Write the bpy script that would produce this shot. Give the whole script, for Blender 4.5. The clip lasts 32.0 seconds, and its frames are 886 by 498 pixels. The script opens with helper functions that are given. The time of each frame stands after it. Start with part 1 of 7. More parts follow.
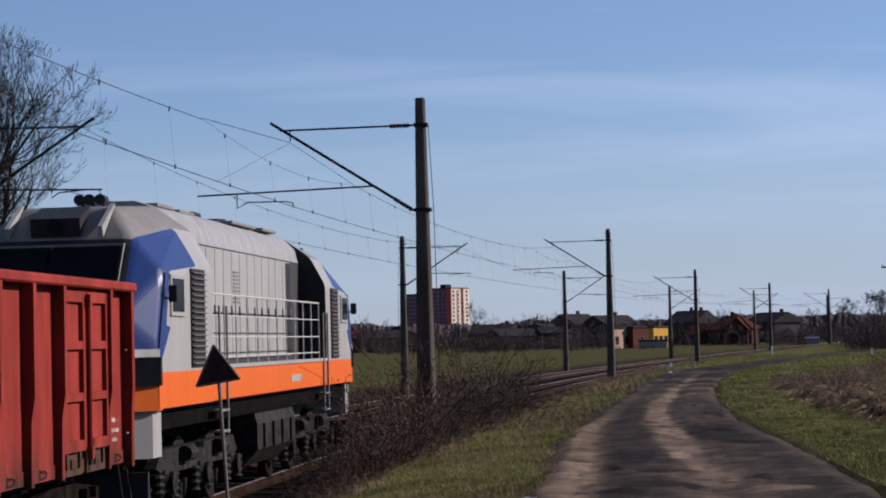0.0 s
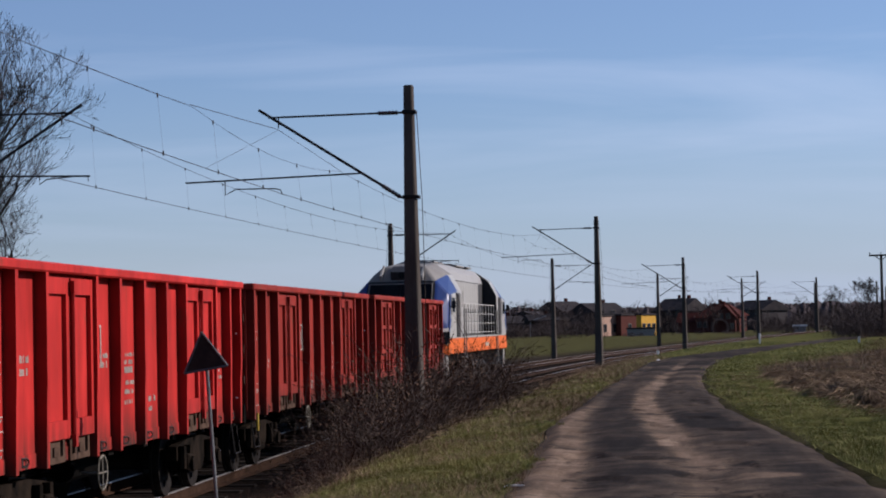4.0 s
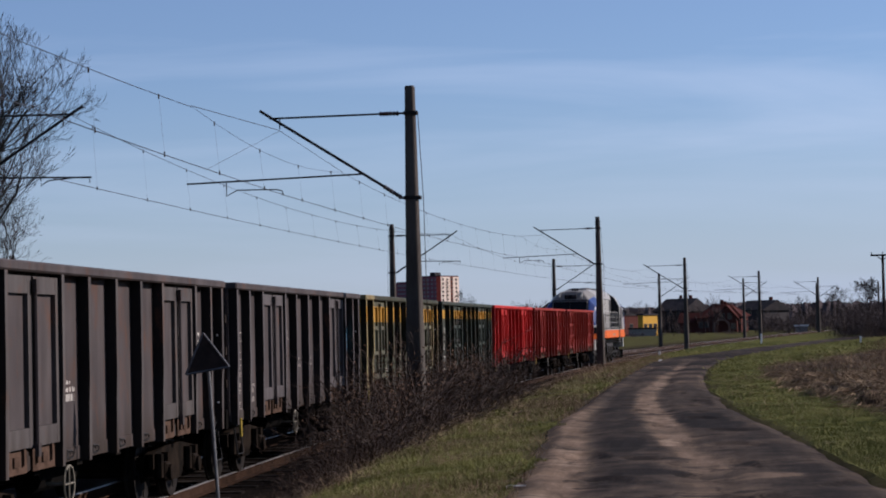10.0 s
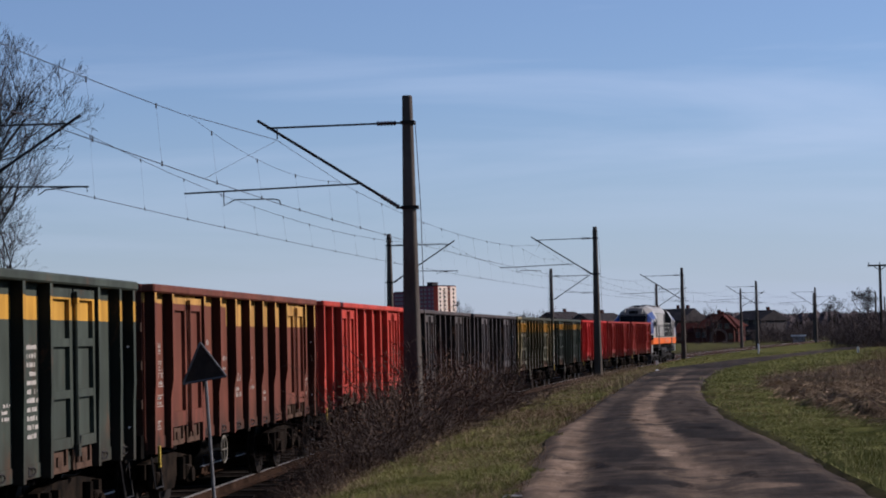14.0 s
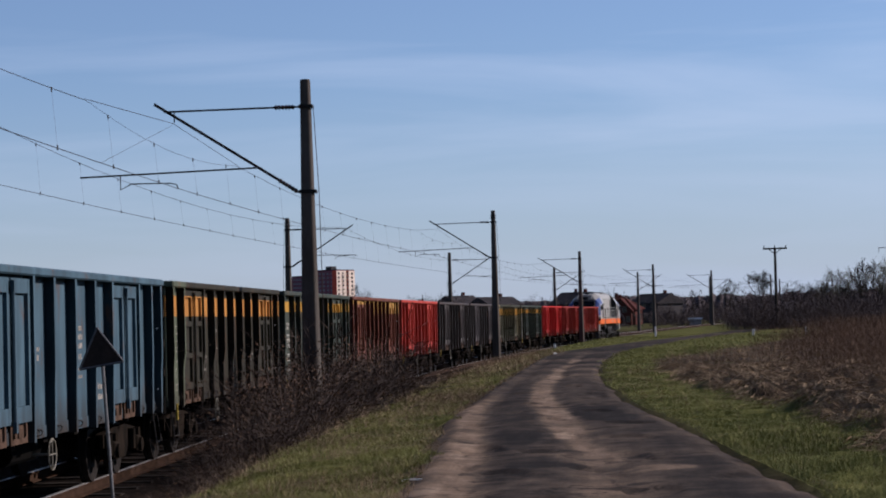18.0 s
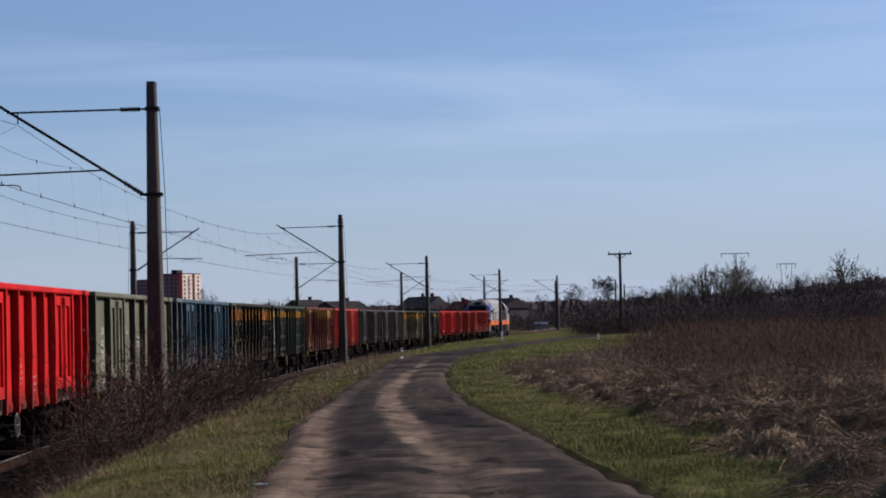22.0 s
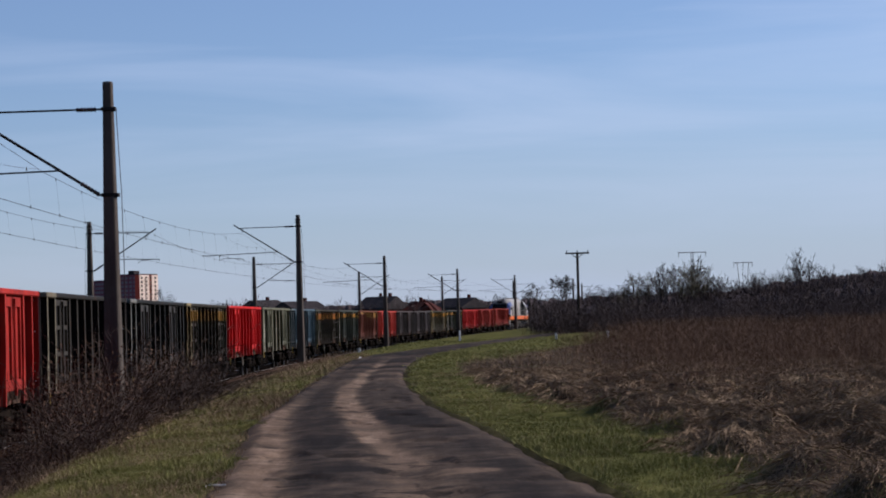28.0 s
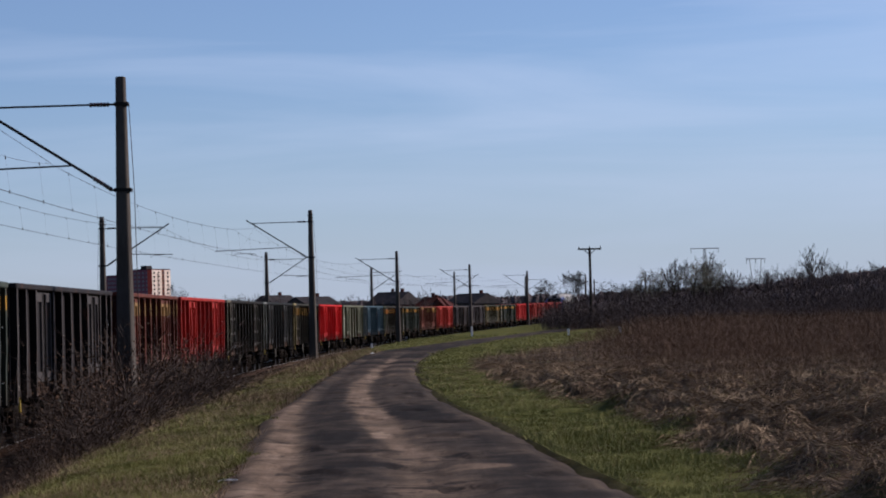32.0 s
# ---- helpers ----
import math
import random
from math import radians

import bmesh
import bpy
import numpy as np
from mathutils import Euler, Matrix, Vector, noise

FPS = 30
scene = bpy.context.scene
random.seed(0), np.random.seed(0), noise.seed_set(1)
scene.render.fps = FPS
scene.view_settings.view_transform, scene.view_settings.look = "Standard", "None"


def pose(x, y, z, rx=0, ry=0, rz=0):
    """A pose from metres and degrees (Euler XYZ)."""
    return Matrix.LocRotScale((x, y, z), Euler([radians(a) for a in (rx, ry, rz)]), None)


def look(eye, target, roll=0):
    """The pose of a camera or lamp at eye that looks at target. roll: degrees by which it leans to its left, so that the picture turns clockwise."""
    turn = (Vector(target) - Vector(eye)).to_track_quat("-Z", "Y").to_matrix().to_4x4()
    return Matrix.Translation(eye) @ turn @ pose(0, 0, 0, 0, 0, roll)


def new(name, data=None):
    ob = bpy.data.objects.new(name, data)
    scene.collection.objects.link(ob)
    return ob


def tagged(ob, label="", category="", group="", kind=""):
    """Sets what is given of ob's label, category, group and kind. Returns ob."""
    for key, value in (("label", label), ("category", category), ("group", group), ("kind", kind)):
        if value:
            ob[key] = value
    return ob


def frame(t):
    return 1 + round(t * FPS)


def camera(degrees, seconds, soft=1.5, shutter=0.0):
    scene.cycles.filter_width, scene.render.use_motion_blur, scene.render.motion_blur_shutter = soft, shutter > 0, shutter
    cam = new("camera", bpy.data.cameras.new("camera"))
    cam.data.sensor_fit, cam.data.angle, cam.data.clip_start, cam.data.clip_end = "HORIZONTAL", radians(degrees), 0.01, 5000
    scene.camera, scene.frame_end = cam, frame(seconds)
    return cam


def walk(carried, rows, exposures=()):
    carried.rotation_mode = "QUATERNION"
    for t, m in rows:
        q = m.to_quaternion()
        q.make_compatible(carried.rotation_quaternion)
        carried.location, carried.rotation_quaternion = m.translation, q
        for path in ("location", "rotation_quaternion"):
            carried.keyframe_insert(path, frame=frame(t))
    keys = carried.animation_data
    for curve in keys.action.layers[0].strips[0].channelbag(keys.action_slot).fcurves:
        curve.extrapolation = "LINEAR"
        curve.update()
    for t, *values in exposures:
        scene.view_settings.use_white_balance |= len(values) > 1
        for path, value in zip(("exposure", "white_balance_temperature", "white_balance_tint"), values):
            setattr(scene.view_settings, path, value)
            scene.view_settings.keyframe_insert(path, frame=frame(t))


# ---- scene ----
# camera: fixed stand, hand-panned; z = 0 is the head of the near rails
EYE_Z = 2.32
cam = camera(23.93, 32.0, soft=1.9)
walk(cam, [
    (0.0, pose(0, 0, EYE_Z, 92.514, 1.335, 7.727)),
    (0.5, pose(0, 0, EYE_Z, 92.505, 1.319, 7.489)),
    (1.0, pose(0, 0, EYE_Z, 92.544, 1.431, 7.544)),
    (1.5, pose(0, 0, EYE_Z, 92.555, 1.341, 7.565)),
    (2.0, pose(0, 0, EYE_Z, 92.540, 1.302, 7.687)),
    (2.5, pose(0, 0, EYE_Z, 92.378, 1.224, 7.613)),
    (4.5, pose(0, 0, EYE_Z, 92.155, 1.281, 7.360)),
    (5.0, pose(0, 0, EYE_Z, 92.154, 1.350, 7.400)),
    (5.5, pose(0, 0, EYE_Z, 92.154, 1.327, 7.435)),
    (6.0, pose(0, 0, EYE_Z, 92.121, 1.297, 7.463)),
    (6.5, pose(0, 0, EYE_Z, 92.155, 1.359, 7.510)),
    (7.0, pose(0, 0, EYE_Z, 92.168, 1.436, 7.593)),
    (7.5, pose(0, 0, EYE_Z, 92.201, 1.399, 7.493)),
    (8.0, pose(0, 0, EYE_Z, 92.197, 1.366, 7.491)),
    (8.5, pose(0, 0, EYE_Z, 92.272, 1.363, 7.463)),
    (9.0, pose(0, 0, EYE_Z, 92.254, 1.425, 7.456)),
    (9.5, pose(0, 0, EYE_Z, 92.197, 1.503, 7.471)),
    (10.0, pose(0, 0, EYE_Z, 92.178, 1.340, 7.443)),
    (10.5, pose(0, 0, EYE_Z, 92.163, 1.320, 7.449)),
    (11.0, pose(0, 0, EYE_Z, 92.208, 1.425, 7.506)),
    (11.5, pose(0, 0, EYE_Z, 92.205, 1.403, 7.526)),
    (12.0, pose(0, 0, EYE_Z, 92.183, 1.303, 7.618)),
    (12.5, pose(0, 0, EYE_Z, 92.245, 1.350, 7.625)),
    (13.0, pose(0, 0, EYE_Z, 92.330, 1.249, 7.563)),
    (13.5, pose(0, 0, EYE_Z, 92.414, 1.350, 7.488)),
    (14.0, pose(0, 0, EYE_Z, 92.443, 1.274, 7.366)),
    (14.5, pose(0, 0, EYE_Z, 92.490, 1.534, 6.795)),
    (15.0, pose(0, 0, EYE_Z, 92.487, 1.538, 4.651)),
    (15.5, pose(0, 0, EYE_Z, 92.249, 1.391, 4.838)),
    (17.5, pose(0, 0, EYE_Z, 91.990, 1.512, 4.709)),
    (18.0, pose(0, 0, EYE_Z, 91.939, 1.502, 4.591)),
    (18.5, pose(0, 0, EYE_Z, 92.004, 1.502, 4.346)),
    (19.0, pose(0, 0, EYE_Z, 92.092, 1.389, 3.338)),
    (19.5, pose(0, 0, EYE_Z, 92.133, 1.340, 1.807)),
    (20.0, pose(0, 0, EYE_Z, 92.161, 1.416, 1.498)),
    (20.5, pose(0, 0, EYE_Z, 92.126, 1.375, 1.289)),
    (21.0, pose(0, 0, EYE_Z, 92.124, 1.518, -0.149)),
    (21.5, pose(0, 0, EYE_Z, 92.055, 1.677, 0.011)),
    (22.0, pose(0, 0, EYE_Z, 91.952, 1.385, 0.396)),
    (22.5, pose(0, 0, EYE_Z, 91.930, 1.465, 0.165)),
    (23.0, pose(0, 0, EYE_Z, 91.889, 1.565, 0.052)),
    (23.5, pose(0, 0, EYE_Z, 91.906, 1.604, -0.017)),
    (24.0, pose(0, 0, EYE_Z, 91.997, 1.459, -0.143)),
    (24.5, pose(0, 0, EYE_Z, 91.903, 1.446, -0.139)),
    (25.0, pose(0, 0, EYE_Z, 91.901, 1.472, -0.140)),
    (25.5, pose(0, 0, EYE_Z, 91.896, 1.610, -0.497)),
    (27.5, pose(0, 0, EYE_Z, 91.936, 1.599, -0.867)),
    (28.0, pose(0, 0, EYE_Z, 91.915, 1.605, -0.756)),
    (28.5, pose(0, 0, EYE_Z, 91.760, 1.565, -0.393)),
    (29.0, pose(0, 0, EYE_Z, 91.725, 1.479, -0.247)),
    (29.5, pose(0, 0, EYE_Z, 91.725, 1.365, -0.213)),
    (30.0, pose(0, 0, EYE_Z, 91.732, 1.453, -0.379)),
    (30.5, pose(0, 0, EYE_Z, 91.754, 1.504, -0.428)),
    (31.0, pose(0, 0, EYE_Z, 91.721, 1.477, -0.395)),
    (31.5, pose(0, 0, EYE_Z, 91.735, 1.502, -0.375)),
    (32.0, pose(0, 0, EYE_Z, 91.802, 1.484, -0.422)),
], exposures=[(0.0, 0.55, 5500, 21), (32.0, 0.55, 5500, 21)])

# ---- light ----
SUN_AZ, SUN_EL = 64.0, 27.0  # degrees right of straight ahead, above the horizon
world = bpy.data.worlds.new("sky")
scene.world = world
world.use_nodes = True


def build_sky():
    nt = world.node_tree
    nt.nodes.clear()
    out = nt.nodes.new("ShaderNodeOutputWorld")
    bg = nt.nodes.new("ShaderNodeBackground")
    sky = nt.nodes.new("ShaderNodeTexSky")
    sky.sky_type = "NISHITA"
    sky.sun_disc = False
    sky.sun_elevation = radians(SUN_EL)
    sky.sun_rotation = radians(SUN_AZ)
    sky.air_density, sky.dust_density, sky.ozone_density = 1.0, 0.0, 4.0
    # thin cirrus streaks
    tc = nt.nodes.new("ShaderNodeTexCoord")
    mp = nt.nodes.new("ShaderNodeMapping")
    mp.inputs["Rotation"].default_value = (0.0, radians(8), radians(20))
    mp.inputs["Scale"].default_value = (2.6, 2.6, 26.0)
    n1 = nt.nodes.new("ShaderNodeTexNoise")
    n1.inputs["Scale"].default_value = 1.15
    n1.inputs["Detail"].default_value = 6.0
    n1.inputs["Roughness"].default_value = 0.5
    n1.inputs["Distortion"].default_value = 0.5
    ramp = nt.nodes.new("ShaderNodeValToRGB")
    ramp.color_ramp.elements[0].position = 0.43
    ramp.color_ramp.elements[0].color = (0.12, 0.12, 0.12, 1)
    ramp.color_ramp.elements[1].position = 0.7
    ramp.color_ramp.elements[1].color = (0.4, 0.4, 0.4, 1)
    mix = nt.nodes.new("ShaderNodeMixRGB")
    mix.inputs["Color2"].default_value = (8.5, 9.2, 9.6, 1)
    nt.links.new(tc.outputs["Generated"], mp.inputs["Vector"])
    nt.links.new(mp.outputs["Vector"], n1.inputs["Vector"])
    nt.links.new(n1.outputs["Fac"], ramp.inputs["Fac"])
    nt.links.new(sky.outputs["Color"], mix.inputs["Color1"])
    # pale haze low over the horizon
    sp = nt.nodes.new("ShaderNodeSeparateXYZ")
    hz = nt.nodes.new("ShaderNodeMapRange")
    hz.interpolation_type = "SMOOTHSTEP"
    for k, q in (("From Min", -0.02), ("From Max", 0.13), ("To Min", 0.62), ("To Max", 0.0)):
        hz.inputs[k].default_value = q
    haze = nt.nodes.new("ShaderNodeMixRGB")
    haze.inputs["Color2"].default_value = (5.1, 5.8, 6.25, 1)
    nt.links.new(tc.outputs["Generated"], sp.inputs["Vector"])
    nt.links.new(sp.outputs["Z"], hz.inputs["Value"])
    # haze and thin cloud glow towards the sun and fade away from it
    toward = nt.nodes.new("ShaderNodeVectorMath")
    toward.operation = "DOT_PRODUCT"
    toward.inputs[1].default_value = (math.sin(radians(SUN_AZ)), math.cos(radians(SUN_AZ)), 0.0)
    nt.links.new(tc.outputs["Generated"], toward.inputs[0])
    glow = nt.nodes.new("ShaderNodeMapRange")
    for k, q in (("From Min", -0.9), ("From Max", 0.75), ("To Min", 0.12), ("To Max", 1.35)):
        glow.inputs[k].default_value = q
    nt.links.new(toward.outputs["Value"], glow.inputs["Value"])
    for src, dst in ((hz.outputs["Result"], haze.inputs["Fac"]), (ramp.outputs["Color"], mix.inputs["Fac"])):
        part_ = nt.nodes.new("ShaderNodeMath")
        part_.operation = "MULTIPLY"
        nt.links.new(src, part_.inputs[0])
        nt.links.new(glow.outputs["Result"], part_.inputs[1])
        nt.links.new(part_.outputs[0], dst)
    nt.links.new(mix.outputs["Color"], haze.inputs["Color1"])
    nt.links.new(haze.outputs["Color"], bg.inputs["Color"])
    bg.inputs["Strength"].default_value = 0.0535
    nt.links.new(bg.outputs["Background"], out.inputs["Surface"])


build_sky()
sun = new("sun", bpy.data.lights.new("sun", "SUN"))
sun.data.energy, sun.data.angle, sun.data.color = 5.0, radians(0.6), (1.0, 0.86, 0.67)
_a, _e = radians(SUN_AZ), radians(SUN_EL)
sun.matrix_world = look((0, 0, 50), (-50 * math.sin(_a) * math.cos(_e), -50 * math.cos(_a) * math.cos(_e), 50 - 50 * math.sin(_e)))


# ---- materials ----
DEEP = 0.42  # base colours scaled down so that shade stays dark against the strong sun


def _base(name):
    m = bpy.data.materials.new(name)
    m.use_nodes = True
    return m, m.node_tree, m.node_tree.nodes["Principled BSDF"]


def _noise(nt, scale, detail=4.0, coord="Object", stretch=None, rough=0.55):
    src = coord if not isinstance(coord, str) else nt.nodes.new("ShaderNodeTexCoord").outputs[coord]
    n = nt.nodes.new("ShaderNodeTexNoise")
    n.inputs["Scale"].default_value, n.inputs["Detail"].default_value, n.inputs["Roughness"].default_value = scale, detail, rough
    if stretch:
        mp = nt.nodes.new("ShaderNodeMapping")
        mp.inputs["Scale"].default_value = stretch
        nt.links.new(src, mp.inputs["Vector"])
        nt.links.new(mp.outputs["Vector"], n.inputs["Vector"])
    else:
        nt.links.new(src, n.inputs["Vector"])
    return n.outputs["Fac"]


def _ramp(nt, fac, p0, p1, c0=(0, 0, 0), c1=(1, 1, 1)):
    r = nt.nodes.new("ShaderNodeValToRGB")
    r.color_ramp.elements[0].position, r.color_ramp.elements[1].position = p0, p1
    r.color_ramp.elements[0].color, r.color_ramp.elements[1].color = (*c0, 1), (*c1, 1)
    nt.links.new(fac, r.inputs["Fac"])
    return r.outputs["Color"]


def _mix(nt, fac, a, b, kind="MIX"):
    m = nt.nodes.new("ShaderNodeMixRGB")
    m.blend_type = kind
    for sock, val in (("Fac", fac), ("Color1", a), ("Color2", b)):
        if isinstance(val, (int, float)):
            m.inputs[sock].default_value = val
        elif isinstance(val, tuple):
            m.inputs[sock].default_value = (*val, 1)
        else:
            nt.links.new(val, m.inputs[sock])
    return m.outputs["Color"]


def _bump(nt, bsdf, fac, strength, dist=0.02):
    b = nt.nodes.new("ShaderNodeBump")
    b.inputs["Strength"].default_value, b.inputs["Distance"].default_value = strength, dist
    nt.links.new(fac, b.inputs["Height"])
    nt.links.new(b.outputs["Normal"], bsdf.inputs["Normal"])


def surface(name, c0, c1, scale=3.0, rough=0.8, metal=0.0, fine=40.0, bump=0.3, dist=0.01, spread=0.3, stretch=None, coord="Object"):
    """Two-tone surface: broad patches of two colours, fine grain and relief."""
    m, nt, b = _base(name)
    big = _noise(nt, scale, 5.0, coord, stretch)
    small = _noise(nt, fine, 3.0, coord, stretch)
    c0, c1 = (tuple(DEEP * q for q in c) for c in (c0, c1))
    col = _mix(nt, _ramp(nt, big, 0.5 - spread / 2, 0.5 + spread / 2), c0, c1)
    col = _mix(nt, 0.5, col, _ramp(nt, small, 0.25, 0.75, (0.55, 0.55, 0.55), (1.0, 1.0, 1.0)), "MULTIPLY")
    nt.links.new(col, b.inputs["Base Color"])
    b.inputs["Roughness"].default_value, b.inputs["Metallic"].default_value = rough, metal
    b.inputs["Specular IOR Level"].default_value = (0.02 if rough >= 0.8 else 0.08) if rough >= 0.5 else 0.5
    if bump:
        _bump(nt, b, small, bump, dist)
    return m


def blades(name, c0, c1, rough=0.7):
    """Leaf or twig colour that changes from piece to piece."""
    m, nt, b = _base(name)
    g = nt.nodes.new("ShaderNodeNewGeometry")
    c0, c1 = (tuple(DEEP * q for q in c) for c in (c0, c1))
    big = _noise(nt, 0.35, 3.0)
    f = _mix(nt, 0.5, g.outputs["Random Per Island"], _ramp(nt, big, 0.35, 0.65))
    nt.links.new(_mix(nt, f, c0, c1), b.inputs["Base Color"])
    b.inputs["Roughness"].default_value = rough
    b.inputs["Specular IOR Level"].default_value = 0.03
    return m


def wagon_paint(name, main, band=None, band_z=(2.5, 2.86), band_y=None, end=None, rust=0.5, patch=None):
    """Weathered wagon paint in wagon space: worn colour, painted band, paler end bay, rust and coal dirt."""
    m, nt, b = _base(name)
    main = tuple(0.66 * c for c in main)
    band, end = (tuple(0.6 * c for c in q) if q else None for q in (band, end))
    tc = nt.nodes.new("ShaderNodeTexCoord")
    sep = nt.nodes.new("ShaderNodeSeparateXYZ")
    along = nt.nodes.new("ShaderNodeAttribute")
    along.attribute_type, along.attribute_name = "OBJECT", "along"
    off = nt.nodes.new("ShaderNodeCombineXYZ")
    nt.links.new(along.outputs["Fac"], off.inputs["Y"])
    shift = nt.nodes.new("ShaderNodeVectorMath")
    nt.links.new(tc.outputs["Object"], shift.inputs[0])
    nt.links.new(off.outputs["Vector"], shift.inputs[1])
    nt.links.new(shift.outputs["Vector"], sep.inputs["Vector"])

    def between(sock, lo, hi):
        a = nt.nodes.new("ShaderNodeMath")
        a.operation = "GREATER_THAN"
        a.inputs[1].default_value = lo
        nt.links.new(sep.outputs[sock], a.inputs[0])
        c = nt.nodes.new("ShaderNodeMath")
        c.operation = "LESS_THAN"
        c.inputs[1].default_value = hi
        nt.links.new(sep.outputs[sock], c.inputs[0])
        d = nt.nodes.new("ShaderNodeMath")
        d.operation = "MULTIPLY"
        nt.links.new(a.outputs[0], d.inputs[0])
        nt.links.new(c.outputs[0], d.inputs[1])
        return d.outputs[0]

    col = main
    if end:
        col = _mix(nt, between("Y", -6.6, -5.35), col, end)
    if patch:
        lo, hi, z0, z1, pc = patch
        f = nt.nodes.new("ShaderNodeMath")
        f.operation = "MULTIPLY"
        nt.links.new(between("Y", lo, hi), f.inputs[0])
        nt.links.new(between("Z", z0, z1), f.inputs[1])
        col = _mix(nt, f.outputs[0], col, pc)
    if band:
        fz = between("Z", *band_z)
        if band_y is not None:
            cut = nt.nodes.new("ShaderNodeMath")
            cut.operation = "MULTIPLY"
            nt.links.new(between("Y", band_y, 7.0), cut.inputs[0])
            nt.links.new(fz, cut.inputs[1])
            col = _mix(nt, between("Z", band_z[1] - 0.13, band_z[1]), col, band)
            fz = cut.outputs[0]
        col = _mix(nt, fz, col, band)
    if isinstance(col, tuple):
        col = _mix(nt, 0.0, col, col)
    streak = _noise(nt, 2.2, 6.0, shift.outputs["Vector"], (1.0, 1.6, 0.28), 0.62)
    blot = _noise(nt, 0.9, 4.0, shift.outputs["Vector"])
    fine = _noise(nt, 24.0, 4.0)
    col = _mix(nt, 0.55, col, _ramp(nt, streak, 0.36, 0.62, (1.1, 1.1, 1.1), (0.5, 0.48, 0.47)), "MULTIPLY")
    col = _mix(nt, 0.55, col, _ramp(nt, blot, 0.4, 0.68, (0.72, 0.7, 0.7), (1.25, 1.24, 1.22)), "MULTIPLY")
    rustf = _noise(nt, 2.6, 9.0, shift.outputs["Vector"], (1, 1, 0.5), 0.72)
    col = _mix(nt, _ramp(nt, rustf, 0.66 - 0.16 * rust, 0.74, (0, 0, 0), (0.8, 0.8, 0.8)), col, (0.085, 0.038, 0.02))
    low = nt.nodes.new("ShaderNodeMapRange")
    low.inputs["From Min"].default_value, low.inputs["From Max"].default_value = 1.45, 0.95
    nt.links.new(sep.outputs["Z"], low.inputs["Value"])
    grime = _mix(nt, 1.0, low.outputs["Result"], _ramp(nt, streak, 0.3, 0.6), "MULTIPLY")
    col = _mix(nt, grime, col, (0.026, 0.019, 0.014))
    nt.links.new(col, b.inputs["Base Color"])
    b.inputs["Roughness"].default_value = 0.62
    b.inputs["Specular IOR Level"].default_value = 0.05
    _bump(nt, b, fine, 0.12, 0.004)
    return m


M = {}
M["ballast"] = surface("ballast", (0.014, 0.0095, 0.007), (0.034, 0.024, 0.018), 1.5, 0.95, fine=14.0, bump=1.0, dist=0.06)
M["rail"] = surface("rail_rust", (0.06, 0.034, 0.021), (0.1, 0.058, 0.038), 4.0, 0.8, fine=60.0)
M["rail_top"] = surface("rail_head", (1.0, 0.96, 0.92), (1.3, 1.25, 1.2), 6.0, 0.5, metal=1.0, fine=50.0, bump=0.05)
M["sleeper"] = surface("sleeper", (0.04, 0.034, 0.029), (0.085, 0.072, 0.06), 3.0, 0.9)
M["concrete"] = surface("mast_concrete", (0.125, 0.105, 0.09), (0.21, 0.185, 0.16), 1.6, 0.9, fine=30.0, bump=0.4, stretch=(1, 1, 0.25))
M["steel"] = surface("dark_steel", (0.035, 0.033, 0.032), (0.07, 0.062, 0.055), 6.0, 0.6, metal=0.3)
M["wire"] = surface("copper_wire", (0.06, 0.05, 0.045), (0.1, 0.08, 0.07), 4.0, 0.55, metal=0.5, bump=0)
M["porcelain"] = surface("insulator", (0.045, 0.018, 0.012), (0.08, 0.03, 0.02), 9.0, 0.25, bump=0)
M["white"] = surface("white_paint", (1.5, 1.48, 1.42), (1.8, 1.78, 1.72), 5.0, 0.6)
M["sign_back"] = surface("sign_back", (0.045, 0.035, 0.032), (0.085, 0.06, 0.05), 8.0, 0.7)
M["sign_rim"] = surface("sign_rim", (0.2, 0.2, 0.21), (0.32, 0.32, 0.33), 8.0, 0.5, metal=0.4)
M["post_grey"] = surface("post_zinc", (0.3, 0.3, 0.3), (0.46, 0.45, 0.44), 8.0, 0.55, metal=0.5)
M["under"] = surface("underframe_black", (0.005, 0.0045, 0.004), (0.014, 0.012, 0.0095), 3.0, 0.85, fine=30.0)
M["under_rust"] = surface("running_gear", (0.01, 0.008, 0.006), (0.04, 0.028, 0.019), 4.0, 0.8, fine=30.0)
M["wheel"] = surface("wheel_steel", (0.03, 0.025, 0.021), (0.06, 0.05, 0.042), 5.0, 0.6, metal=0.5)
M["grass"] = blades("grass_blades", (0.12, 0.14, 0.03), (0.62, 0.59, 0.2))
M["straw"] = blades("dry_straw", (0.17, 0.107, 0.064), (0.72, 0.52, 0.31))
M["weeds"] = blades("dead_stalks", (0.155, 0.09, 0.055), (0.38, 0.228, 0.138))
M["bramble"] = blades("bramble_stems", (0.07, 0.052, 0.043), (0.19, 0.138, 0.108))
M["bark"] = surface("bark", (0.06, 0.05, 0.04), (0.12, 0.1, 0.08), 3.0, 0.9, fine=25.0, bump=0.7, stretch=(1, 1, 0.3))
M["twig"] = blades("twigs", (0.05, 0.042, 0.036), (0.12, 0.1, 0.085))
M["scrub"] = blades("scrub_twigs", (0.105, 0.08, 0.072), (0.2, 0.15, 0.134))
M["wood"] = surface("bare_wood_mass", (0.15, 0.125, 0.128), (0.23, 0.19, 0.19), 0.5, 1.0, fine=3.0, bump=0.5, dist=0.25, stretch=(1, 1, 0.35))
M["wood"].node_tree.nodes["Principled BSDF"].inputs["Specular IOR Level"].default_value = 0.0
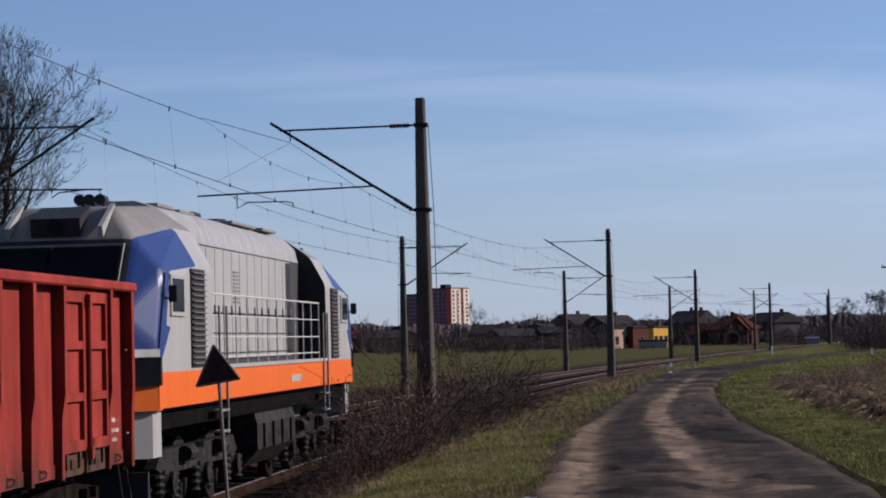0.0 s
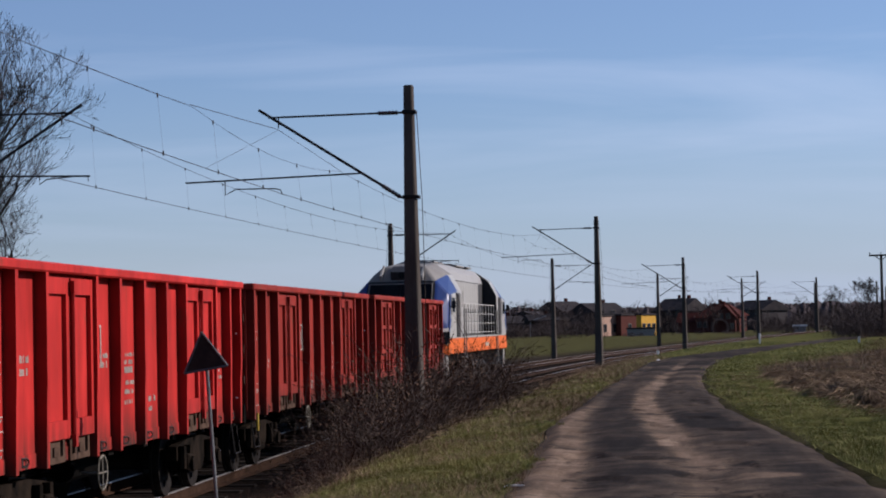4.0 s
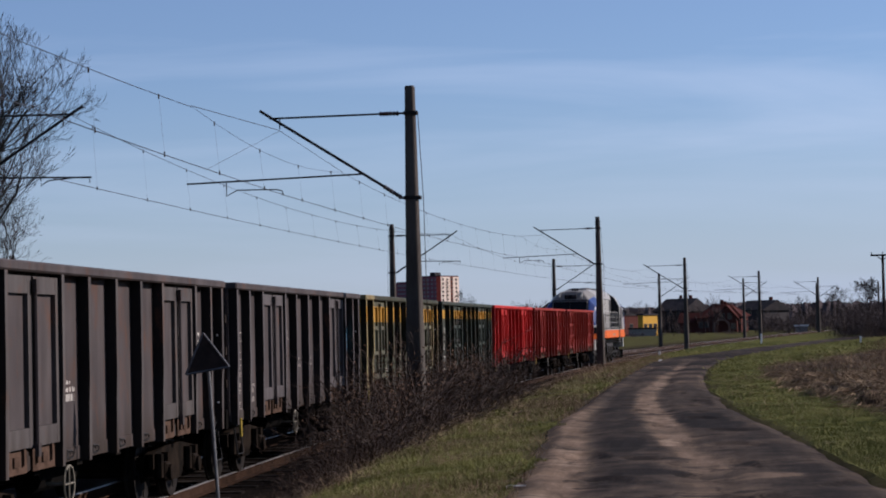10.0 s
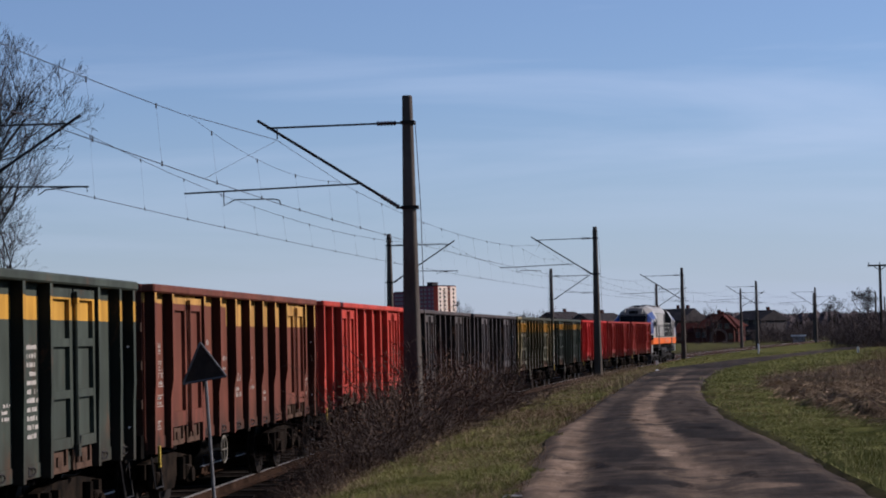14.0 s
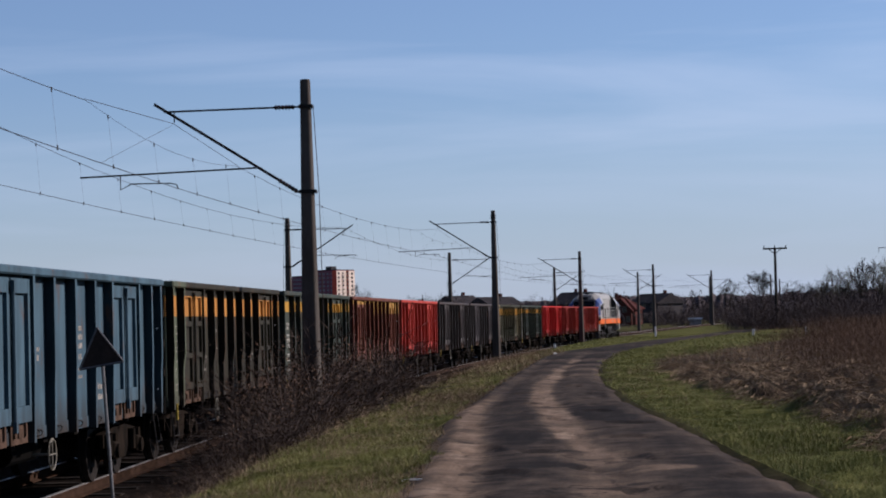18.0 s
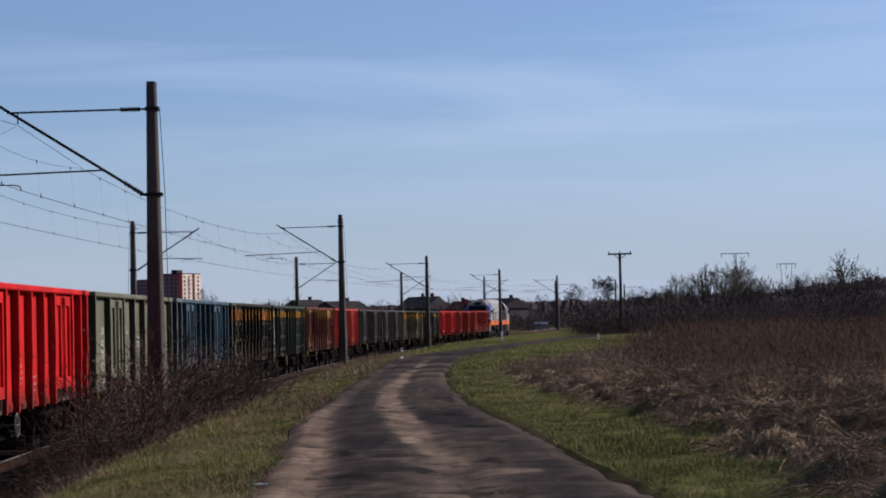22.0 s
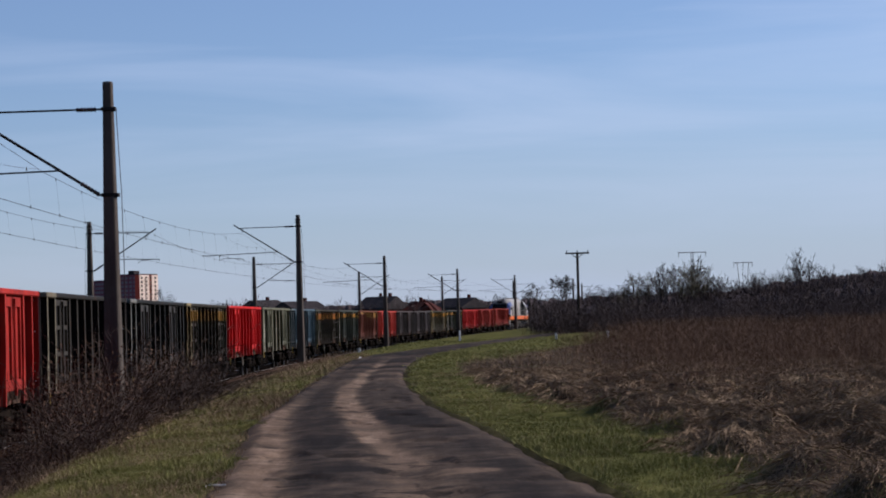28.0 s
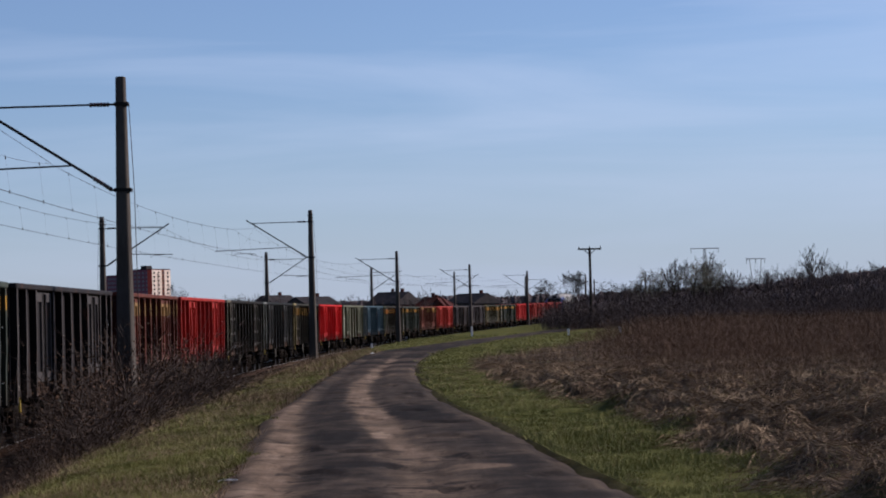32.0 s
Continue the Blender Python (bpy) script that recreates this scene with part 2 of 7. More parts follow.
M["catkin"] = blades("pale_budding_twigs", (0.2, 0.17, 0.1), (0.4, 0.34, 0.22))
M["glass"] = surface("dark_glass", (0.012, 0.015, 0.02), (0.02, 0.024, 0.03), 2.0, 0.08, bump=0)
M["glass"].node_tree.nodes["Principled BSDF"].inputs["Roughness"].default_value = 0.2
M["glass"].node_tree.nodes["Principled BSDF"].inputs["Specular IOR Level"].default_value = 0.03
M["gear"] = surface("oily_running_gear", (0.014, 0.0125, 0.011), (0.07, 0.061, 0.052), 6.0, 0.65, fine=30.0)


def road_material():
    """Old tar under dust: dust by wheel lane, broken up by stains, crumbled patches, cracks and grit."""
    m, nt, b = _base("dirt_road")
    at_ = nt.nodes.new("ShaderNodeAttribute")
    at_.attribute_name = "dust"
    uvs = nt.nodes.new("ShaderNodeSeparateXYZ")
    nt.links.new(nt.nodes.new("ShaderNodeTexCoord").outputs["UV"], uvs.inputs["Vector"])
    big = _noise(nt, 0.8, 6.0, "Object", (1.0, 0.6, 1), 0.6)
    mid = _noise(nt, 2.6, 8.0, "Object", (1.0, 0.7, 1), 0.65)
    fine = _noise(nt, 26.0, 6.0, "Object", (1.0, 0.8, 1), 0.7)

    def plus(x, y, k, off):
        q = nt.nodes.new("ShaderNodeMath")
        q.operation = "MULTIPLY_ADD"
        nt.links.new(y, q.inputs[0])
        q.inputs[1].default_value = k
        q2 = nt.nodes.new("ShaderNodeMath")
        q2.operation = "ADD"
        q2.inputs[1].default_value = off
        nt.links.new(x, q2.inputs[0])
        nt.links.new(q2.outputs[0], q.inputs[2])
        return q.outputs[0]

    f = plus(at_.outputs["Fac"], big, 0.65, -0.325)
    f = plus(f, mid, 0.7, -0.35)
    lane = nt.nodes.new("ShaderNodeValToRGB")
    el = lane.color_ramp.elements
    el[0].position, el[0].color = 0.08, (0.02, 0.0168, 0.0152, 1)
    el[1].position, el[1].color = 1.0, (0.225, 0.168, 0.122, 1)
    for p, c in ((0.24, (0.032, 0.0258, 0.0218)), (0.38, (0.056, 0.0435, 0.0343)), (0.56, (0.09, 0.0665, 0.0485)), (0.76, (0.15, 0.107, 0.076))):
        el.new(p).color = (*c, 1)
    nt.links.new(f, lane.inputs["Fac"])
    col = lane.outputs["Color"]
    hole = _noise(nt, 1.5, 7.0, "Object", (0.7, 0.75, 1), 0.6)
    col = _mix(nt, _ramp(nt, hole, 0.585, 0.61, (0, 0, 0), (0.75, 0.75, 0.75)), col, (0.02, 0.0168, 0.0152))
    vor = nt.nodes.new("ShaderNodeTexVoronoi")
    vor.feature = "DISTANCE_TO_EDGE"
    vor.inputs["Scale"].default_value = 0.8
    tc = nt.nodes.new("ShaderNodeTexCoord")
    warp = nt.nodes.new("ShaderNodeVectorMath")
    wn = nt.nodes.new("ShaderNodeTexNoise")
    wn.inputs["Scale"].default_value = 2.0
    nt.links.new(tc.outputs["Object"], wn.inputs["Vector"])
    nt.links.new(tc.outputs["Object"], warp.inputs[0])
    nt.links.new(wn.outputs["Color"], warp.inputs[1])
    nt.links.new(warp.outputs["Vector"], vor.inputs["Vector"])
    crack = _mix(nt, 1.0, _ramp(nt, vor.outputs["Distance"], 0.006, 0.035, (0.7, 0.7, 0.7), (0, 0, 0)), _ramp(nt, big, 0.5, 0.6), "MULTIPLY")
    col = _mix(nt, crack, col, (0.016, 0.0135, 0.0122))
    col = _mix(nt, 0.7, col, _ramp(nt, fine, 0.3, 0.7, (0.45, 0.45, 0.45), (1.25, 1.25, 1.25)), "MULTIPLY")
    tread = _noise(nt, 7.0, 4.0, "Object", (1.0, 0.05, 1), 0.6)
    col = _mix(nt, 0.5, col, _ramp(nt, tread, 0.35, 0.65, (0.62, 0.61, 0.6), (1.15, 1.15, 1.15)), "MULTIPLY")
    nt.links.new(col, b.inputs["Base Color"])
    b.inputs["Roughness"].default_value = 0.88
    b.inputs["Specular IOR Level"].default_value = 0.015
    _bump(nt, b, _mix(nt, 0.7, mid, fine), 0.3, 0.01)
    return m


M["road"] = road_material()


def land_material():
    """The ground sheet: green verge and meadow, brown dry field, dark soil by the line, chosen by place."""
    m, nt, b = _base("land")
    at_ = nt.nodes.new("ShaderNodeAttribute")
    at_.attribute_name = "cover"
    sep = nt.nodes.new("ShaderNodeSeparateColor")
    nt.links.new(at_.outputs["Color"], sep.inputs["Color"])
    n1 = _noise(nt, 0.7, 6.0)
    n2 = _noise(nt, 6.0, 6.0)
    green = _mix(nt, _ramp(nt, n1, 0.35, 0.65), (0.056, 0.06, 0.015), (0.105, 0.1, 0.031))
    dry = _mix(nt, _ramp(nt, n1, 0.35, 0.65), (0.022, 0.015, 0.01), (0.064, 0.045, 0.03))
    soil = _mix(nt, _ramp(nt, n2, 0.3, 0.7), (0.014, 0.0105, 0.0075), (0.036, 0.027, 0.018))
    col = _mix(nt, sep.outputs["Red"], soil, green)
    col = _mix(nt, sep.outputs["Green"], col, dry)
    col = _mix(nt, 0.6, col, _ramp(nt, n2, 0.25, 0.75, (0.5, 0.5, 0.5), (1.15, 1.15, 1.15)), "MULTIPLY")
    nt.links.new(col, b.inputs["Base Color"])
    b.inputs["Roughness"].default_value = 0.95
    b.inputs["Specular IOR Level"].default_value = 0.01
    _bump(nt, b, n2, 0.8, 0.06)
    return m


M["land"] = land_material()


# ---- mesh tools ----
class Mesh:
    """Gathers vertices and faces of one mesh."""

    def __init__(self):
        self.v, self.f, self.mi = [], [], []

    def face(self, pts, mi=0):
        n = len(self.v)
        self.v += [tuple(p) for p in pts]
        self.f.append(tuple(range(n, n + len(pts))))
        self.mi.append(mi)
        return self

    def box(self, x0, x1, y0, y1, z0, z1, mi=0):
        n = len(self.v)
        self.v += [(x, y, z) for z in (z0, z1) for y in (y0, y1) for x in (x0, x1)]
        for q in ((0, 2, 3, 1), (4, 5, 7, 6), (0, 1, 5, 4), (2, 6, 7, 3), (0, 4, 6, 2), (1, 3, 7, 5)):
            self.f.append(tuple(n + i for i in q))
            self.mi.append(mi)
        return self

    def cbox(self, x0, x1, y0, y1, z0, z1, c=0.02, mi=0):
        """A box with chamfered edges."""
        n = len(self.v)
        xs, ys, zs = (x0, x1), (y0, y1), (z0, z1)
        idx = {}
        for i in (0, 1):
            for j in (0, 1):
                for k in (0, 1):
                    sx, sy, sz = (1 - 2 * i) * c, (1 - 2 * j) * c, (1 - 2 * k) * c
                    for ax, p in enumerate(((xs[i], ys[j] + sy, zs[k] + sz), (xs[i] + sx, ys[j], zs[k] + sz), (xs[i] + sx, ys[j] + sy, zs[k]))):
                        idx[i, j, k, ax] = len(self.v)
                        self.v.append(p)
        fs = []
        for s in (0, 1):
            fs.append([idx[s, 0, 0, 0], idx[s, 1, 0, 0], idx[s, 1, 1, 0], idx[s, 0, 1, 0]])
            fs.append([idx[0, s, 0, 1], idx[1, s, 0, 1], idx[1, s, 1, 1], idx[0, s, 1, 1]])
            fs.append([idx[0, 0, s, 2], idx[1, 0, s, 2], idx[1, 1, s, 2], idx[0, 1, s, 2]])
        for a in (0, 1):
            for q in (0, 1):
                fs.append([idx[a, q, 0, 0], idx[a, q, 1, 0], idx[a, q, 1, 1], idx[a, q, 0, 1]])
                fs.append([idx[a, 0, q, 0], idx[a, 1, q, 0], idx[a, 1, q, 2], idx[a, 0, q, 2]])
                fs.append([idx[0, a, q, 1], idx[1, a, q, 1], idx[1, a, q, 2], idx[0, a, q, 2]])
        for i in (0, 1):
            for j in (0, 1):
                for k in (0, 1):
                    fs.append([idx[i, j, k, 0], idx[i, j, k, 1], idx[i, j, k, 2]])
        ctr = Vector(((x0 + x1) / 2, (y0 + y1) / 2, (z0 + z1) / 2))
        for q in fs:
            p = [Vector(self.v[i]) for i in q]
            nrm = (p[1] - p[0]).cross(p[2] - p[0])
            if nrm.dot(sum(p, Vector()) / len(p) - ctr) < 0:
                q = q[::-1]
            self.f.append(tuple(q))
            self.mi.append(mi)
        return self

    def tube(self, pts, r, n=6, mi=0, caps=True):
        """A round bar along points; r is one radius or one for each point."""
        pts = [Vector(p) for p in pts]
        rs = r if isinstance(r, (list, tuple)) else [r] * len(pts)
        n0 = len(self.v)
        for i, p in enumerate(pts):
            d = (pts[min(i + 1, len(pts) - 1)] - pts[max(i - 1, 0)]).normalized()
            a = d.cross(Vector((0, 0, 1)) if abs(d.z) < 0.9 else Vector((1, 0, 0))).normalized()
            b = d.cross(a)
            for k in range(n):
                t = 2 * math.pi * k / n
                self.v.append(tuple(p + rs[i] * (math.cos(t) * a + math.sin(t) * b)))
        for i in range(len(pts) - 1):
            for k in range(n):
                a, b = n0 + i * n + k, n0 + i * n + (k + 1) % n
                self.f.append((a, a + n, b + n, b))
                self.mi.append(mi)
        if caps:
            self.f.append(tuple(n0 + k for k in range(n)))
            self.f.append(tuple(n0 + (len(pts) - 1) * n + n - 1 - k for k in range(n)))
            self.mi += [mi, mi]
        return self

    def prism(self, poly, axis, lo, hi, mi=0):
        """A polygon of two coordinates pushed along an axis (0 x, 1 y, 2 z)."""
        def at3(p, h):
            q = [p[0], p[1]]
            q.insert(axis, h)
            return tuple(q)
        n, k = len(self.v), len(poly)
        self.v += [at3(p, lo) for p in poly] + [at3(p, hi) for p in poly]
        self.f += [tuple(range(n, n + k))[::-1], tuple(range(n + k, n + 2 * k))]
        self.f += [(n + i, n + (i + 1) % k, n + k + (i + 1) % k, n + k + i) for i in range(k)]
        self.mi += [mi] * (k + 2)
        return self

    def make(self, name, *mats, smooth=False):
        me = bpy.data.meshes.new(name)
        me.from_pydata(self.v, [], self.f)
        for m in mats:
            me.materials.append(m)
        if any(self.mi):
            me.polygons.foreach_set("material_index", self.mi)
        if smooth:
            me.polygons.foreach_set("use_smooth", [True] * len(self.f))
        bm = bmesh.new()
        bm.from_mesh(me)
        if len(bm.faces) < 4000:
            bmesh.ops.recalc_face_normals(bm, faces=bm.faces)
            bm.to_mesh(me)
        bm.free()
        return me


def part(name, me, parent, label="", at=None, mat=None):
    """One mesh object under a thing or a part."""
    ob = new(name, me)
    ob.parent = parent
    if at is not None:
        ob.matrix_basis = at
    if mat:
        ob.material_slots[0].link = "OBJECT"
        ob.material_slots[0].material = mat
    if label:
        ob["label"] = label
    return ob


def thing(name, label, category, m=None, group="", kind="", me=None):
    ob = new(name, me)
    if m is not None:
        ob.matrix_basis = m
    return tagged(ob, label, category, group, kind)


# ---- the line: a gentle right-hand curve, s metres along the near track ----
STEP = 2.0
S_LO, S_HI = -330.0, 560.0


def _curvature(s):
    s = min(max(s, -60.0), 300.0)
    return 0.0010031 - 2.7028e-6 * s + 1.0794e-8 * s * s if s > -59.9 else 0.0003


def _line():
    n_up, n_dn = int(S_HI / STEP), int(-S_LO / STEP)
    up, dn = [(-8.339, 20.0, -0.041438)], []
    x, y, h = up[0]
    for i in range(n_up):
        k = _curvature((i + 0.5) * STEP)
        h2 = h + k * STEP
        hm = (h + h2) / 2
        x, y, h = x + STEP * math.sin(hm), y + STEP * math.cos(hm), h2
        up.append((x, y, h))
    x, y, h = up[0]
    for i in range(n_dn):
        k = _curvature(-(i + 0.5) * STEP)
        h2 = h - k * STEP
        hm = (h + h2) / 2
        x, y, h = x - STEP * math.sin(hm), y - STEP * math.cos(hm), h2
        dn.append((x, y, h))
    return np.array(dn[::-1] + up)


LINE = _line()


def line_z(s):
    return 0.3 * (max(0.0, s - 150.0) / 100.0) ** 2 if s < 300 else 0.675


def on_line(s, d=0.0, z=0.0):
    """The point d metres right of the near track's middle, z above its rails, and the heading there."""
    u = (s - S_LO) / STEP
    i = min(max(int(u), 0), len(LINE) - 2)
    f = u - i
    x, y, h = LINE[i] * (1 - f) + LINE[i + 1] * f
    return Vector((x + d * math.cos(h), y - d * math.sin(h), z + line_z(s))), h


def line_pose(s, d=0.0, z=0.0):
    p, h = on_line(s, d, z)
    return pose(p.x, p.y, p.z, 0, 0, -math.degrees(h))


def side_of_line(x, y):
    """For arrays: signed metres right of the near track, and metres along it."""
    x, y = np.asarray(x, float), np.asarray(y, float)
    best = np.full(x.shape, 1e18)
    d, s = np.zeros(x.shape), np.zeros(x.shape)
    for i in range(0, len(LINE), 2):
        lx, ly, lh = LINE[i]
        dx, dy = x - lx, y - ly
        r = dx * dx + dy * dy
        w = r < best
        best = np.where(w, r, best)
        d = np.where(w, dx * math.cos(lh) - dy * math.sin(lh), d)
        s = np.where(w, S_LO + i * STEP + dx * math.sin(lh) + dy * math.cos(lh), s)
    return d, s


def vnoise(x, y, f, seed=0.0):
    """Smooth value noise from 0 to 1, for arrays."""
    u, v = np.asarray(x, float) * f, np.asarray(y, float) * f
    i, j = np.floor(u), np.floor(v)
    a, b = u - i, v - j
    a, b = a * a * (3 - 2 * a), b * b * (3 - 2 * b)

    def rnd(p, q):
        r = np.sin(p * 127.1 + q * 311.7 + seed * 74.7) * 43758.5453
        return r - np.floor(r)
    return (rnd(i, j) * (1 - a) + rnd(i + 1, j) * a) * (1 - b) + (rnd(i, j + 1) * (1 - a) + rnd(i + 1, j + 1) * a) * b


ROAD_Y = (-60, 0, 20, 26, 31, 38, 44, 53, 65, 80, 92, 104, 118, 131, 150, 165, 200, 260, 330)
ROAD_X = (3.2, 0.7, -0.12, -0.48, -0.75, -1.18, -1.39, -1.58, -1.7, -1.63, -1.38, -0.72, 1.15, 2.8, 5.7, 7.9, 13.2, 25.0, 43.0)
ROAD_W = (2.0, 2.0, 1.96, 1.86, 1.85, 1.7, 1.51, 1.38, 1.28, 1.33, 1.5, 1.55, 1.4, 1.3, 1.2, 1.2, 1.2, 1.2, 1.2)


def road_mid(y):
    return np.interp(y, ROAD_Y, ROAD_X)


def road_half(y):
    return np.interp(y, ROAD_Y, ROAD_W)


def ground_z(x, y):
    """Height of the ground sheet, for arrays."""
    x, y = np.asarray(x, float), np.asarray(y, float)
    d, s = side_of_line(x, y)
    rise = 0.3 * (np.clip(s - 150, 0, 150) / 100) ** 2
    bank = np.interp(d, (-60, -30, -12, -8, -6.6, 2.3, 2.8, 3.5, 4.4, 6.0), (0.1, -0.1, -0.35, -0.55, -0.62, -0.62, -0.4, 0.28, 0.5, 0.62))
    bank = bank + rise * np.interp(d, (-40, -8, 6, 30), (0.3, 1, 1, 0.2))
    right = np.clip(x - road_mid(y) - 3.0, 0, 400)
    bank = bank + np.where(d > 6, 0.006 * np.clip(right, 0, 120), 0)
    far = np.clip((np.hypot(x, y) - 330) / 500, 0, 1)
    bank = bank + 11.0 * far * far * (3 - 2 * far) * np.clip((np.arctan2(x, y) - 0.08) / 0.14, 0, 1)
    return bank


# ---- ground, road, track ----
def axis_values(lo, hi, *runs):
    """Grid lines: runs of (from, to, step), then ever wider steps out to lo and hi."""
    v = [q for a, b, st in runs for q in np.arange(a, b - 1e-6, st)]
    step, x = runs[-1][2], v[-1]
    while x < hi:
        step *= 1.13
        x += step
        v.append(x)
    step, x = runs[0][2], v[0]
    while x > lo:
        step *= 1.13
        x -= step
        v.insert(0, x)
    return np.array(v)


def field_edge(y):
    """x at which the dry field begins, right of the green strip along the road."""
    return np.interp(y, (0, 19, 32, 37, 49, 62, 72), (3.6, 3.05, 3.1, 2.7, 1.75, 1.3, 1.2))


def field_cover(x, y):
    """1 inside the dry field, for arrays."""
    w = 0.5 * np.sin(y * 0.9) + 0.35 * np.sin(y * 2.3 + x)
    a = np.clip((x - field_edge(y) - 0.25 * w) / 0.5, 0, 1)
    b = np.clip((72 + 5.2 * np.clip(x, 0, 40) - y + 3 * w) / 6, 0, 1)
    return a * b


def lumps(x, y):
    """Hummocks of the rough field and slight unevenness of the verges, for arrays."""
    f = field_cover(x, y)
    near = np.clip((70 - y) / 25, 0, 1) * (np.hypot(x, y) < 120)
    big = vnoise(x, y, 0.75, 1.0) - 0.5
    hum = np.clip(vnoise(x, y, 1.35, 2.0) - 0.42, 0, 1) * 1.2 + 0.4 * (vnoise(x, y, 3.2, 3.0) - 0.5)
    rx = np.abs(x - road_mid(y)) - road_half(y)
    return (0.07 * big * (1 + 2 * f) + 0.46 * f * near * hum) * np.clip(rx / 0.6, 0, 1)


def build_ground():
    xs = axis_values(-2600, 2600, (-24, -4, 0.55), (-4, 13, 0.26), (13, 30, 0.55))
    ys = axis_values(-300, 4300, (8, 14, 0.7), (14, 54, 0.28), (54, 130, 0.7))
    X, Y = np.meshgrid(xs, ys)
    Z = ground_z(X, Y)
    d, s = side_of_line(X, Y)
    rx = np.abs(X - road_mid(Y)) - road_half(Y)
    f = field_cover(X, Y)
    Z = Z + lumps(X, Y)
    Z = Z - 0.1 * np.clip((0.12 - rx) / 0.2, 0, 1)
    n_y, n_x = Z.shape
    me = bpy.data.meshes.new("ground")
    verts = np.stack([X, Y, Z], -1).reshape(-1, 3)
    i = np.arange(n_x * n_y).reshape(n_y, n_x)
    faces = np.stack([i[:-1, :-1], i[:-1, 1:], i[1:, 1:], i[1:, :-1]], -1).reshape(-1, 4)
    me.from_pydata(verts.tolist(), [], faces.tolist())
    me.materials.append(M["land"])
    me.polygons.foreach_set("use_smooth", [True] * len(faces))
    edge = np.clip((rx + 0.1 * vnoise(X, Y, 1.1, 24.0)) / 0.4, 0, 1)
    green = edge * np.where(d > 0, np.clip((d - 3.4) / 0.5, 0, 1), 0.6 * np.clip((-d - 11) / 3, 0, 1))
    col = np.zeros((n_y * n_x, 4))
    col[:, 0], col[:, 1], col[:, 3] = green.ravel(), f.ravel(), 1
    ca = me.color_attributes.new("cover", "FLOAT_COLOR", "POINT")
    ca.data.foreach_set("color", col.ravel())
    tagged(new("ground", me), "grassy verge, dry brown field and dark trackside soil", "ground", kind="structure")


def road_dust(x, y):
    """How much pale dust lies on the old tar, 0 to 1, for arrays: wheel lanes, worn patches, a dark outer rim."""
    e = np.full(x.shape, 0.36)
    warp = 0.2 * (vnoise(x, y, 0.35, 35.0) - 0.5) + 0.1 * (vnoise(x, y, 2.1, 36.0) - 0.5) + 0.06 * (vnoise(x, y, 5.3, 37.0) - 0.5)

    def lane(e, ys, xs, half, value, soft=0.16):
        c, h = np.interp(y, ys, xs), np.interp(y, ys, half)
        f = np.clip((h + soft / 2 - np.abs(x + warp - c)) / soft, 0, 1) * (0.55 + 0.45 * vnoise(x, y, 1.4, 38.0))
        inside = np.clip((y - ys[0]) / 2.0, 0, 1) * np.clip((ys[-1] - y) / 4.0, 0, 1)
        return e + (value - e) * f * inside

    def patch(e, cx, cy, rx, ry, value, tilt=0.0):
        r = np.hypot((x - cx - tilt * (y - cy)) / rx, (y - cy) / ry) + 0.5 * (vnoise(x, y, 2.3, 31.0) - 0.5)
        return e + (value - e) * np.clip((1 - r) / 0.22, 0, 1)

    e = lane(e, (10, 21.5, 37.5, 46), (-1.5, -1.68, -2.56, -2.7), (0.42, 0.4, 0.26, 0.15), 0.8, 0.3)
    e = lane(e, (10, 21, 31, 42, 50), (-0.75, -0.86, -1.5, -1.98, -2.3), (0.38, 0.4, 0.4, 0.34, 0.22), 0.22, 0.45)
    e = lane(e, (8, 21, 29, 34), (0.0, 0.05, -0.35, -0.7), (0.5, 0.5, 0.4, 0.25), 0.52, 0.4)
    e = lane(e, (24, 29, 33, 41, 50, 66, 92), (0.0, -0.5, -0.78, -1.35, -1.72, -1.64, -1.3), (0.15, 0.2, 0.32, 0.3, 0.26, 0.17, 0.2), 0.8, 0.16)
    e = lane(e, (8, 20.3, 31.4, 38), (1.45, 1.12, 0.5, 0.0), (0.25, 0.24, 0.2, 0.3), 0.22, 0.4)
    e = patch(e, -0.2, 36.2, 0.5, 4.2, 0.08, -0.08)
    e = patch(e, -1.25, 29.4, 0.3, 1.5, 0.05)
    e = patch(e, -0.9, 24.0, 0.5, 0.6, 0.08)
    e = patch(e, 0.45, 23.2, 0.42, 0.5, 0.66)
    e = patch(e, -0.72, 30.2, 0.22, 1.3, 0.98)
    e = e + 0.1 * (vnoise(x, y, 1.1, 40.0) - 0.5) + 0.16 * (vnoise(x, y, 3.7, 41.0) - 0.5)
    far = np.clip((y - 44) / 20, 0, 1)
    e = e + far * 0.6 * (vnoise(0.35 * x, y, 0.33, 33.0) - 0.66)
    return e


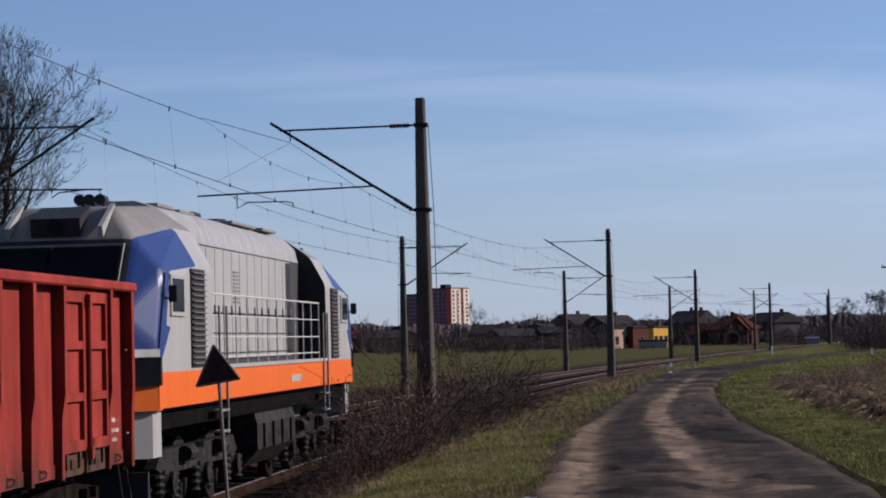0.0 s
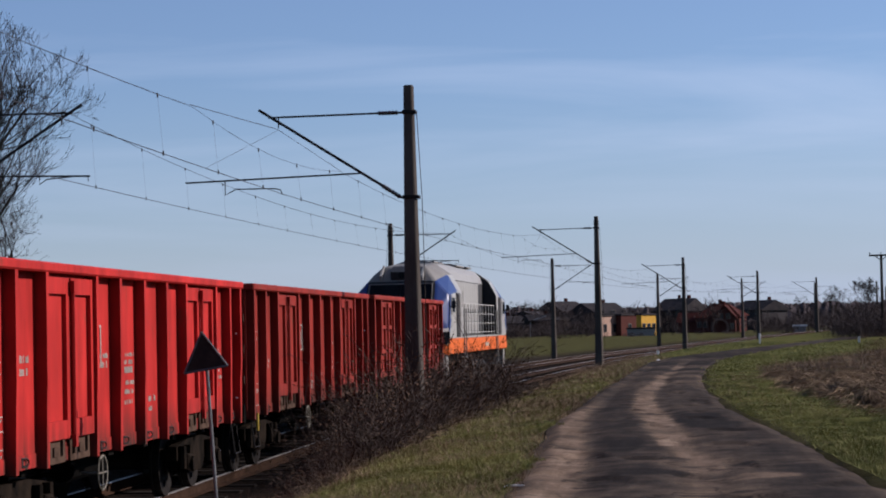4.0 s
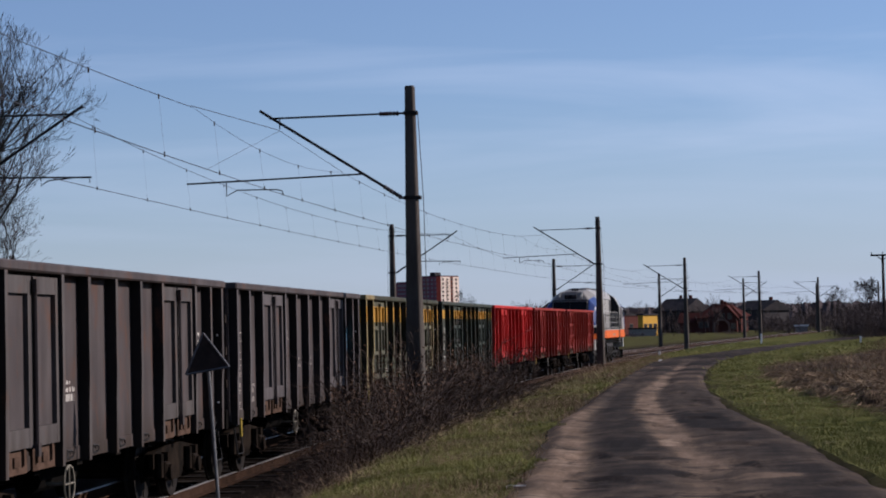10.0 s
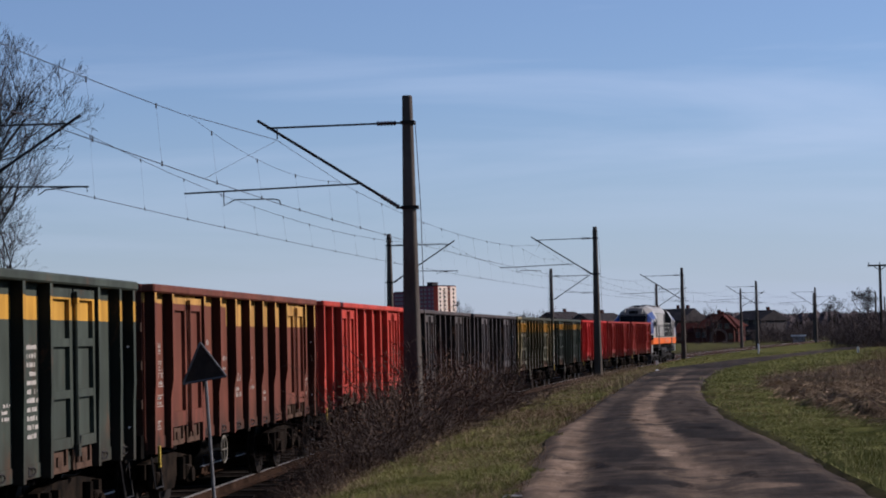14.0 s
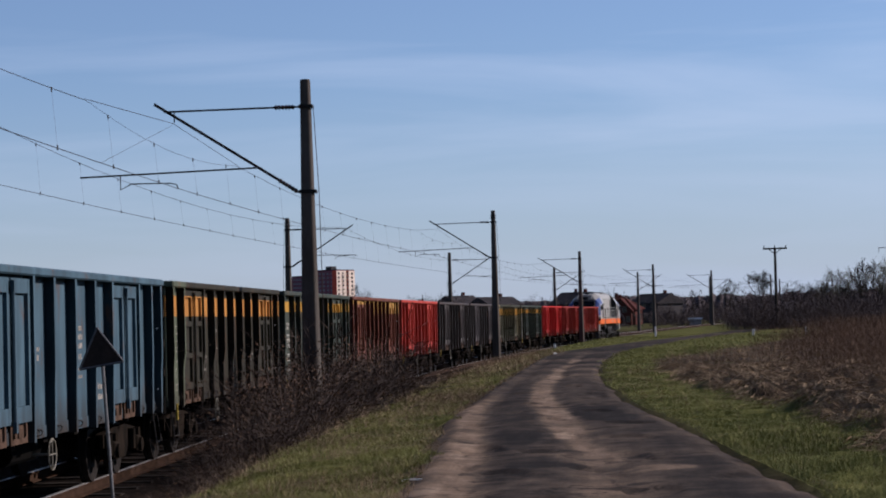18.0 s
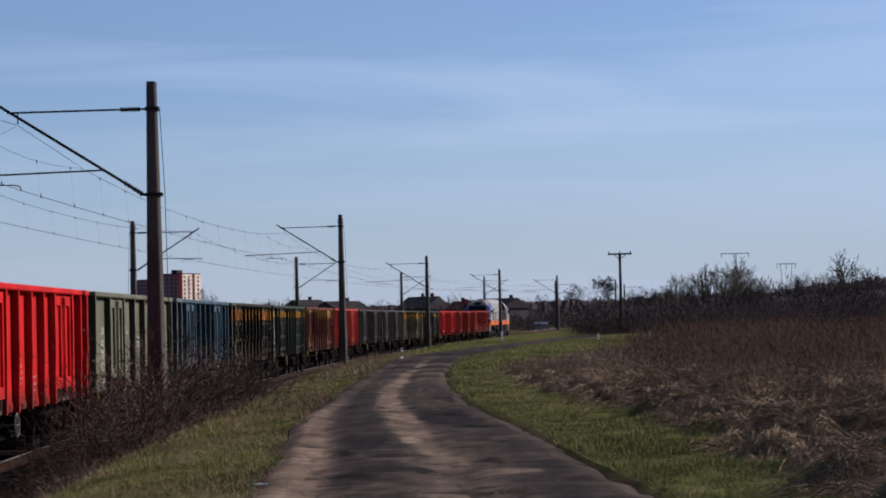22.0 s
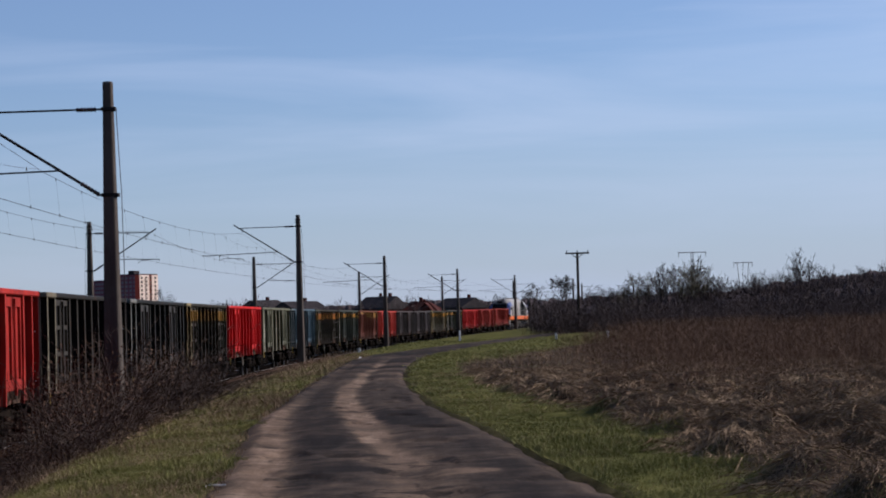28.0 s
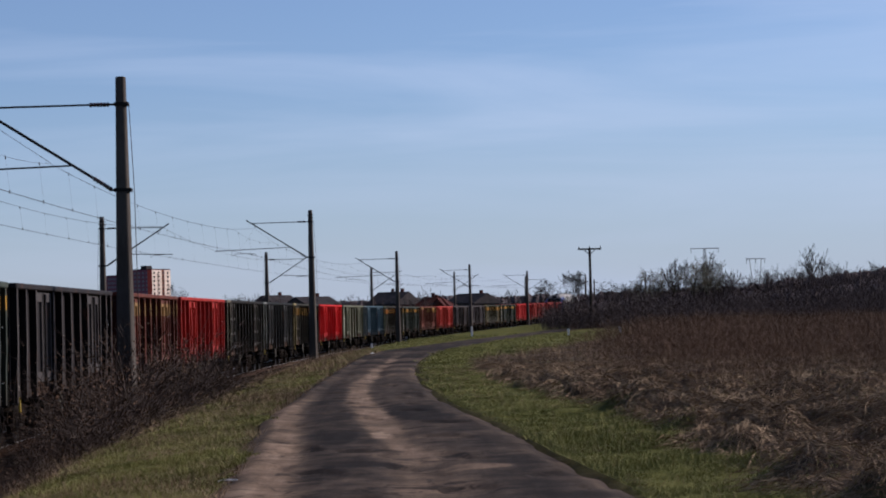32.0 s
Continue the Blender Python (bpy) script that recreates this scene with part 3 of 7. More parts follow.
def build_road():
    ys = np.concatenate([np.arange(-40, 14, 1.0), np.arange(14, 62, 0.12), np.arange(62, 150, 0.4), np.arange(150, 330, 3.0)])
    us = np.linspace(0, 1, 61)
    v, uv = [], []
    for y in ys:
        c, h = float(road_mid(y)), float(road_half(y))
        wob = 0.1 * noise.noise(Vector((0, y * 0.3, 3.1))) + 0.03 * noise.noise(Vector((0, y * 1.3, 8.1)))
        wob2 = 0.1 * noise.noise(Vector((5, y * 0.3, 7.7))) + 0.05 * noise.noise(Vector((5, y * 1.1, 4.4)))
        g = float(ground_z(np.array([c]), np.array([float(y)]))[0])
        for u in us:
            x = c + (2 * u - 1) * (h + (wob if u < 0.5 else wob2))
            rut = -0.04 * math.exp(-((u - 0.17) / 0.08) ** 2) - 0.04 * math.exp(-((u - 0.56) / 0.09) ** 2)
            edge = -0.05 * max(0, abs(2 * u - 1) - 0.88) / 0.12
            rough = 0.005 * noise.fractal(Vector((x * 1.3, y * 0.9, 1.7)), 1.0, 2.0, 4)
            hole = noise.noise(Vector((x * 1.5, y * 0.8, 9.2)))
            rough -= 0.035 * max(0.0, min(1.0, (hole - 0.3) / 0.12))
            v.append((x, y, g + 0.02 + rut + edge + rough))
            uv.append((u, y))
    n = len(us)
    f = [(i * n + k, i * n + k + 1, (i + 1) * n + k + 1, (i + 1) * n + k) for i in range(len(ys) - 1) for k in range(n - 1)]
    me = bpy.data.meshes.new("road")
    me.from_pydata(v, [], f)
    me.materials.append(M["road"])
    me.polygons.foreach_set("use_smooth", [True] * len(f))
    va = np.array(v)
    dust = me.attributes.new("dust", "FLOAT", "POINT")
    dust.data.foreach_set("value", road_dust(va[:, 0], va[:, 1]).astype(np.float32))
    layer = me.uv_layers.new(name="lanes")
    loops = np.zeros(len(me.loops), dtype=np.int32)
    me.loops.foreach_get("vertex_index", loops)
    layer.data.foreach_set("uv", np.array(uv)[loops].ravel())
    tagged(new("road", me), "rutted dirt road with worn tar and pale wheel lanes", "road", kind="structure")


def sweep(name, poly, s0, s1, step, d, mat):
    """A cross-section (offset, height) swept along the line."""
    ss = np.arange(s0, s1 + 1e-6, step)
    v, f, k = [], [], len(poly)
    for s in ss:
        for o, z in poly:
            v.append(tuple(on_line(float(s), d + o, z)[0]))
    for i in range(len(ss) - 1):
        for j in range(k):
            f.append((i * k + j, i * k + (j + 1) % k, (i + 1) * k + (j + 1) % k, (i + 1) * k + j))
    f += [tuple(range(k)), tuple(range((len(ss) - 1) * k, len(ss) * k))]
    me = bpy.data.meshes.new(name)
    me.from_pydata(v, [], f)
    me.materials.append(mat)
    bm = bmesh.new()
    bm.from_mesh(me)
    bmesh.ops.recalc_face_normals(bm, faces=bm.faces)
    bm.to_mesh(me)
    bm.free()
    return me


RAIL = ((-0.075, -0.17), (0.075, -0.17), (0.075, -0.155), (0.014, -0.135), (0.014, -0.045), (0.036, -0.035), (0.036, -0.006), (-0.036, -0.006), (-0.036, -0.035), (-0.014, -0.045), (-0.014, -0.135), (-0.075, -0.155))
HEAD = ((-0.03, -0.006), (0.03, -0.006), (0.03, 0.0), (-0.03, 0.0))


def build_track(name, d, label):
    t = thing(name, label, "railway track", kind="structure")
    bed = ((-2.1, -0.6), (-1.65, -0.2), (1.65, -0.2), (2.1, -0.6))
    part("ballast_bed", sweep("ballast_bed", bed, -120, 540, 4.0, d, M["ballast"]), t)
    for o in (-0.7535, 0.7535):
        r = part("rail", sweep("rail", RAIL, -120, 540, 4.0, d + o, M["rail"]), t, "rusty steel rail")
        part("rail_head", sweep("rail_head", HEAD, -120, 540, 4.0, d + o, M["rail_top"]), r, "bright worn running surface")
    sl = Mesh().prism(((-0.14, -0.3), (0.14, -0.3), (0.11, -0.175), (-0.11, -0.175)), 0, -1.3, 1.3).make("sleeper", M["sleeper"])
    for i in range(150):
        p = line_pose(4 + i * 1.2, d)
        part("sleeper", sl, t, at=p)


build_ground()
build_road()
build_track("track_near", 0.0, "near railway track with rusty rails on dark ballast")
build_track("track_far", -4.0, "far railway track with rusty rails on dark ballast")


# ---- open wagons ----
BODY_Y, RIM_Z = 6.55, 3.11
# ribs along a side and the doorways between them, for the four kinds of wagon in the train
LAYOUTS = {
    "twin_bay": ((-6.42, -5.45, -4.35, -2.3, -1.2, 0.05, 1.3, 2.5, 4.55, 5.6, 6.42), ((-4.35, -2.3), (2.5, 4.55))),
    "end_door": ((-6.42, -5.42, -3.42, -2.28, -1.14, 0.0, 1.14, 2.28, 3.42, 5.42, 6.42), ((-5.42, -3.42), (3.42, 5.42))),
    "wide_bay": ((-6.42, -4.8, -3.8, -1.86, -0.63, 0.53, 1.62, 2.64, 4.68, 5.72, 6.42), ((-3.8, -1.86), (2.64, 4.68))),
    "broad": ((-6.42, -4.4, -2.3, -0.6, 1.1, 2.72, 4.78, 6.42), ((-4.4, -2.3), (2.72, 4.78))),
}
KIND = {0: "end_door", 3: "wide_bay", 4: "end_door", 8: "end_door", 9: "wide_bay", 10: "end_door", 12: "broad", 14: "end_door", 16: "end_door", 20: "wide_bay"}


def wagon_meshes():
    w = {}
    g = M["under"]
    w["side_wall"] = Mesh().box(1.25, 1.275, -BODY_Y, BODY_Y, 1.05, 3.02).make("side_wall", g)
    w["end_wall"] = Mesh().box(-1.25, 1.25, -0.015, 0.015, 1.08, 3.02).make("end_wall", g)
    w["end_rib"] = Mesh().box(-1.25, 1.25, 0.015, 0.075, -0.06, 0.06).make("end_rib", g)
    w["end_post"] = Mesh().box(-0.07, 0.07, 0.015, 0.1, 0.95, 3.0).make("end_post", g)
    w["top_rail_side"] = Mesh().cbox(1.23, 1.43, -BODY_Y - 0.03, BODY_Y + 0.03, 3.0, RIM_Z, 0.02).make("top_rail", g)
    w["top_rail_end"] = Mesh().cbox(-1.27, 1.27, -0.1, 0.1, 3.0, RIM_Z + 0.003, 0.02).make("top_rail", g)
    # a pressed post: full depth above, tapering into the sole bar, with a foot below it
    for name, low in (("post", 1.362), ("straight_post", 1.392)):
        p = Mesh()
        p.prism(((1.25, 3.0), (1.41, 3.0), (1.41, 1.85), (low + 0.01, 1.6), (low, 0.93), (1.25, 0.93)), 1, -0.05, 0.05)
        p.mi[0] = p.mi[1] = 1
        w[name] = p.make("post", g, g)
    q = Mesh()
    q.prism(((1.25, 3.0), (1.41, 3.0), (1.41, 1.85), (1.395, 1.6), (1.388, 0.9), (1.25, 0.9)), 1, -0.06, 0.06)
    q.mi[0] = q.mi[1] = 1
    w["corner_post"] = q.make("corner_post", g, g)
    for name, bars in (("door_ribbed", ((1.2, 1.32), (1.75, 1.84), (2.32, 2.41), (2.84, 2.96))), ("door_plain", ((1.2, 1.4), (2.78, 2.96)))):
        w[name] = [Mesh().box(1.315, 1.363, 0.15, 0.84, z0, z1).make("door_bar", g) for z0, z1 in bars]
    w["door"] = Mesh().box(1.275, 1.315, 0.02, 0.97, 1.2, 2.96).make("door", g)
    w["stile"] = Mesh().box(1.315, 1.365, -0.065, 0.065, 1.2, 2.96).make("stile", g)
    l = Mesh().tube([(1.40, 0.0, 1.15), (1.40, 0.0, 2.9)], 0.022, 6)
    l.box(1.385, 1.43, -0.05, 0.05, 1.1, 1.24).box(1.385, 1.43, -0.05, 0.05, 2.8, 2.93)
    w["latch_bar"] = l.make("latch_bar", g)
    hz = Mesh()
    hz.box(1.29, 1.315, 0.08, 0.9, 0.94, 1.17)
    hz.box(1.315, 1.345, 0.17, 0.23, 1.02, 1.2).box(1.315, 1.345, 0.71, 0.77, 1.02, 1.2)
    hz.box(1.315, 1.335, 0.4, 0.58, 1.02, 1.12)
    w["hinge"] = hz.make("hinge", M["hinge_rust"])
    w["sole_bar"] = Mesh().box(1.18, 1.288, -6.5, 6.5, 0.95, 1.1).make("sole_bar", g)
    lp = Mesh()
    lp.tube([(1.288, 0.0, 1.065), (1.31, 0.09, 1.065), (1.315, 0.15, 1.04), (1.315, 0.15, 1.01), (1.31, 0.09, 0.985), (1.288, 0.0, 0.985)], 0.011, 5)
    lp.box(1.286, 1.292, -0.02, 0.04, 0.97, 1.08)
    w["rope_hook"] = lp.make("rope_hook", M["steel"])
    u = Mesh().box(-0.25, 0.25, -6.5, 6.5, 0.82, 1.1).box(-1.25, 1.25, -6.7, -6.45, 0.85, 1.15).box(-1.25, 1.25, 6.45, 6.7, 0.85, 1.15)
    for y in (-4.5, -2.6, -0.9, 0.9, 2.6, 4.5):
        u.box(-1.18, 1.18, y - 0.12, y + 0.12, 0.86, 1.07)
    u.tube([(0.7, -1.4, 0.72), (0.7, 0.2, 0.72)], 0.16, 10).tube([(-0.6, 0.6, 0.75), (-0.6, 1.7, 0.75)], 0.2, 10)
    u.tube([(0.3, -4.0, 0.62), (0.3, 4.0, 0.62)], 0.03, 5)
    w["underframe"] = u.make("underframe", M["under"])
    w["floor_plate"] = Mesh().box(-1.24, 1.24, -6.5, 6.5, 1.1, 1.16).make("floor_plate", M["under_rust"])
    fr = Mesh()
    for x in (-1.0, 1.0):
        fr.prism(((-1.25, 0.52), (-0.6, 0.45), (-0.45, 0.3), (0.45, 0.3), (0.6, 0.45), (1.25, 0.52), (1.25, 0.72), (0.5, 0.8), (-0.5, 0.8), (-1.25, 0.72)), 0, x - 0.06, x + 0.06)
    fr.box(-1.0, 1.0, -0.2, 0.2, 0.4, 0.75).box(-1.0, 1.0, -1.25, -1.15, 0.52, 0.68).box(-1.0, 1.0, 1.15, 1.25, 0.52, 0.68)
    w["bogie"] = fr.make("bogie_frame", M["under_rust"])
    ax = Mesh()
    ax.cbox(1.02, 1.2, -0.14, 0.14, 0.34, 0.6, 0.03)
    ax.tube([(1.2, 0, 0.46), (1.24, 0, 0.46)], 0.11, 10)
    for y in (-0.2, 0.2):
        ax.tube([(1.1, y, 0.4), (1.1, y, 0.72)], 0.07, 8)
    w["axle_box"] = ax.make("axle_box", M["under_rust"])
    w["wheelset"] = wheelset(0.46)
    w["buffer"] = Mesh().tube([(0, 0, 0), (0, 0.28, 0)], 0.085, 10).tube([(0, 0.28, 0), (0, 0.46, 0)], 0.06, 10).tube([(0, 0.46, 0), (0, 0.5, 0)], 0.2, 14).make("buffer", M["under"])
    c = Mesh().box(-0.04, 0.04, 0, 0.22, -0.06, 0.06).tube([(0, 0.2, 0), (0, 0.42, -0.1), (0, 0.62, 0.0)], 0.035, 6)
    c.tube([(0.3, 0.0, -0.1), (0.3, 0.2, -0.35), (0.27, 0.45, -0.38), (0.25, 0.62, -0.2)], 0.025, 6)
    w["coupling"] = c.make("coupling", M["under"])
    hw = Mesh()
    ring = [(1.36, 0.2 * math.cos(a), 0.72 + 0.2 * math.sin(a)) for a in np.linspace(0, 2 * math.pi, 15)]
    hw.tube(ring, 0.014, 5, caps=False).tube([(1.36, -0.19, 0.72), (1.36, 0.19, 0.72)], 0.01, 4).tube([(1.36, 0, 0.53), (1.36, 0, 0.91)], 0.01, 4).tube([(1.1, 0, 0.72), (1.36, 0, 0.72)], 0.02, 5)
    w["brake_wheel"] = hw.make("brake_wheel", M["pale_ring"])
    st = Mesh().tube([(1.3, -0.2, 0.95), (1.36, -0.2, 0.45), (1.36, 0.2, 0.45), (1.3, 0.2, 0.95)], 0.015, 5)
    w["footstep"] = st.make("footstep", M["steel"])
    gr = Mesh().tube([(1.28, 0, 1.3), (1.28, 0.14, 1.3), (1.28, 0.14, 2.3), (1.28, 0, 2.3)], 0.014, 5)
    w["grab_rail"] = gr.make("grab_rail", M["white"])
    lv = Mesh().box(1.38, 1.41, -0.03, 0.03, 0.75, 1.0).box(1.38, 1.41, -0.03, 0.05, 0.72, 0.78)
    w["release_lever"] = lv.make("release_lever", M["lever"])
    return w


def wheelset(r):
    m = Mesh()
    m.tube([(-1.05, 0, 0), (1.05, 0, 0)], 0.08, 8)
    for s in (-1, 1):
        m.tube([(s * 0.685, 0, 0), (s * 0.72, 0, 0)], r + 0.028, 20)
        m.tube([(s * 0.72, 0, 0), (s * 0.82, 0, 0)], r, 20)
        m.tube([(s * 0.82, 0, 0), (s * 0.845, 0, 0)], [r * 0.35, r * 0.3], 12)
        for a in range(4):
            t = a * math.pi / 2
            m.tube([(s * 0.822, 0.3 * math.cos(t), 0.3 * math.sin(t)), (s * 0.835, 0.3 * math.cos(t), 0.3 * math.sin(t))], 0.045, 6)
    return m.make("wheelset", M["wheel"])


M["hinge_rust"] = surface("rusty_hinge_plate", (0.1, 0.062, 0.042), (0.19, 0.12, 0.085), 5.0, 0.8, fine=30.0)
M["pale_ring"] = surface("worn_cream_paint", (0.26, 0.23, 0.17), (0.42, 0.38, 0.3), 8.0, 0.6)
M["lever"] = surface("yellow_paint", (0.55, 0.38, 0.04), (0.7, 0.5, 0.08), 6.0, 0.6)
RED, BRIGHT, OLDRED = (0.32, 0.036, 0.024), (0.55, 0.034, 0.026), (0.34, 0.045, 0.03)
GREEN, YELLOW, CREAM = (0.06, 0.073, 0.058), (0.62, 0.34, 0.05), (0.36, 0.3, 0.15)
GREY, OLIVE = (0.088, 0.075, 0.072), (0.04, 0.037, 0.026)
WORN_SUNLIT = (0.105, 0.094, 0.088)
NAVY, PALE = (0.028, 0.05, 0.085), (0.23, 0.25, 0.155)
# paint of each wagon from the locomotive back, and its label
TRAIN = (
    (dict(main=OLDRED), "faded red open coal wagon with ribbed steel sides"),
    (dict(main=RED), "faded red open coal wagon with a square white mark"),
    (dict(main=BRIGHT, rust=0.2), "bright red open coal wagon with ribbed sides"),
    (dict(main=GREEN, band=YELLOW, band_z=(2.61, 2.86)), "dark green open wagon with a yellow band below the rim"),
    (dict(main=(0.06, 0.064, 0.042), posts=(0.13, 0.13, 0.085), band=YELLOW, end=CREAM, rust=0.8, patch=(5.2, 6.7, 1.15, 2.5, (0.17, 0.14, 0.075))), "rusty green open wagon with yellow band and cream end bay"),
    (dict(main=GREY, posts=(0.125, 0.113, 0.112), patch=(4.6, 5.55, 1.9, 2.45, (0.12, 0.42, 0.6))), "dark grey open wagon with a pale blue patch"),
    (dict(main=GREY, posts=WORN_SUNLIT, rust=0.7), "dark grey open coal wagon with white lettering bars"),
    (dict(main=(0.52, 0.068, 0.044), rust=0.35), "orange-red open coal wagon with ribbed sides"),
    (dict(main=(0.17, 0.058, 0.037), posts=(0.19, 0.064, 0.041), band=(0.62, 0.35, 0.09), band_z=(2.58, 3.0), band_y=-1.3, rust=1.0), "rust brown open wagon with a broad yellow band"),
    (dict(main=GREEN, band=YELLOW, band_z=(2.61, 2.86)), "dark green open wagon with yellow band and round emblem"),
    (dict(main=OLIVE, band=(0.6, 0.27, 0.06), end=(0.13, 0.15, 0.1), rust=0.6), "dark olive open wagon with a worn orange band"),
    (dict(main=(0.075, 0.128, 0.165), end=(0.2, 0.24, 0.25), rust=0.5), "faded blue-grey open wagon with a pale end bay"),
    (dict(main=(0.175, 0.185, 0.125), rust=0.9), "pale faded green open wagon with rust stains"),
    (dict(main=(0.62, 0.016, 0.012), rust=0.1), "glossy bright red open wagon with a tall rim"),
    (dict(main=OLIVE, band=(0.35, 0.2, 0.04), end=CREAM), "dark olive open wagon with a dull yellow band"),
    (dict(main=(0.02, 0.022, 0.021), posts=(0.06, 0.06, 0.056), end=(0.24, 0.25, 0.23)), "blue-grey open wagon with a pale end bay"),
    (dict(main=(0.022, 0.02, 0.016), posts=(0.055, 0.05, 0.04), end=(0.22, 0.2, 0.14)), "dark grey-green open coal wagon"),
    (dict(main=(0.4, 0.03, 0.02), rust=0.2), "red open coal wagon with white lettering bars"),
    (dict(main=(0.14, 0.042, 0.028), band=(0.36, 0.22, 0.08), rust=0.9), "orange-brown open wagon with a worn yellow band"),
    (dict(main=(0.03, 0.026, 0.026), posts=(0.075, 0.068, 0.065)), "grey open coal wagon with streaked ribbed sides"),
    (dict(main=GREEN, band=YELLOW, band_z=(2.61, 2.86)), "dark green open wagon with a yellow band"),
    (dict(main=RED), "red open coal wagon at the tail"),
)
M["letter"] = surface("white_lettering", (0.95, 0.88, 0.76), (1.25, 1.16, 1.02), 12.0, 0.7, bump=0)
for _n, _c in (("emblem_green", (0.06, 0.2, 0.07)), ("emblem_yellow", (0.7, 0.45, 0.07)), ("emblem_red", (0.5, 0.06, 0.045))):
    M[_n] = surface(_n, _c, tuple(0.8 * q for q in _c), 6.0, 0.6, bump=0)
M["letter_dim"] = surface("worn_lettering", (0.5, 0.44, 0.37), (0.85, 0.76, 0.66), 12.0, 0.7, bump=0)


def lettering(rng, style, ribs, doors):
    """White data panels on the bays between the ribs: rows of bars, outlined tables on the end bay."""
    m = Mesh()

    def row(y, z, w, h):
        x, stop = y, y + w
        while x < stop:
            c = rng.uniform(0.025, 0.06)
            if rng.random() < 0.78:
                m.box(1.276, 1.28, x, min(x + c * 0.6, stop), z, z + h * rng.uniform(0.7, 1.0))
            x += c

    bays = [(a, b) for a, b in zip(ribs[:-1], ribs[1:]) if (a, b) not in doors]
    for k, (a, b) in enumerate(bays):
        hi = b - 0.1
        lo = max(a + 0.12, hi - 0.52)
        if k == 0:
            z = 2.22
            for h in (0.14, 0.12, 0.2, 0.16, 0.1):
                w = min(hi - lo, rng.uniform(0.35, 0.52))
                for k2 in range(2):
                    row(lo + rng.uniform(0, 0.1), z + k2 * h * 0.42, w * rng.uniform(0.6, 0.85), h * 0.26)
                for q in (z - 0.03, z + h * 0.72):
                    m.box(1.276, 1.28, lo - 0.02, lo + w, q, q + 0.012)
                z -= h + rng.uniform(0.06, 0.16)
            continue
        if style in (3, 9):  # the company's own panels: a tall column, small print below, a number at the end
            z, rows, h, w = {1: (2.0, 3, 0.06, 0.4), 4: (1.72, 3, 0.04, 0.3), 5: (2.3, 11, 0.055, 0.42), 7: (1.72, 2, 0.05, 0.4)}.get(k, (0, 0, 0, 0))
            for r in range(rows):
                row(hi - w, z - r * h * 1.7, w * rng.uniform(0.75, 1.0), h)
            continue
        if rng.random() < 0.35:
            continue
        z, w = rng.choice((2.3, 2.05, 1.8, 1.45)), rng.uniform(0.3, 0.55)
        for r in range(rng.randint(2, 6)):
            h = rng.choice((0.05, 0.06, 0.085))
            row(lo, z, min(hi - lo, w * rng.uniform(0.5, 1.0)), h)
            z -= h + rng.uniform(0.035, 0.07)
            if z < 1.2:
                break
    return m.make("lettering", M["letter_dim"] if style % 3 else M["letter"])


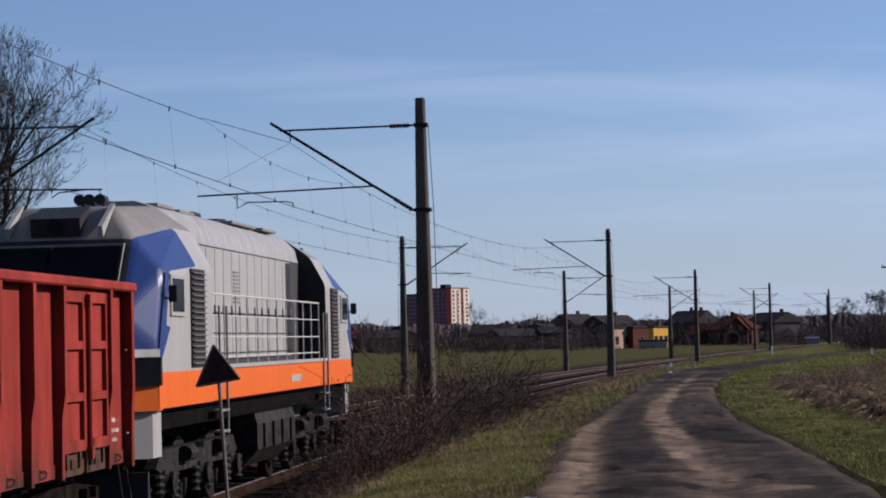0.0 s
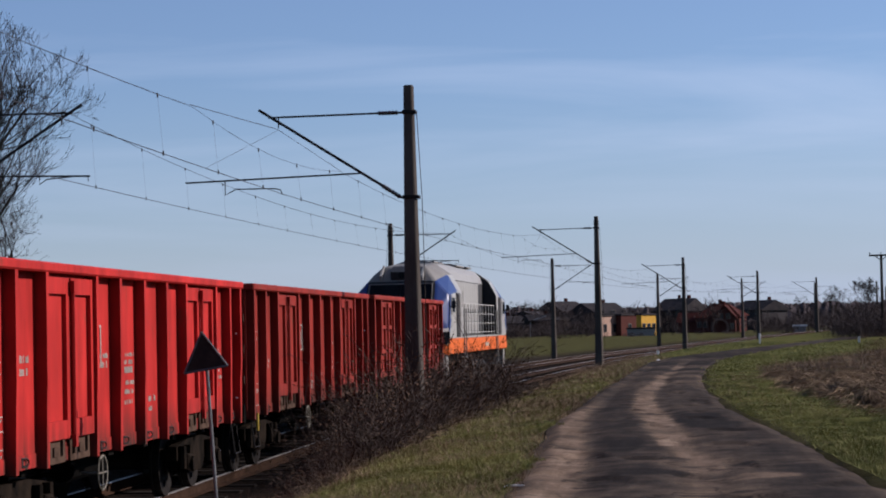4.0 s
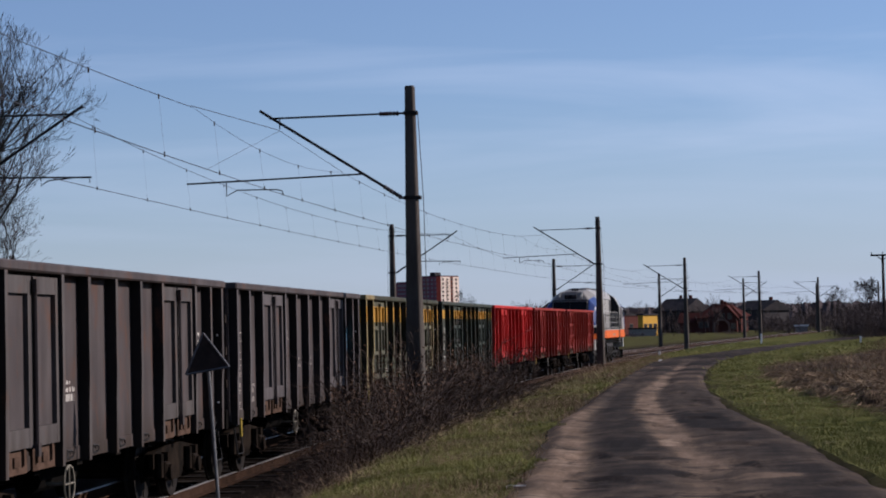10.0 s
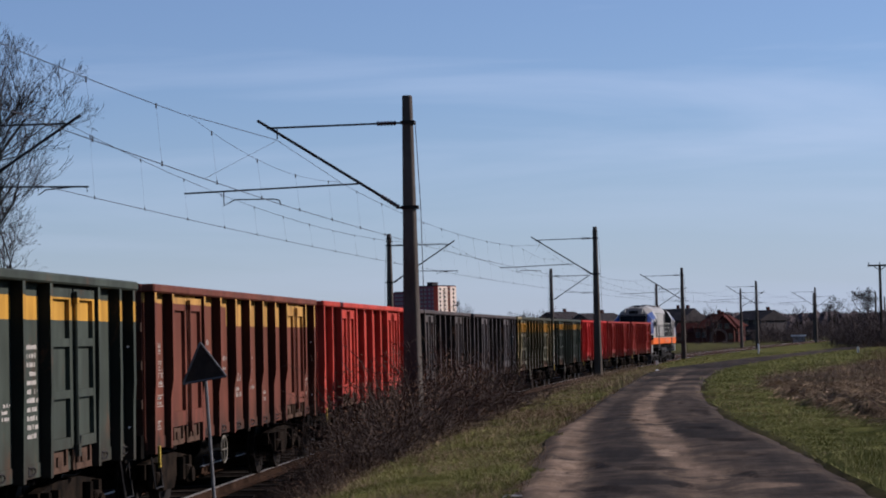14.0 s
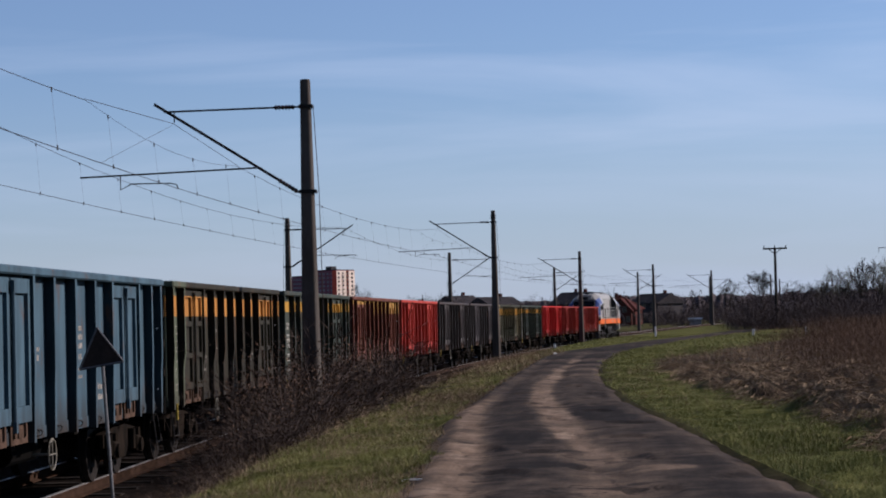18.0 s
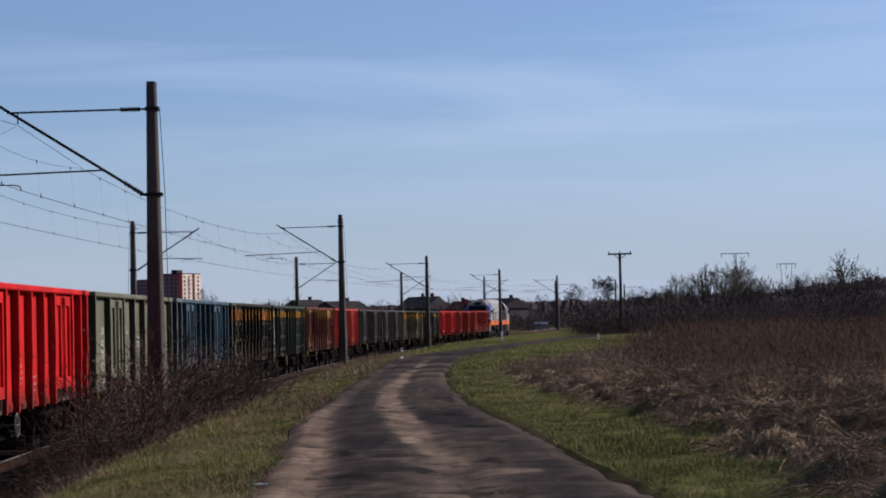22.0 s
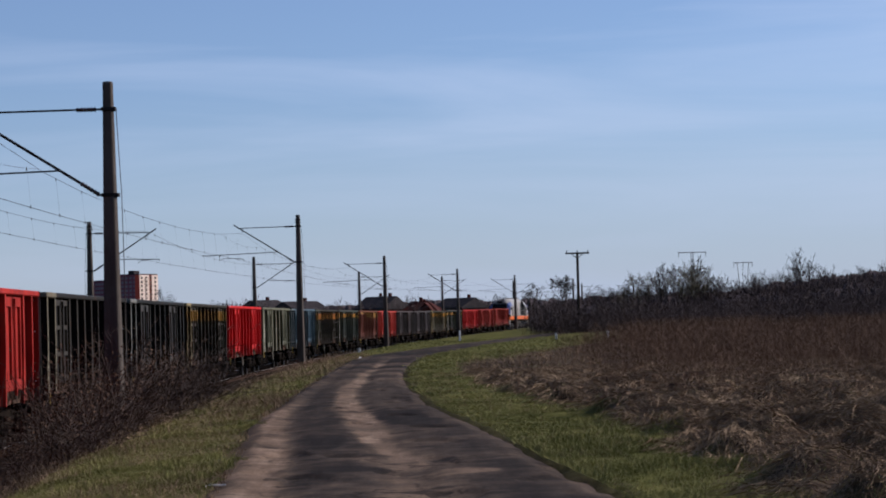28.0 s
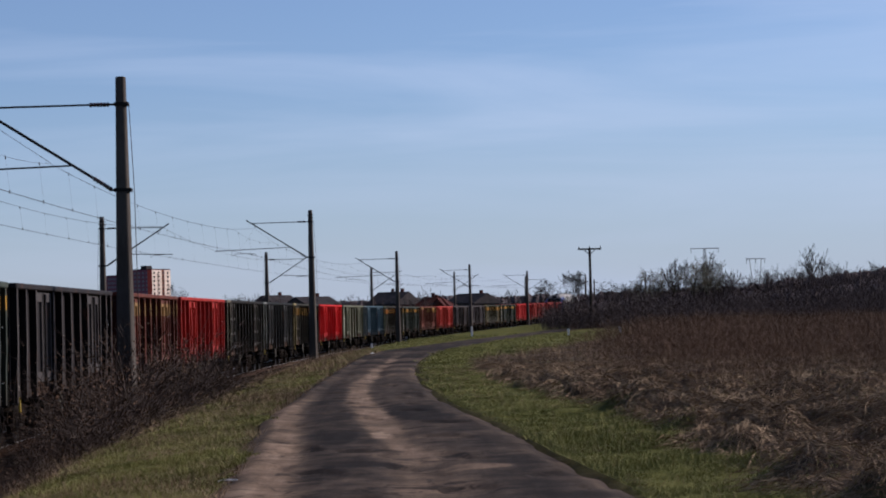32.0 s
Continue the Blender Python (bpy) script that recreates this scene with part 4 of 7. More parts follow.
def build_wagon(w, i, spec, label):
    """A wagon whose middle is at the origin of its own space, heading along y."""
    rng = random.Random(100 + i)
    spec = dict(spec)
    edge = spec.pop("posts", None)
    # end walls: a darkened copy of the body paint, with their shade painted in
    shaded_end_paint = wagon_paint("wagon_shaded_end_paint", tuple(0.4 * q + 0.006 for q in spec["main"]), rust=0.9)
    paint = posts = wagon_paint("wagon_paint", **spec)
    if edge:  # ribs paler than the panels between them: wear, plus sun and shade painted in
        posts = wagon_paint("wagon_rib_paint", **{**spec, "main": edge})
    ribs, doors = LAYOUTS[KIND.get(i, "twin_bay")]
    # rib flanks get a darker copy of the paint: their shade put into colour
    flank_shade = 0.75 if spec["main"][0] > 0.3 else 0.36
    flank = wagon_paint("shaded_rib_flank_paint", tuple(flank_shade * q + 0.002 for q in spec["main"]), rust=0.4)
    t = thing("open_wagon", label, "freight wagon", group="open wagons of the train")
    turn = pose(0, 0, 0, 0, 0, 180)
    for m in (pose(0, 0, 0), turn):
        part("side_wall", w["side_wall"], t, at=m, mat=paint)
        part("top_rail", w["top_rail_side"], t, at=m, mat=paint)
        part("sole_bar", w["sole_bar"], t, at=m, mat=paint)
        part("brake_wheel", w["brake_wheel"], t, at=m @ pose(0, -1.3 if i % 2 else -2.0, 0))
        for y in (-6.2, 6.2):
            part("footstep", w["footstep"], t, at=m @ pose(0, y, 0))
        for y in (-BODY_Y + 0.1, BODY_Y - 0.22):
            part("grab_rail", w["grab_rail"], t, "white grab rail", at=m @ pose(0.06, y, 0))
        part("release_lever", w["release_lever"], t, "yellow lever", at=m @ pose(0, -6.3, 0))
        tagged(part("lettering", lettering(rng, i, ribs, doors), t, "white lettering bars", at=m), kind="stuff")
        for k, y in enumerate(ribs):
            corner = k in (0, len(ribs) - 1)
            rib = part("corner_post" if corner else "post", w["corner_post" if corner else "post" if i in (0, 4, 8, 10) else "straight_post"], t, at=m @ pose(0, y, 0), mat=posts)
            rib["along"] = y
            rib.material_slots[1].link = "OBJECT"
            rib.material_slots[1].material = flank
            if not corner and y not in [q[0] for q in doors]:
                part("rope_hook", w["rope_hook"], t, at=m @ pose(0, y + 0.5, 0))
        for y0, y1 in doors:
            for k in (0, 1):
                ya = y0 + 0.03 + k * (y1 - y0) / 2
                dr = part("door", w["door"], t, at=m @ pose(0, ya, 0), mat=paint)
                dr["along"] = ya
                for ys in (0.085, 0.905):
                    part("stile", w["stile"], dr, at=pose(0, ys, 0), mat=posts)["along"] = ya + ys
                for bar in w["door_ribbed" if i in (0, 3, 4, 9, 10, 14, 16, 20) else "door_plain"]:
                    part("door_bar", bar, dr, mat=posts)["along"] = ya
                part("hinge", w["hinge"], dr, "rusty hinge")
            part("latch_bar", w["latch_bar"], t, at=m @ pose(0, (y0 + y1) / 2, 0), mat=paint)["along"] = (y0 + y1) / 2
        ew = part("end_wall", w["end_wall"], t, at=m @ pose(0, BODY_Y, 0), mat=shaded_end_paint)
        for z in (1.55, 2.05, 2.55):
            part("end_rib", w["end_rib"], ew, at=pose(0, 0, z), mat=shaded_end_paint)
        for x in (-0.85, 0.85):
            part("end_post", w["end_post"], ew, at=pose(x, 0, 0), mat=shaded_end_paint)
        part("top_rail", w["top_rail_end"], t, at=m @ pose(0, BODY_Y - 0.05, 0), mat=paint)
        for x in (-0.875, 0.875):
            part("buffer", w["buffer"], t, at=m @ pose(x, 6.52, 1.0))
        part("coupling", w["coupling"], t, at=m @ pose(0, 6.5, 0.98))
        bg = part("bogie", w["bogie"], t, at=m @ pose(0, 4.5, 0))
        for y in (-0.9, 0.9):
            wheelsets[y].append(part("wheelset", w["wheelset"], bg, at=pose(0, y, 0.46)))
            for m2 in (pose(0, y, 0), pose(0, y, 0, 0, 0, 180)):
                part("axle_box", w["axle_box"], bg, at=m2)
    part("underframe", w["underframe"], t)
    part("floor_plate", w["floor_plate"], t)
    if i in (1, 2, 7):
        mk, o = Mesh(), 0.0 if i == 1 else -0.35
        for y0, y1, z0, z1 in ((-1.8, -1.34, 1.96, 1.99), (-1.8, -1.34, 2.41, 2.44), (-1.8, -1.765, 1.99, 2.41), (-1.375, -1.34, 1.99, 2.41), (-1.7, -1.65, 2.07, 2.33), (-1.51, -1.46, 2.07, 2.33)):
            mk.box(1.278, 1.284, y0 + o, y1 + o, z0, z1)
        mk = mk.make("emblem", M["letter_dim"])
        part("emblem", mk, t, "white square outline emblem", at=turn @ turn)
    if i in (3, 9):
        def crest(k, z0, z1):
            """A slice of the crest's outline between two heights, k of its full size."""
            zs = np.linspace(z0, z1, 9)
            half = lambda z: k * 0.18 * math.sqrt(max(0.02, 1 - ((z - 1.84) / 0.37) ** 2))
            return [(0.2 - half(z), z) for z in zs] + [(0.2 + half(z), z) for z in zs[::-1]]
        em = part("emblem", Mesh().prism(crest(1.0, 1.49, 2.19), 0, 1.277, 1.282).make("emblem", M["letter"]), t, "upright oval white emblem")
        for c, z0, z1 in (("emblem_green", 1.88, 2.12), ("emblem_yellow", 1.76, 1.86), ("emblem_red", 1.51, 1.73)):
            part("emblem_field", Mesh().prism(crest(0.66, z0, z1), 0, 1.282, 1.286).make("emblem_field", M[c]), em)
    return t


wheelsets = {-0.9: [], 0.9: []}
wagon_parts = wagon_meshes()
wagons = [build_wagon(wagon_parts, i, spec, label) for i, (spec, label) in enumerate(TRAIN)]


# ---- the diesel locomotive: middle at the origin of its space, rear end towards -y ----
def paint(name, c, rough=0.4, dirt=0.25):
    m, nt, b = _base(name)
    streak = _noise(nt, 2.0, 6.0, "Object", (1.2, 1.5, 0.25), 0.6)
    fine = _noise(nt, 9.0, 5.0)
    col = _mix(nt, _ramp(nt, streak, 0.4, 0.8, (0, 0, 0), (dirt * 2, dirt * 2, dirt * 2)), c, tuple(0.5 * q + 0.02 for q in c))
    col = _mix(nt, _ramp(nt, fine, 0.55, 0.8, (0, 0, 0), (dirt, dirt, dirt)), col, (0.07, 0.06, 0.05))
    nt.links.new(col, b.inputs["Base Color"])
    b.inputs["Roughness"].default_value = rough
    b.inputs["Specular IOR Level"].default_value = 0.12
    return m


M["loco_grey"] = paint("light_grey_paint", (0.27, 0.262, 0.24))
M["loco_blue"] = paint("blue_paint", (0.016, 0.034, 0.125), 0.35, 0.15)
M["loco_orange"] = paint("orange_paint", (0.5, 0.092, 0.004), 0.45, 0.18)
M["loco_roof"] = paint("roof_grey", (0.17, 0.16, 0.145), 0.6, 0.4)
M["hood_top"] = paint("sooty_roof_paint", (0.26, 0.255, 0.24), 0.5, 0.5)
M["loco_black"] = paint("black_paint", (0.018, 0.018, 0.02), 0.5, 0.2)
M["slat"] = paint("slat_grime", (0.12, 0.1, 0.085), 0.6, 0.4)
# dark grey for the hood behind its doors: shade of the gaps painted on
M["seam_shade"] = paint("seam_shade_grey", (0.035, 0.034, 0.033), 0.7, 0.2)
M["rail_white"] = paint("pale_handrail", (0.4, 0.385, 0.35), 0.5, 0.3)


def cab_shell(m):
    """One cab, its outer end towards -y: prow with sloping windscreen, shouldered roof. Material 0 grey, 1 blue, 2 roof, 3 black."""
    yb = -4.95
    P = {}
    for g in (-1, 1):
        P[g] = dict(A=(g * 1.02, -7.7, 3.74), B=(g * 1.16, -6.0, 3.96), Bk=(g * 1.16, yb, 3.96), C=(g * 1.45, -5.9, 3.42), Ck=(g * 1.45, yb, 3.42), D=(g * 1.45, -7.72, 3.3),
                    E=(g * 1.45, -8.12, 2.3), E0=(g * 1.45, -8.15, 2.0), K0=(g * 1.45, yb, 2.0), F0=(g * 1.05, -8.6, 2.0), G=(g * 1.05, -8.5, 2.72), R=(g * 0.62, -7.15, 4.2), Rk=(g * 0.62, yb, 4.34))
    for p in P.values():
        m.face([p["E0"], p["K0"], p["Ck"], p["C"], p["D"], p["E"]], 0)
        m.face([p["C"], p["Ck"], p["Bk"], p["B"]], 0)
        m.face([p["D"], p["C"], p["B"], p["A"]], 1)
        m.face([p["E"], p["D"], p["G"]], 1)
        m.face([p["D"], p["A"], p["G"]], 1)
        m.face([p["E0"], p["E"], p["G"]], 1)
        m.face([p["E0"], p["G"], p["F0"]], 1)
        m.face([p["A"], p["B"], p["R"]], 2)
        m.face([p["B"], p["Bk"], p["Rk"], p["R"]], 2)
    L, R = P[-1], P[1]
    m.face([L["G"], R["G"], R["A"], L["A"]], 3)
    m.face([L["A"], R["A"], R["R"], L["R"]], 2)
    m.face([L["F0"], R["F0"], R["G"], L["G"]], 1)
    m.face([L["R"], R["R"], R["Rk"], L["Rk"]], 2)
    m.face([L["K0"], R["K0"], R["Ck"], R["Bk"], R["Rk"], L["Rk"], L["Bk"], L["Ck"]], 3)


def rounded(me, off=0.09, segs=4):
    """The same shell with its edges welded and rounded."""
    bm = bmesh.new()
    bm.from_mesh(me)
    bmesh.ops.remove_doubles(bm, verts=bm.verts, dist=0.001)
    bmesh.ops.recalc_face_normals(bm, faces=bm.faces)
    edges = [e for e in bm.edges if len(e.link_faces) == 2 and e.calc_face_angle(0) > 0.08 and all(v.co.y < 0 for v in e.verts) and not all(v.co.y > -5.0 for v in e.verts)]
    bmesh.ops.bevel(bm, geom=edges, offset=off, segments=segs, profile=0.5, affect="EDGES", clamp_overlap=True, material=-1)
    bm.to_mesh(me)
    bm.free()
    return me


def build_cab(t, at):
    m = Mesh()
    cab_shell(m)
    cab = part("cab", rounded(m.make("cab", M["loco_grey"], M["loco_blue"], M["loco_roof"], M["loco_black"])), t, "grey and blue angular cab", at=at)
    for sx in (1, -1):
        def put(name, mesh, label=""):
            if sx == -1:
                mesh.v = [(-x, y, z) for x, y, z in mesh.v]
                mesh.f = [f[::-1] for f in mesh.f]
            return mesh
        # blue wedge sweeping down the front of the side
        wd = Mesh().prism(((-8.13, 2.04), (-8.12, 2.3), (-7.72, 3.29), (-7.5, 3.32), (-7.72, 2.6), (-7.5, 2.58)), 0, 1.451, 1.456)
        part("blue_flash", put("f", wd).make("blue_flash", M["loco_blue"]), cab, "blue paint flash")
        wn = Mesh().cbox(1.44, 1.475, -7.5, -6.72, 2.72, 3.27, 0.01)
        f = part("window_frame", put("w", wn).make("window_frame", M["loco_grey"]), cab)
        gl = Mesh().cbox(1.45, 1.482, -7.43, -6.79, 2.78, 3.22, 0.008)
        part("side_window", put("g", gl).make("side_window", M["glass"]), cab, "dark side window")
        mr = Mesh().cbox(1.5, 1.62, -7.78, -7.72, 2.9, 3.12, 0.015).tube([(1.46, -7.75, 2.95), (1.56, -7.75, 2.95)], 0.015, 5)
        part("mirror", put("m", mr).make("mirror", M["loco_black"]), cab, "black wing mirror")
        # no real opening: a black plate gives the dark between the slats
        lf = Mesh().box(1.45, 1.47, -6.32, -5.5, 2.04, 3.38)
        lo = part("louvre", put("l", lf).make("louvre_back", M["loco_black"]), cab, "black louvre plate standing for the shade behind the slats")
        for k in range(17):
            z = 2.09 + k * 0.077
            sl = Mesh().prism(((1.472, z), (1.505, z - 0.012), (1.51, z - 0.002), (1.477, z + 0.014)), 1, -6.3, -5.52)
            part("slat", put("s", sl).make("slat", M["slat"]), lo)
        ng = Mesh().prism(((-8.14, 1.54), (-4.95, 1.54), (-4.95, 2.0), (-8.14, 2.0)), 0, 1.43, 1.452)
        part("orange_band", put("o", ng).make("orange_band", M["loco_orange"]), cab, "orange band")
    # windscreen, lamp box, nose
    ws = Mesh()
    for x0, x1 in ((-0.92, -0.03), (0.03, 0.92)):
        a, b = Vector((x0, -8.43, 2.81)), Vector((x1, -8.43, 2.81))
        c, d = Vector((x1 * 0.98, -7.82, 3.6)), Vector((x0 * 0.98, -7.82, 3.6))
        off = Vector((0, -0.045, 0.035))
        ws.face([a + off, b + off, c + off, d + off])
        for p, q in ((a, b), (b, c), (c, d), (d, a)):
            ws.face([p, q, q + off, p + off])
    fr = Mesh().tube([(-0.97, -8.49, 2.78), (0.97, -8.49, 2.78), (0.95, -7.85, 3.65), (-0.95, -7.85, 3.65), (-0.97, -8.49, 2.78)], 0.025, 6)
    part("windscreen_frame", fr.make("windscreen_frame", M["loco_roof"]), cab)
    part("windscreen", ws.make("windscreen", M["glass"]), cab, "dark windscreen in two panes")
    lb = Mesh().prism(((-7.68, 3.78), (-7.2, 4.17), (-7.2, 4.2), (-7.72, 4.02)), 0, -0.33, 0.33)
    lamp = part("lamp_box", lb.make("lamp_box", M["loco_black"]), cab, "dark lamp box in the roof slope")
    part("headlight", Mesh().tube([(0, -7.73, 3.92), (0, -7.6, 3.92)], 0.1, 14).make("headlight", M["glass"]), lamp, "unlit round headlight")
    for x in (-0.62, 0.62):
        part("roof_fin", Mesh().prism(((-7.75, 3.76), (-7.15, 4.2), (-7.15, 4.24), (-7.8, 3.9)), 0, x - 0.03, x + 0.03).make("roof_fin", M["loco_grey"]), cab)
    for x in (-0.02, 0.12, 0.27):
        part("horn", Mesh().tube([(x, -6.5, 4.34), (x, -6.2, 4.36)], [0.078, 0.045], 10).tube([(x, -6.3, 4.18), (x, -6.3, 4.34)], 0.025, 5).make("horn", M["loco_black"]), cab, "black roof horn")
    nb = Mesh()
    nb.prism(((-1.44, -8.15), (-0.95, -8.63), (0.95, -8.63), (1.44, -8.15), (1.44, -7.9), (-1.44, -7.9)), 2, 1.52, 1.98)
    part("nose_band", nb.make("nose_band", M["loco_orange"]), cab, "orange nose band")
    wb = Mesh()
    wb.prism(((-1.46, -8.14), (-1.05, -8.615), (1.05, -8.615), (1.46, -8.14), (1.44, -8.0), (-1.44, -8.0)), 2, 2.2, 2.3)
    part("white_band", wb.make("white_band", M["rail_white"]), cab, "thin white band")
    sk = Mesh()
    sk.prism(((-1.36, -8.15), (-0.95, -8.5), (0.95, -8.5), (1.36, -8.15), (1.36, -7.7), (-1.36, -7.7)), 2, 0.92, 1.52)
    part("front_skirt", sk.make("front_skirt", M["loco_grey"]), cab, "grey lower front panel")
    for sx in (-1, 1):
        part("tail_light", Mesh().prism(((sx * 1.462, -8.0), (sx * 1.478, -8.15), (sx * 1.06, -8.65), (sx * 0.8, -8.65), (sx * 0.8, -8.5)), 2, 1.84, 2.2).make("tail_light", M["glass"]), cab, "dark lamp cluster")
        part("buffer", Mesh().tube([(sx * 0.875, -8.45, 1.05), (sx * 0.875, -8.72, 1.05)], 0.1, 10).tube([(sx * 0.875, -8.72, 1.05), (sx * 0.875, -8.77, 1.05)], 0.24, 16).make("buffer", M["under"]), cab)
    part("plough", Mesh().prism(((-1.3, -8.2), (0, -8.45), (1.3, -8.2), (1.3, -8.12), (0, -8.36), (-1.3, -8.12)), 2, 0.2, 0.75).make("plough", M["loco_black"]), cab)


def build_loco():
    t = thing("diesel_locomotive", "grey, blue and orange six-axle diesel locomotive heading the train", "locomotive")
    build_cab(t, pose(0, 0, 0))
    build_cab(t, pose(0, 0, 0, 0, 0, 180))
    for sx in (1, -1):
        at = pose(0, 0, 0) if sx == 1 else pose(0, 0, 0, 0, 0, 180)
        sill = part("side_sill", Mesh().cbox(1.36, 1.45, -4.95, 4.95, 1.54, 1.995, 0.015).make("side_sill", M["loco_orange"]), t, "orange side sill", at=at)
        part("walkway_edge", Mesh().box(1.34, 1.47, -4.95, 4.95, 1.995, 2.05).make("walkway_edge", M["loco_grey"]), t, at=at)
        r = part("railing", Mesh().tube([(1.42, -4.85, 3.07), (1.42, 4.3, 3.07)], 0.016, 6).make("top_rail", M["rail_white"]), t, "pale tubular railing", at=at)
        for z in (2.76, 2.45, 2.16):
            part("rail", Mesh().tube([(1.42, -4.85, z), (1.42, 4.3, z)], 0.011, 6).make("rail", M["rail_white"]), r)
        for k in range(12):
            y = -4.85 + k * (9.15 / 11)
            part("stanchion", Mesh().tube([(1.42, y, 2.03), (1.42, y, 3.08)], 0.012, 6).make("stanchion", M["rail_white"]), r)
        for y in (-4.35, 4.75):
            st = Mesh()
            for yy in (y - 0.25, y + 0.25):
                st.tube([(1.47, yy, 1.05), (1.47, yy, 2.9)], 0.018, 5)
            for z in (1.08, 1.38):
                st.box(1.36, 1.5, y - 0.25, y + 0.25, z, z + 0.03)
            part("ladder", st.make("ladder", M["loco_roof"]), t, at=at)
        # hood doors with hinges and latches
        k, y = 0, -4.6
        for wd in (0.75, 0.62, 0.62, 0.62, 0.62, 0.62, 0.62, 0.62, 0.62, 0.62, 0.62, 0.7, 0.7):
            if y + wd > 4.2:
                break
            dm = Mesh().cbox(0.95, 0.985, y + 0.02, y + wd - 0.02, 2.12, 3.82, 0.008)
            dr = part("hood_door", dm.make("hood_door", M["loco_grey"]), t, at=at)
            part("door_handle", Mesh().box(0.985, 1.01, y + wd - 0.1, y + wd - 0.06, 2.8, 2.95).make("door_handle", M["loco_roof"]), dr)
            if k in (5,):
                gv = Mesh()
                for q in range(9):
                    gv.box(0.985, 0.998, y + 0.1, y + wd - 0.1, 3.0 + q * 0.06, 3.03 + q * 0.06)
                part("vent", gv.make("vent", M["loco_roof"]), dr)
            y += wd
            k += 1
        part("hood_window", Mesh().cbox(0.96, 1.0, -4.45, -3.85, 3.1, 3.46, 0.008).make("hood_window", M["glass"]), t, "dark window", at=at)
        part("radiator_grille", Mesh().box(0.955, 0.99, 3.35, 3.8, 2.15, 3.8).make("radiator_grille", M["loco_black"]), t, "black grille", at=at)
        part("data_panel", Mesh().box(1.451, 1.454, 1.2, 2.2, 1.68, 1.8).make("data_panel", M["letter_dim"]), t, "lettering bars", at=at)
    h = Mesh()
    sec = ((-0.95, 2.03), (0.95, 2.03), (0.95, 3.85), (0.88, 4.1), (0.68, 4.3), (0.35, 4.42), (-0.35, 4.42), (-0.68, 4.3), (-0.88, 4.1), (-0.95, 3.85))
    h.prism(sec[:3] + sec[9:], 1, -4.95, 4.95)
    hood = part("hood", h.make("hood", M["seam_shade"]), t, "engine hood, dark as the shade between its doors")
    part("hood_roof", Mesh().prism(((0.95, 3.852),) + sec[3:9] + ((-0.95, 3.852),), 1, -4.95, 4.95).make("hood_roof", M["hood_top"]), hood, "sooty grey hood roof")
    for y0, y1, x in ((-4.2, -3.2, 0.5), (-2.6, -1.6, 0.45), (0.6, 2.6, 0.6), (3.0, 4.3, 0.65)):
        part("roof_hatch", Mesh().cbox(-x, x, y0, y1, 4.38, 4.435, 0.01).make("roof_hatch", M["loco_roof"]), hood)
    part("exhaust", Mesh().cbox(-0.25, 0.25, -0.7, -0.2, 4.4, 4.52, 0.03).make("exhaust", M["loco_black"]), hood)
    for k in range(3):
        part("roof_fan", Mesh().tube([(0, 1.3 + k * 1.1, 4.38), (0, 1.3 + k * 1.1, 4.5)], 0.34, 16).make("roof_fan", M["loco_black"]), hood)
    part("chassis", Mesh().box(-1.3, 1.3, -7.9, 7.9, 1.25, 1.6).box(-1.36, 1.36, -4.95, 4.95, 1.6, 2.03).make("chassis", M["under"]), t)
    tk = Mesh().prism(((-1.25, 1.25), (1.25, 1.25), (1.3, 1.05), (1.3, 0.65), (1.05, 0.38), (-1.05, 0.38), (-1.3, 0.65), (-1.3, 1.05)), 1, -1.1, 2.3)
    tank = part("fuel_tank", tk.make("fuel_tank", M["gear"]), t, "dirty black fuel tank")
    for y in (-0.6, 0.2, 1.0, 1.8):
        part("tank_rib", Mesh().box(1.3, 1.33, y - 0.03, y + 0.03, 0.66, 1.06).make("tank_rib", M["under"]), tank)
    for yc in (-4.5, 4.5):
        b = Mesh()
        for x in (-1.05, 1.05):
            b.prism(((-2.6, 0.72), (-2.3, 0.95), (2.3, 0.95), (2.6, 0.72), (2.2, 0.62), (-2.2, 0.62)), 0, x - 0.08, x + 0.08)
        b.box(-1.0, 1.0, -0.25, 0.25, 0.6, 0.9).box(-1.0, 1.0, -2.5, -2.4, 0.65, 0.85).box(-1.0, 1.0, 2.4, 2.5, 0.65, 0.85)
        bg = part("bogie", b.make("bogie_frame", M["gear"]), t, at=pose(0, yc, 0))
        for y in (-2.1, 0.0, 2.1):
            loco_wheels[y].append(part("wheelset", loco_wheel_mesh, bg, at=pose(0, y, 0.525)))
            for sx in (-1, 1):
                part("axle_box", Mesh().cbox(sx * 1.12 - 0.09, sx * 1.12 + 0.09, y - 0.19, y + 0.19, 0.36, 0.68, 0.04).tube([(sx * 1.2, y, 0.52), (sx * 1.27, y, 0.52)], 0.15, 12).make("axle_box", M["gear"]), bg)
                for yy in (y - 0.42, y + 0.42):
                    part("spring", Mesh().tube([(sx * 1.13, yy, 0.3), (sx * 1.13, yy, 0.34), (sx * 1.13, yy, 0.4), (sx * 1.13, yy, 0.44), (sx * 1.13, yy, 0.5), (sx * 1.13, yy, 0.54), (sx * 1.13, yy, 0.6), (sx * 1.13, yy, 0.64)], [0.1, 0.07, 0.1, 0.07, 0.1, 0.07, 0.1, 0.07], 10).make("spring", M["gear"]), bg)
                if y:
                    part("brake_cylinder", Mesh().tube([(sx * 1.2, y * 0.5 - 0.2, 0.85), (sx * 1.2, y * 0.5 + 0.2, 0.85)], 0.11, 10).make("brake_cylinder", M["gear"]), bg)
    return t


loco_wheels = {-2.1: [], 0.0: [], 2.1: []}
loco_wheel_mesh = wheelset(0.525)
loco = build_loco()


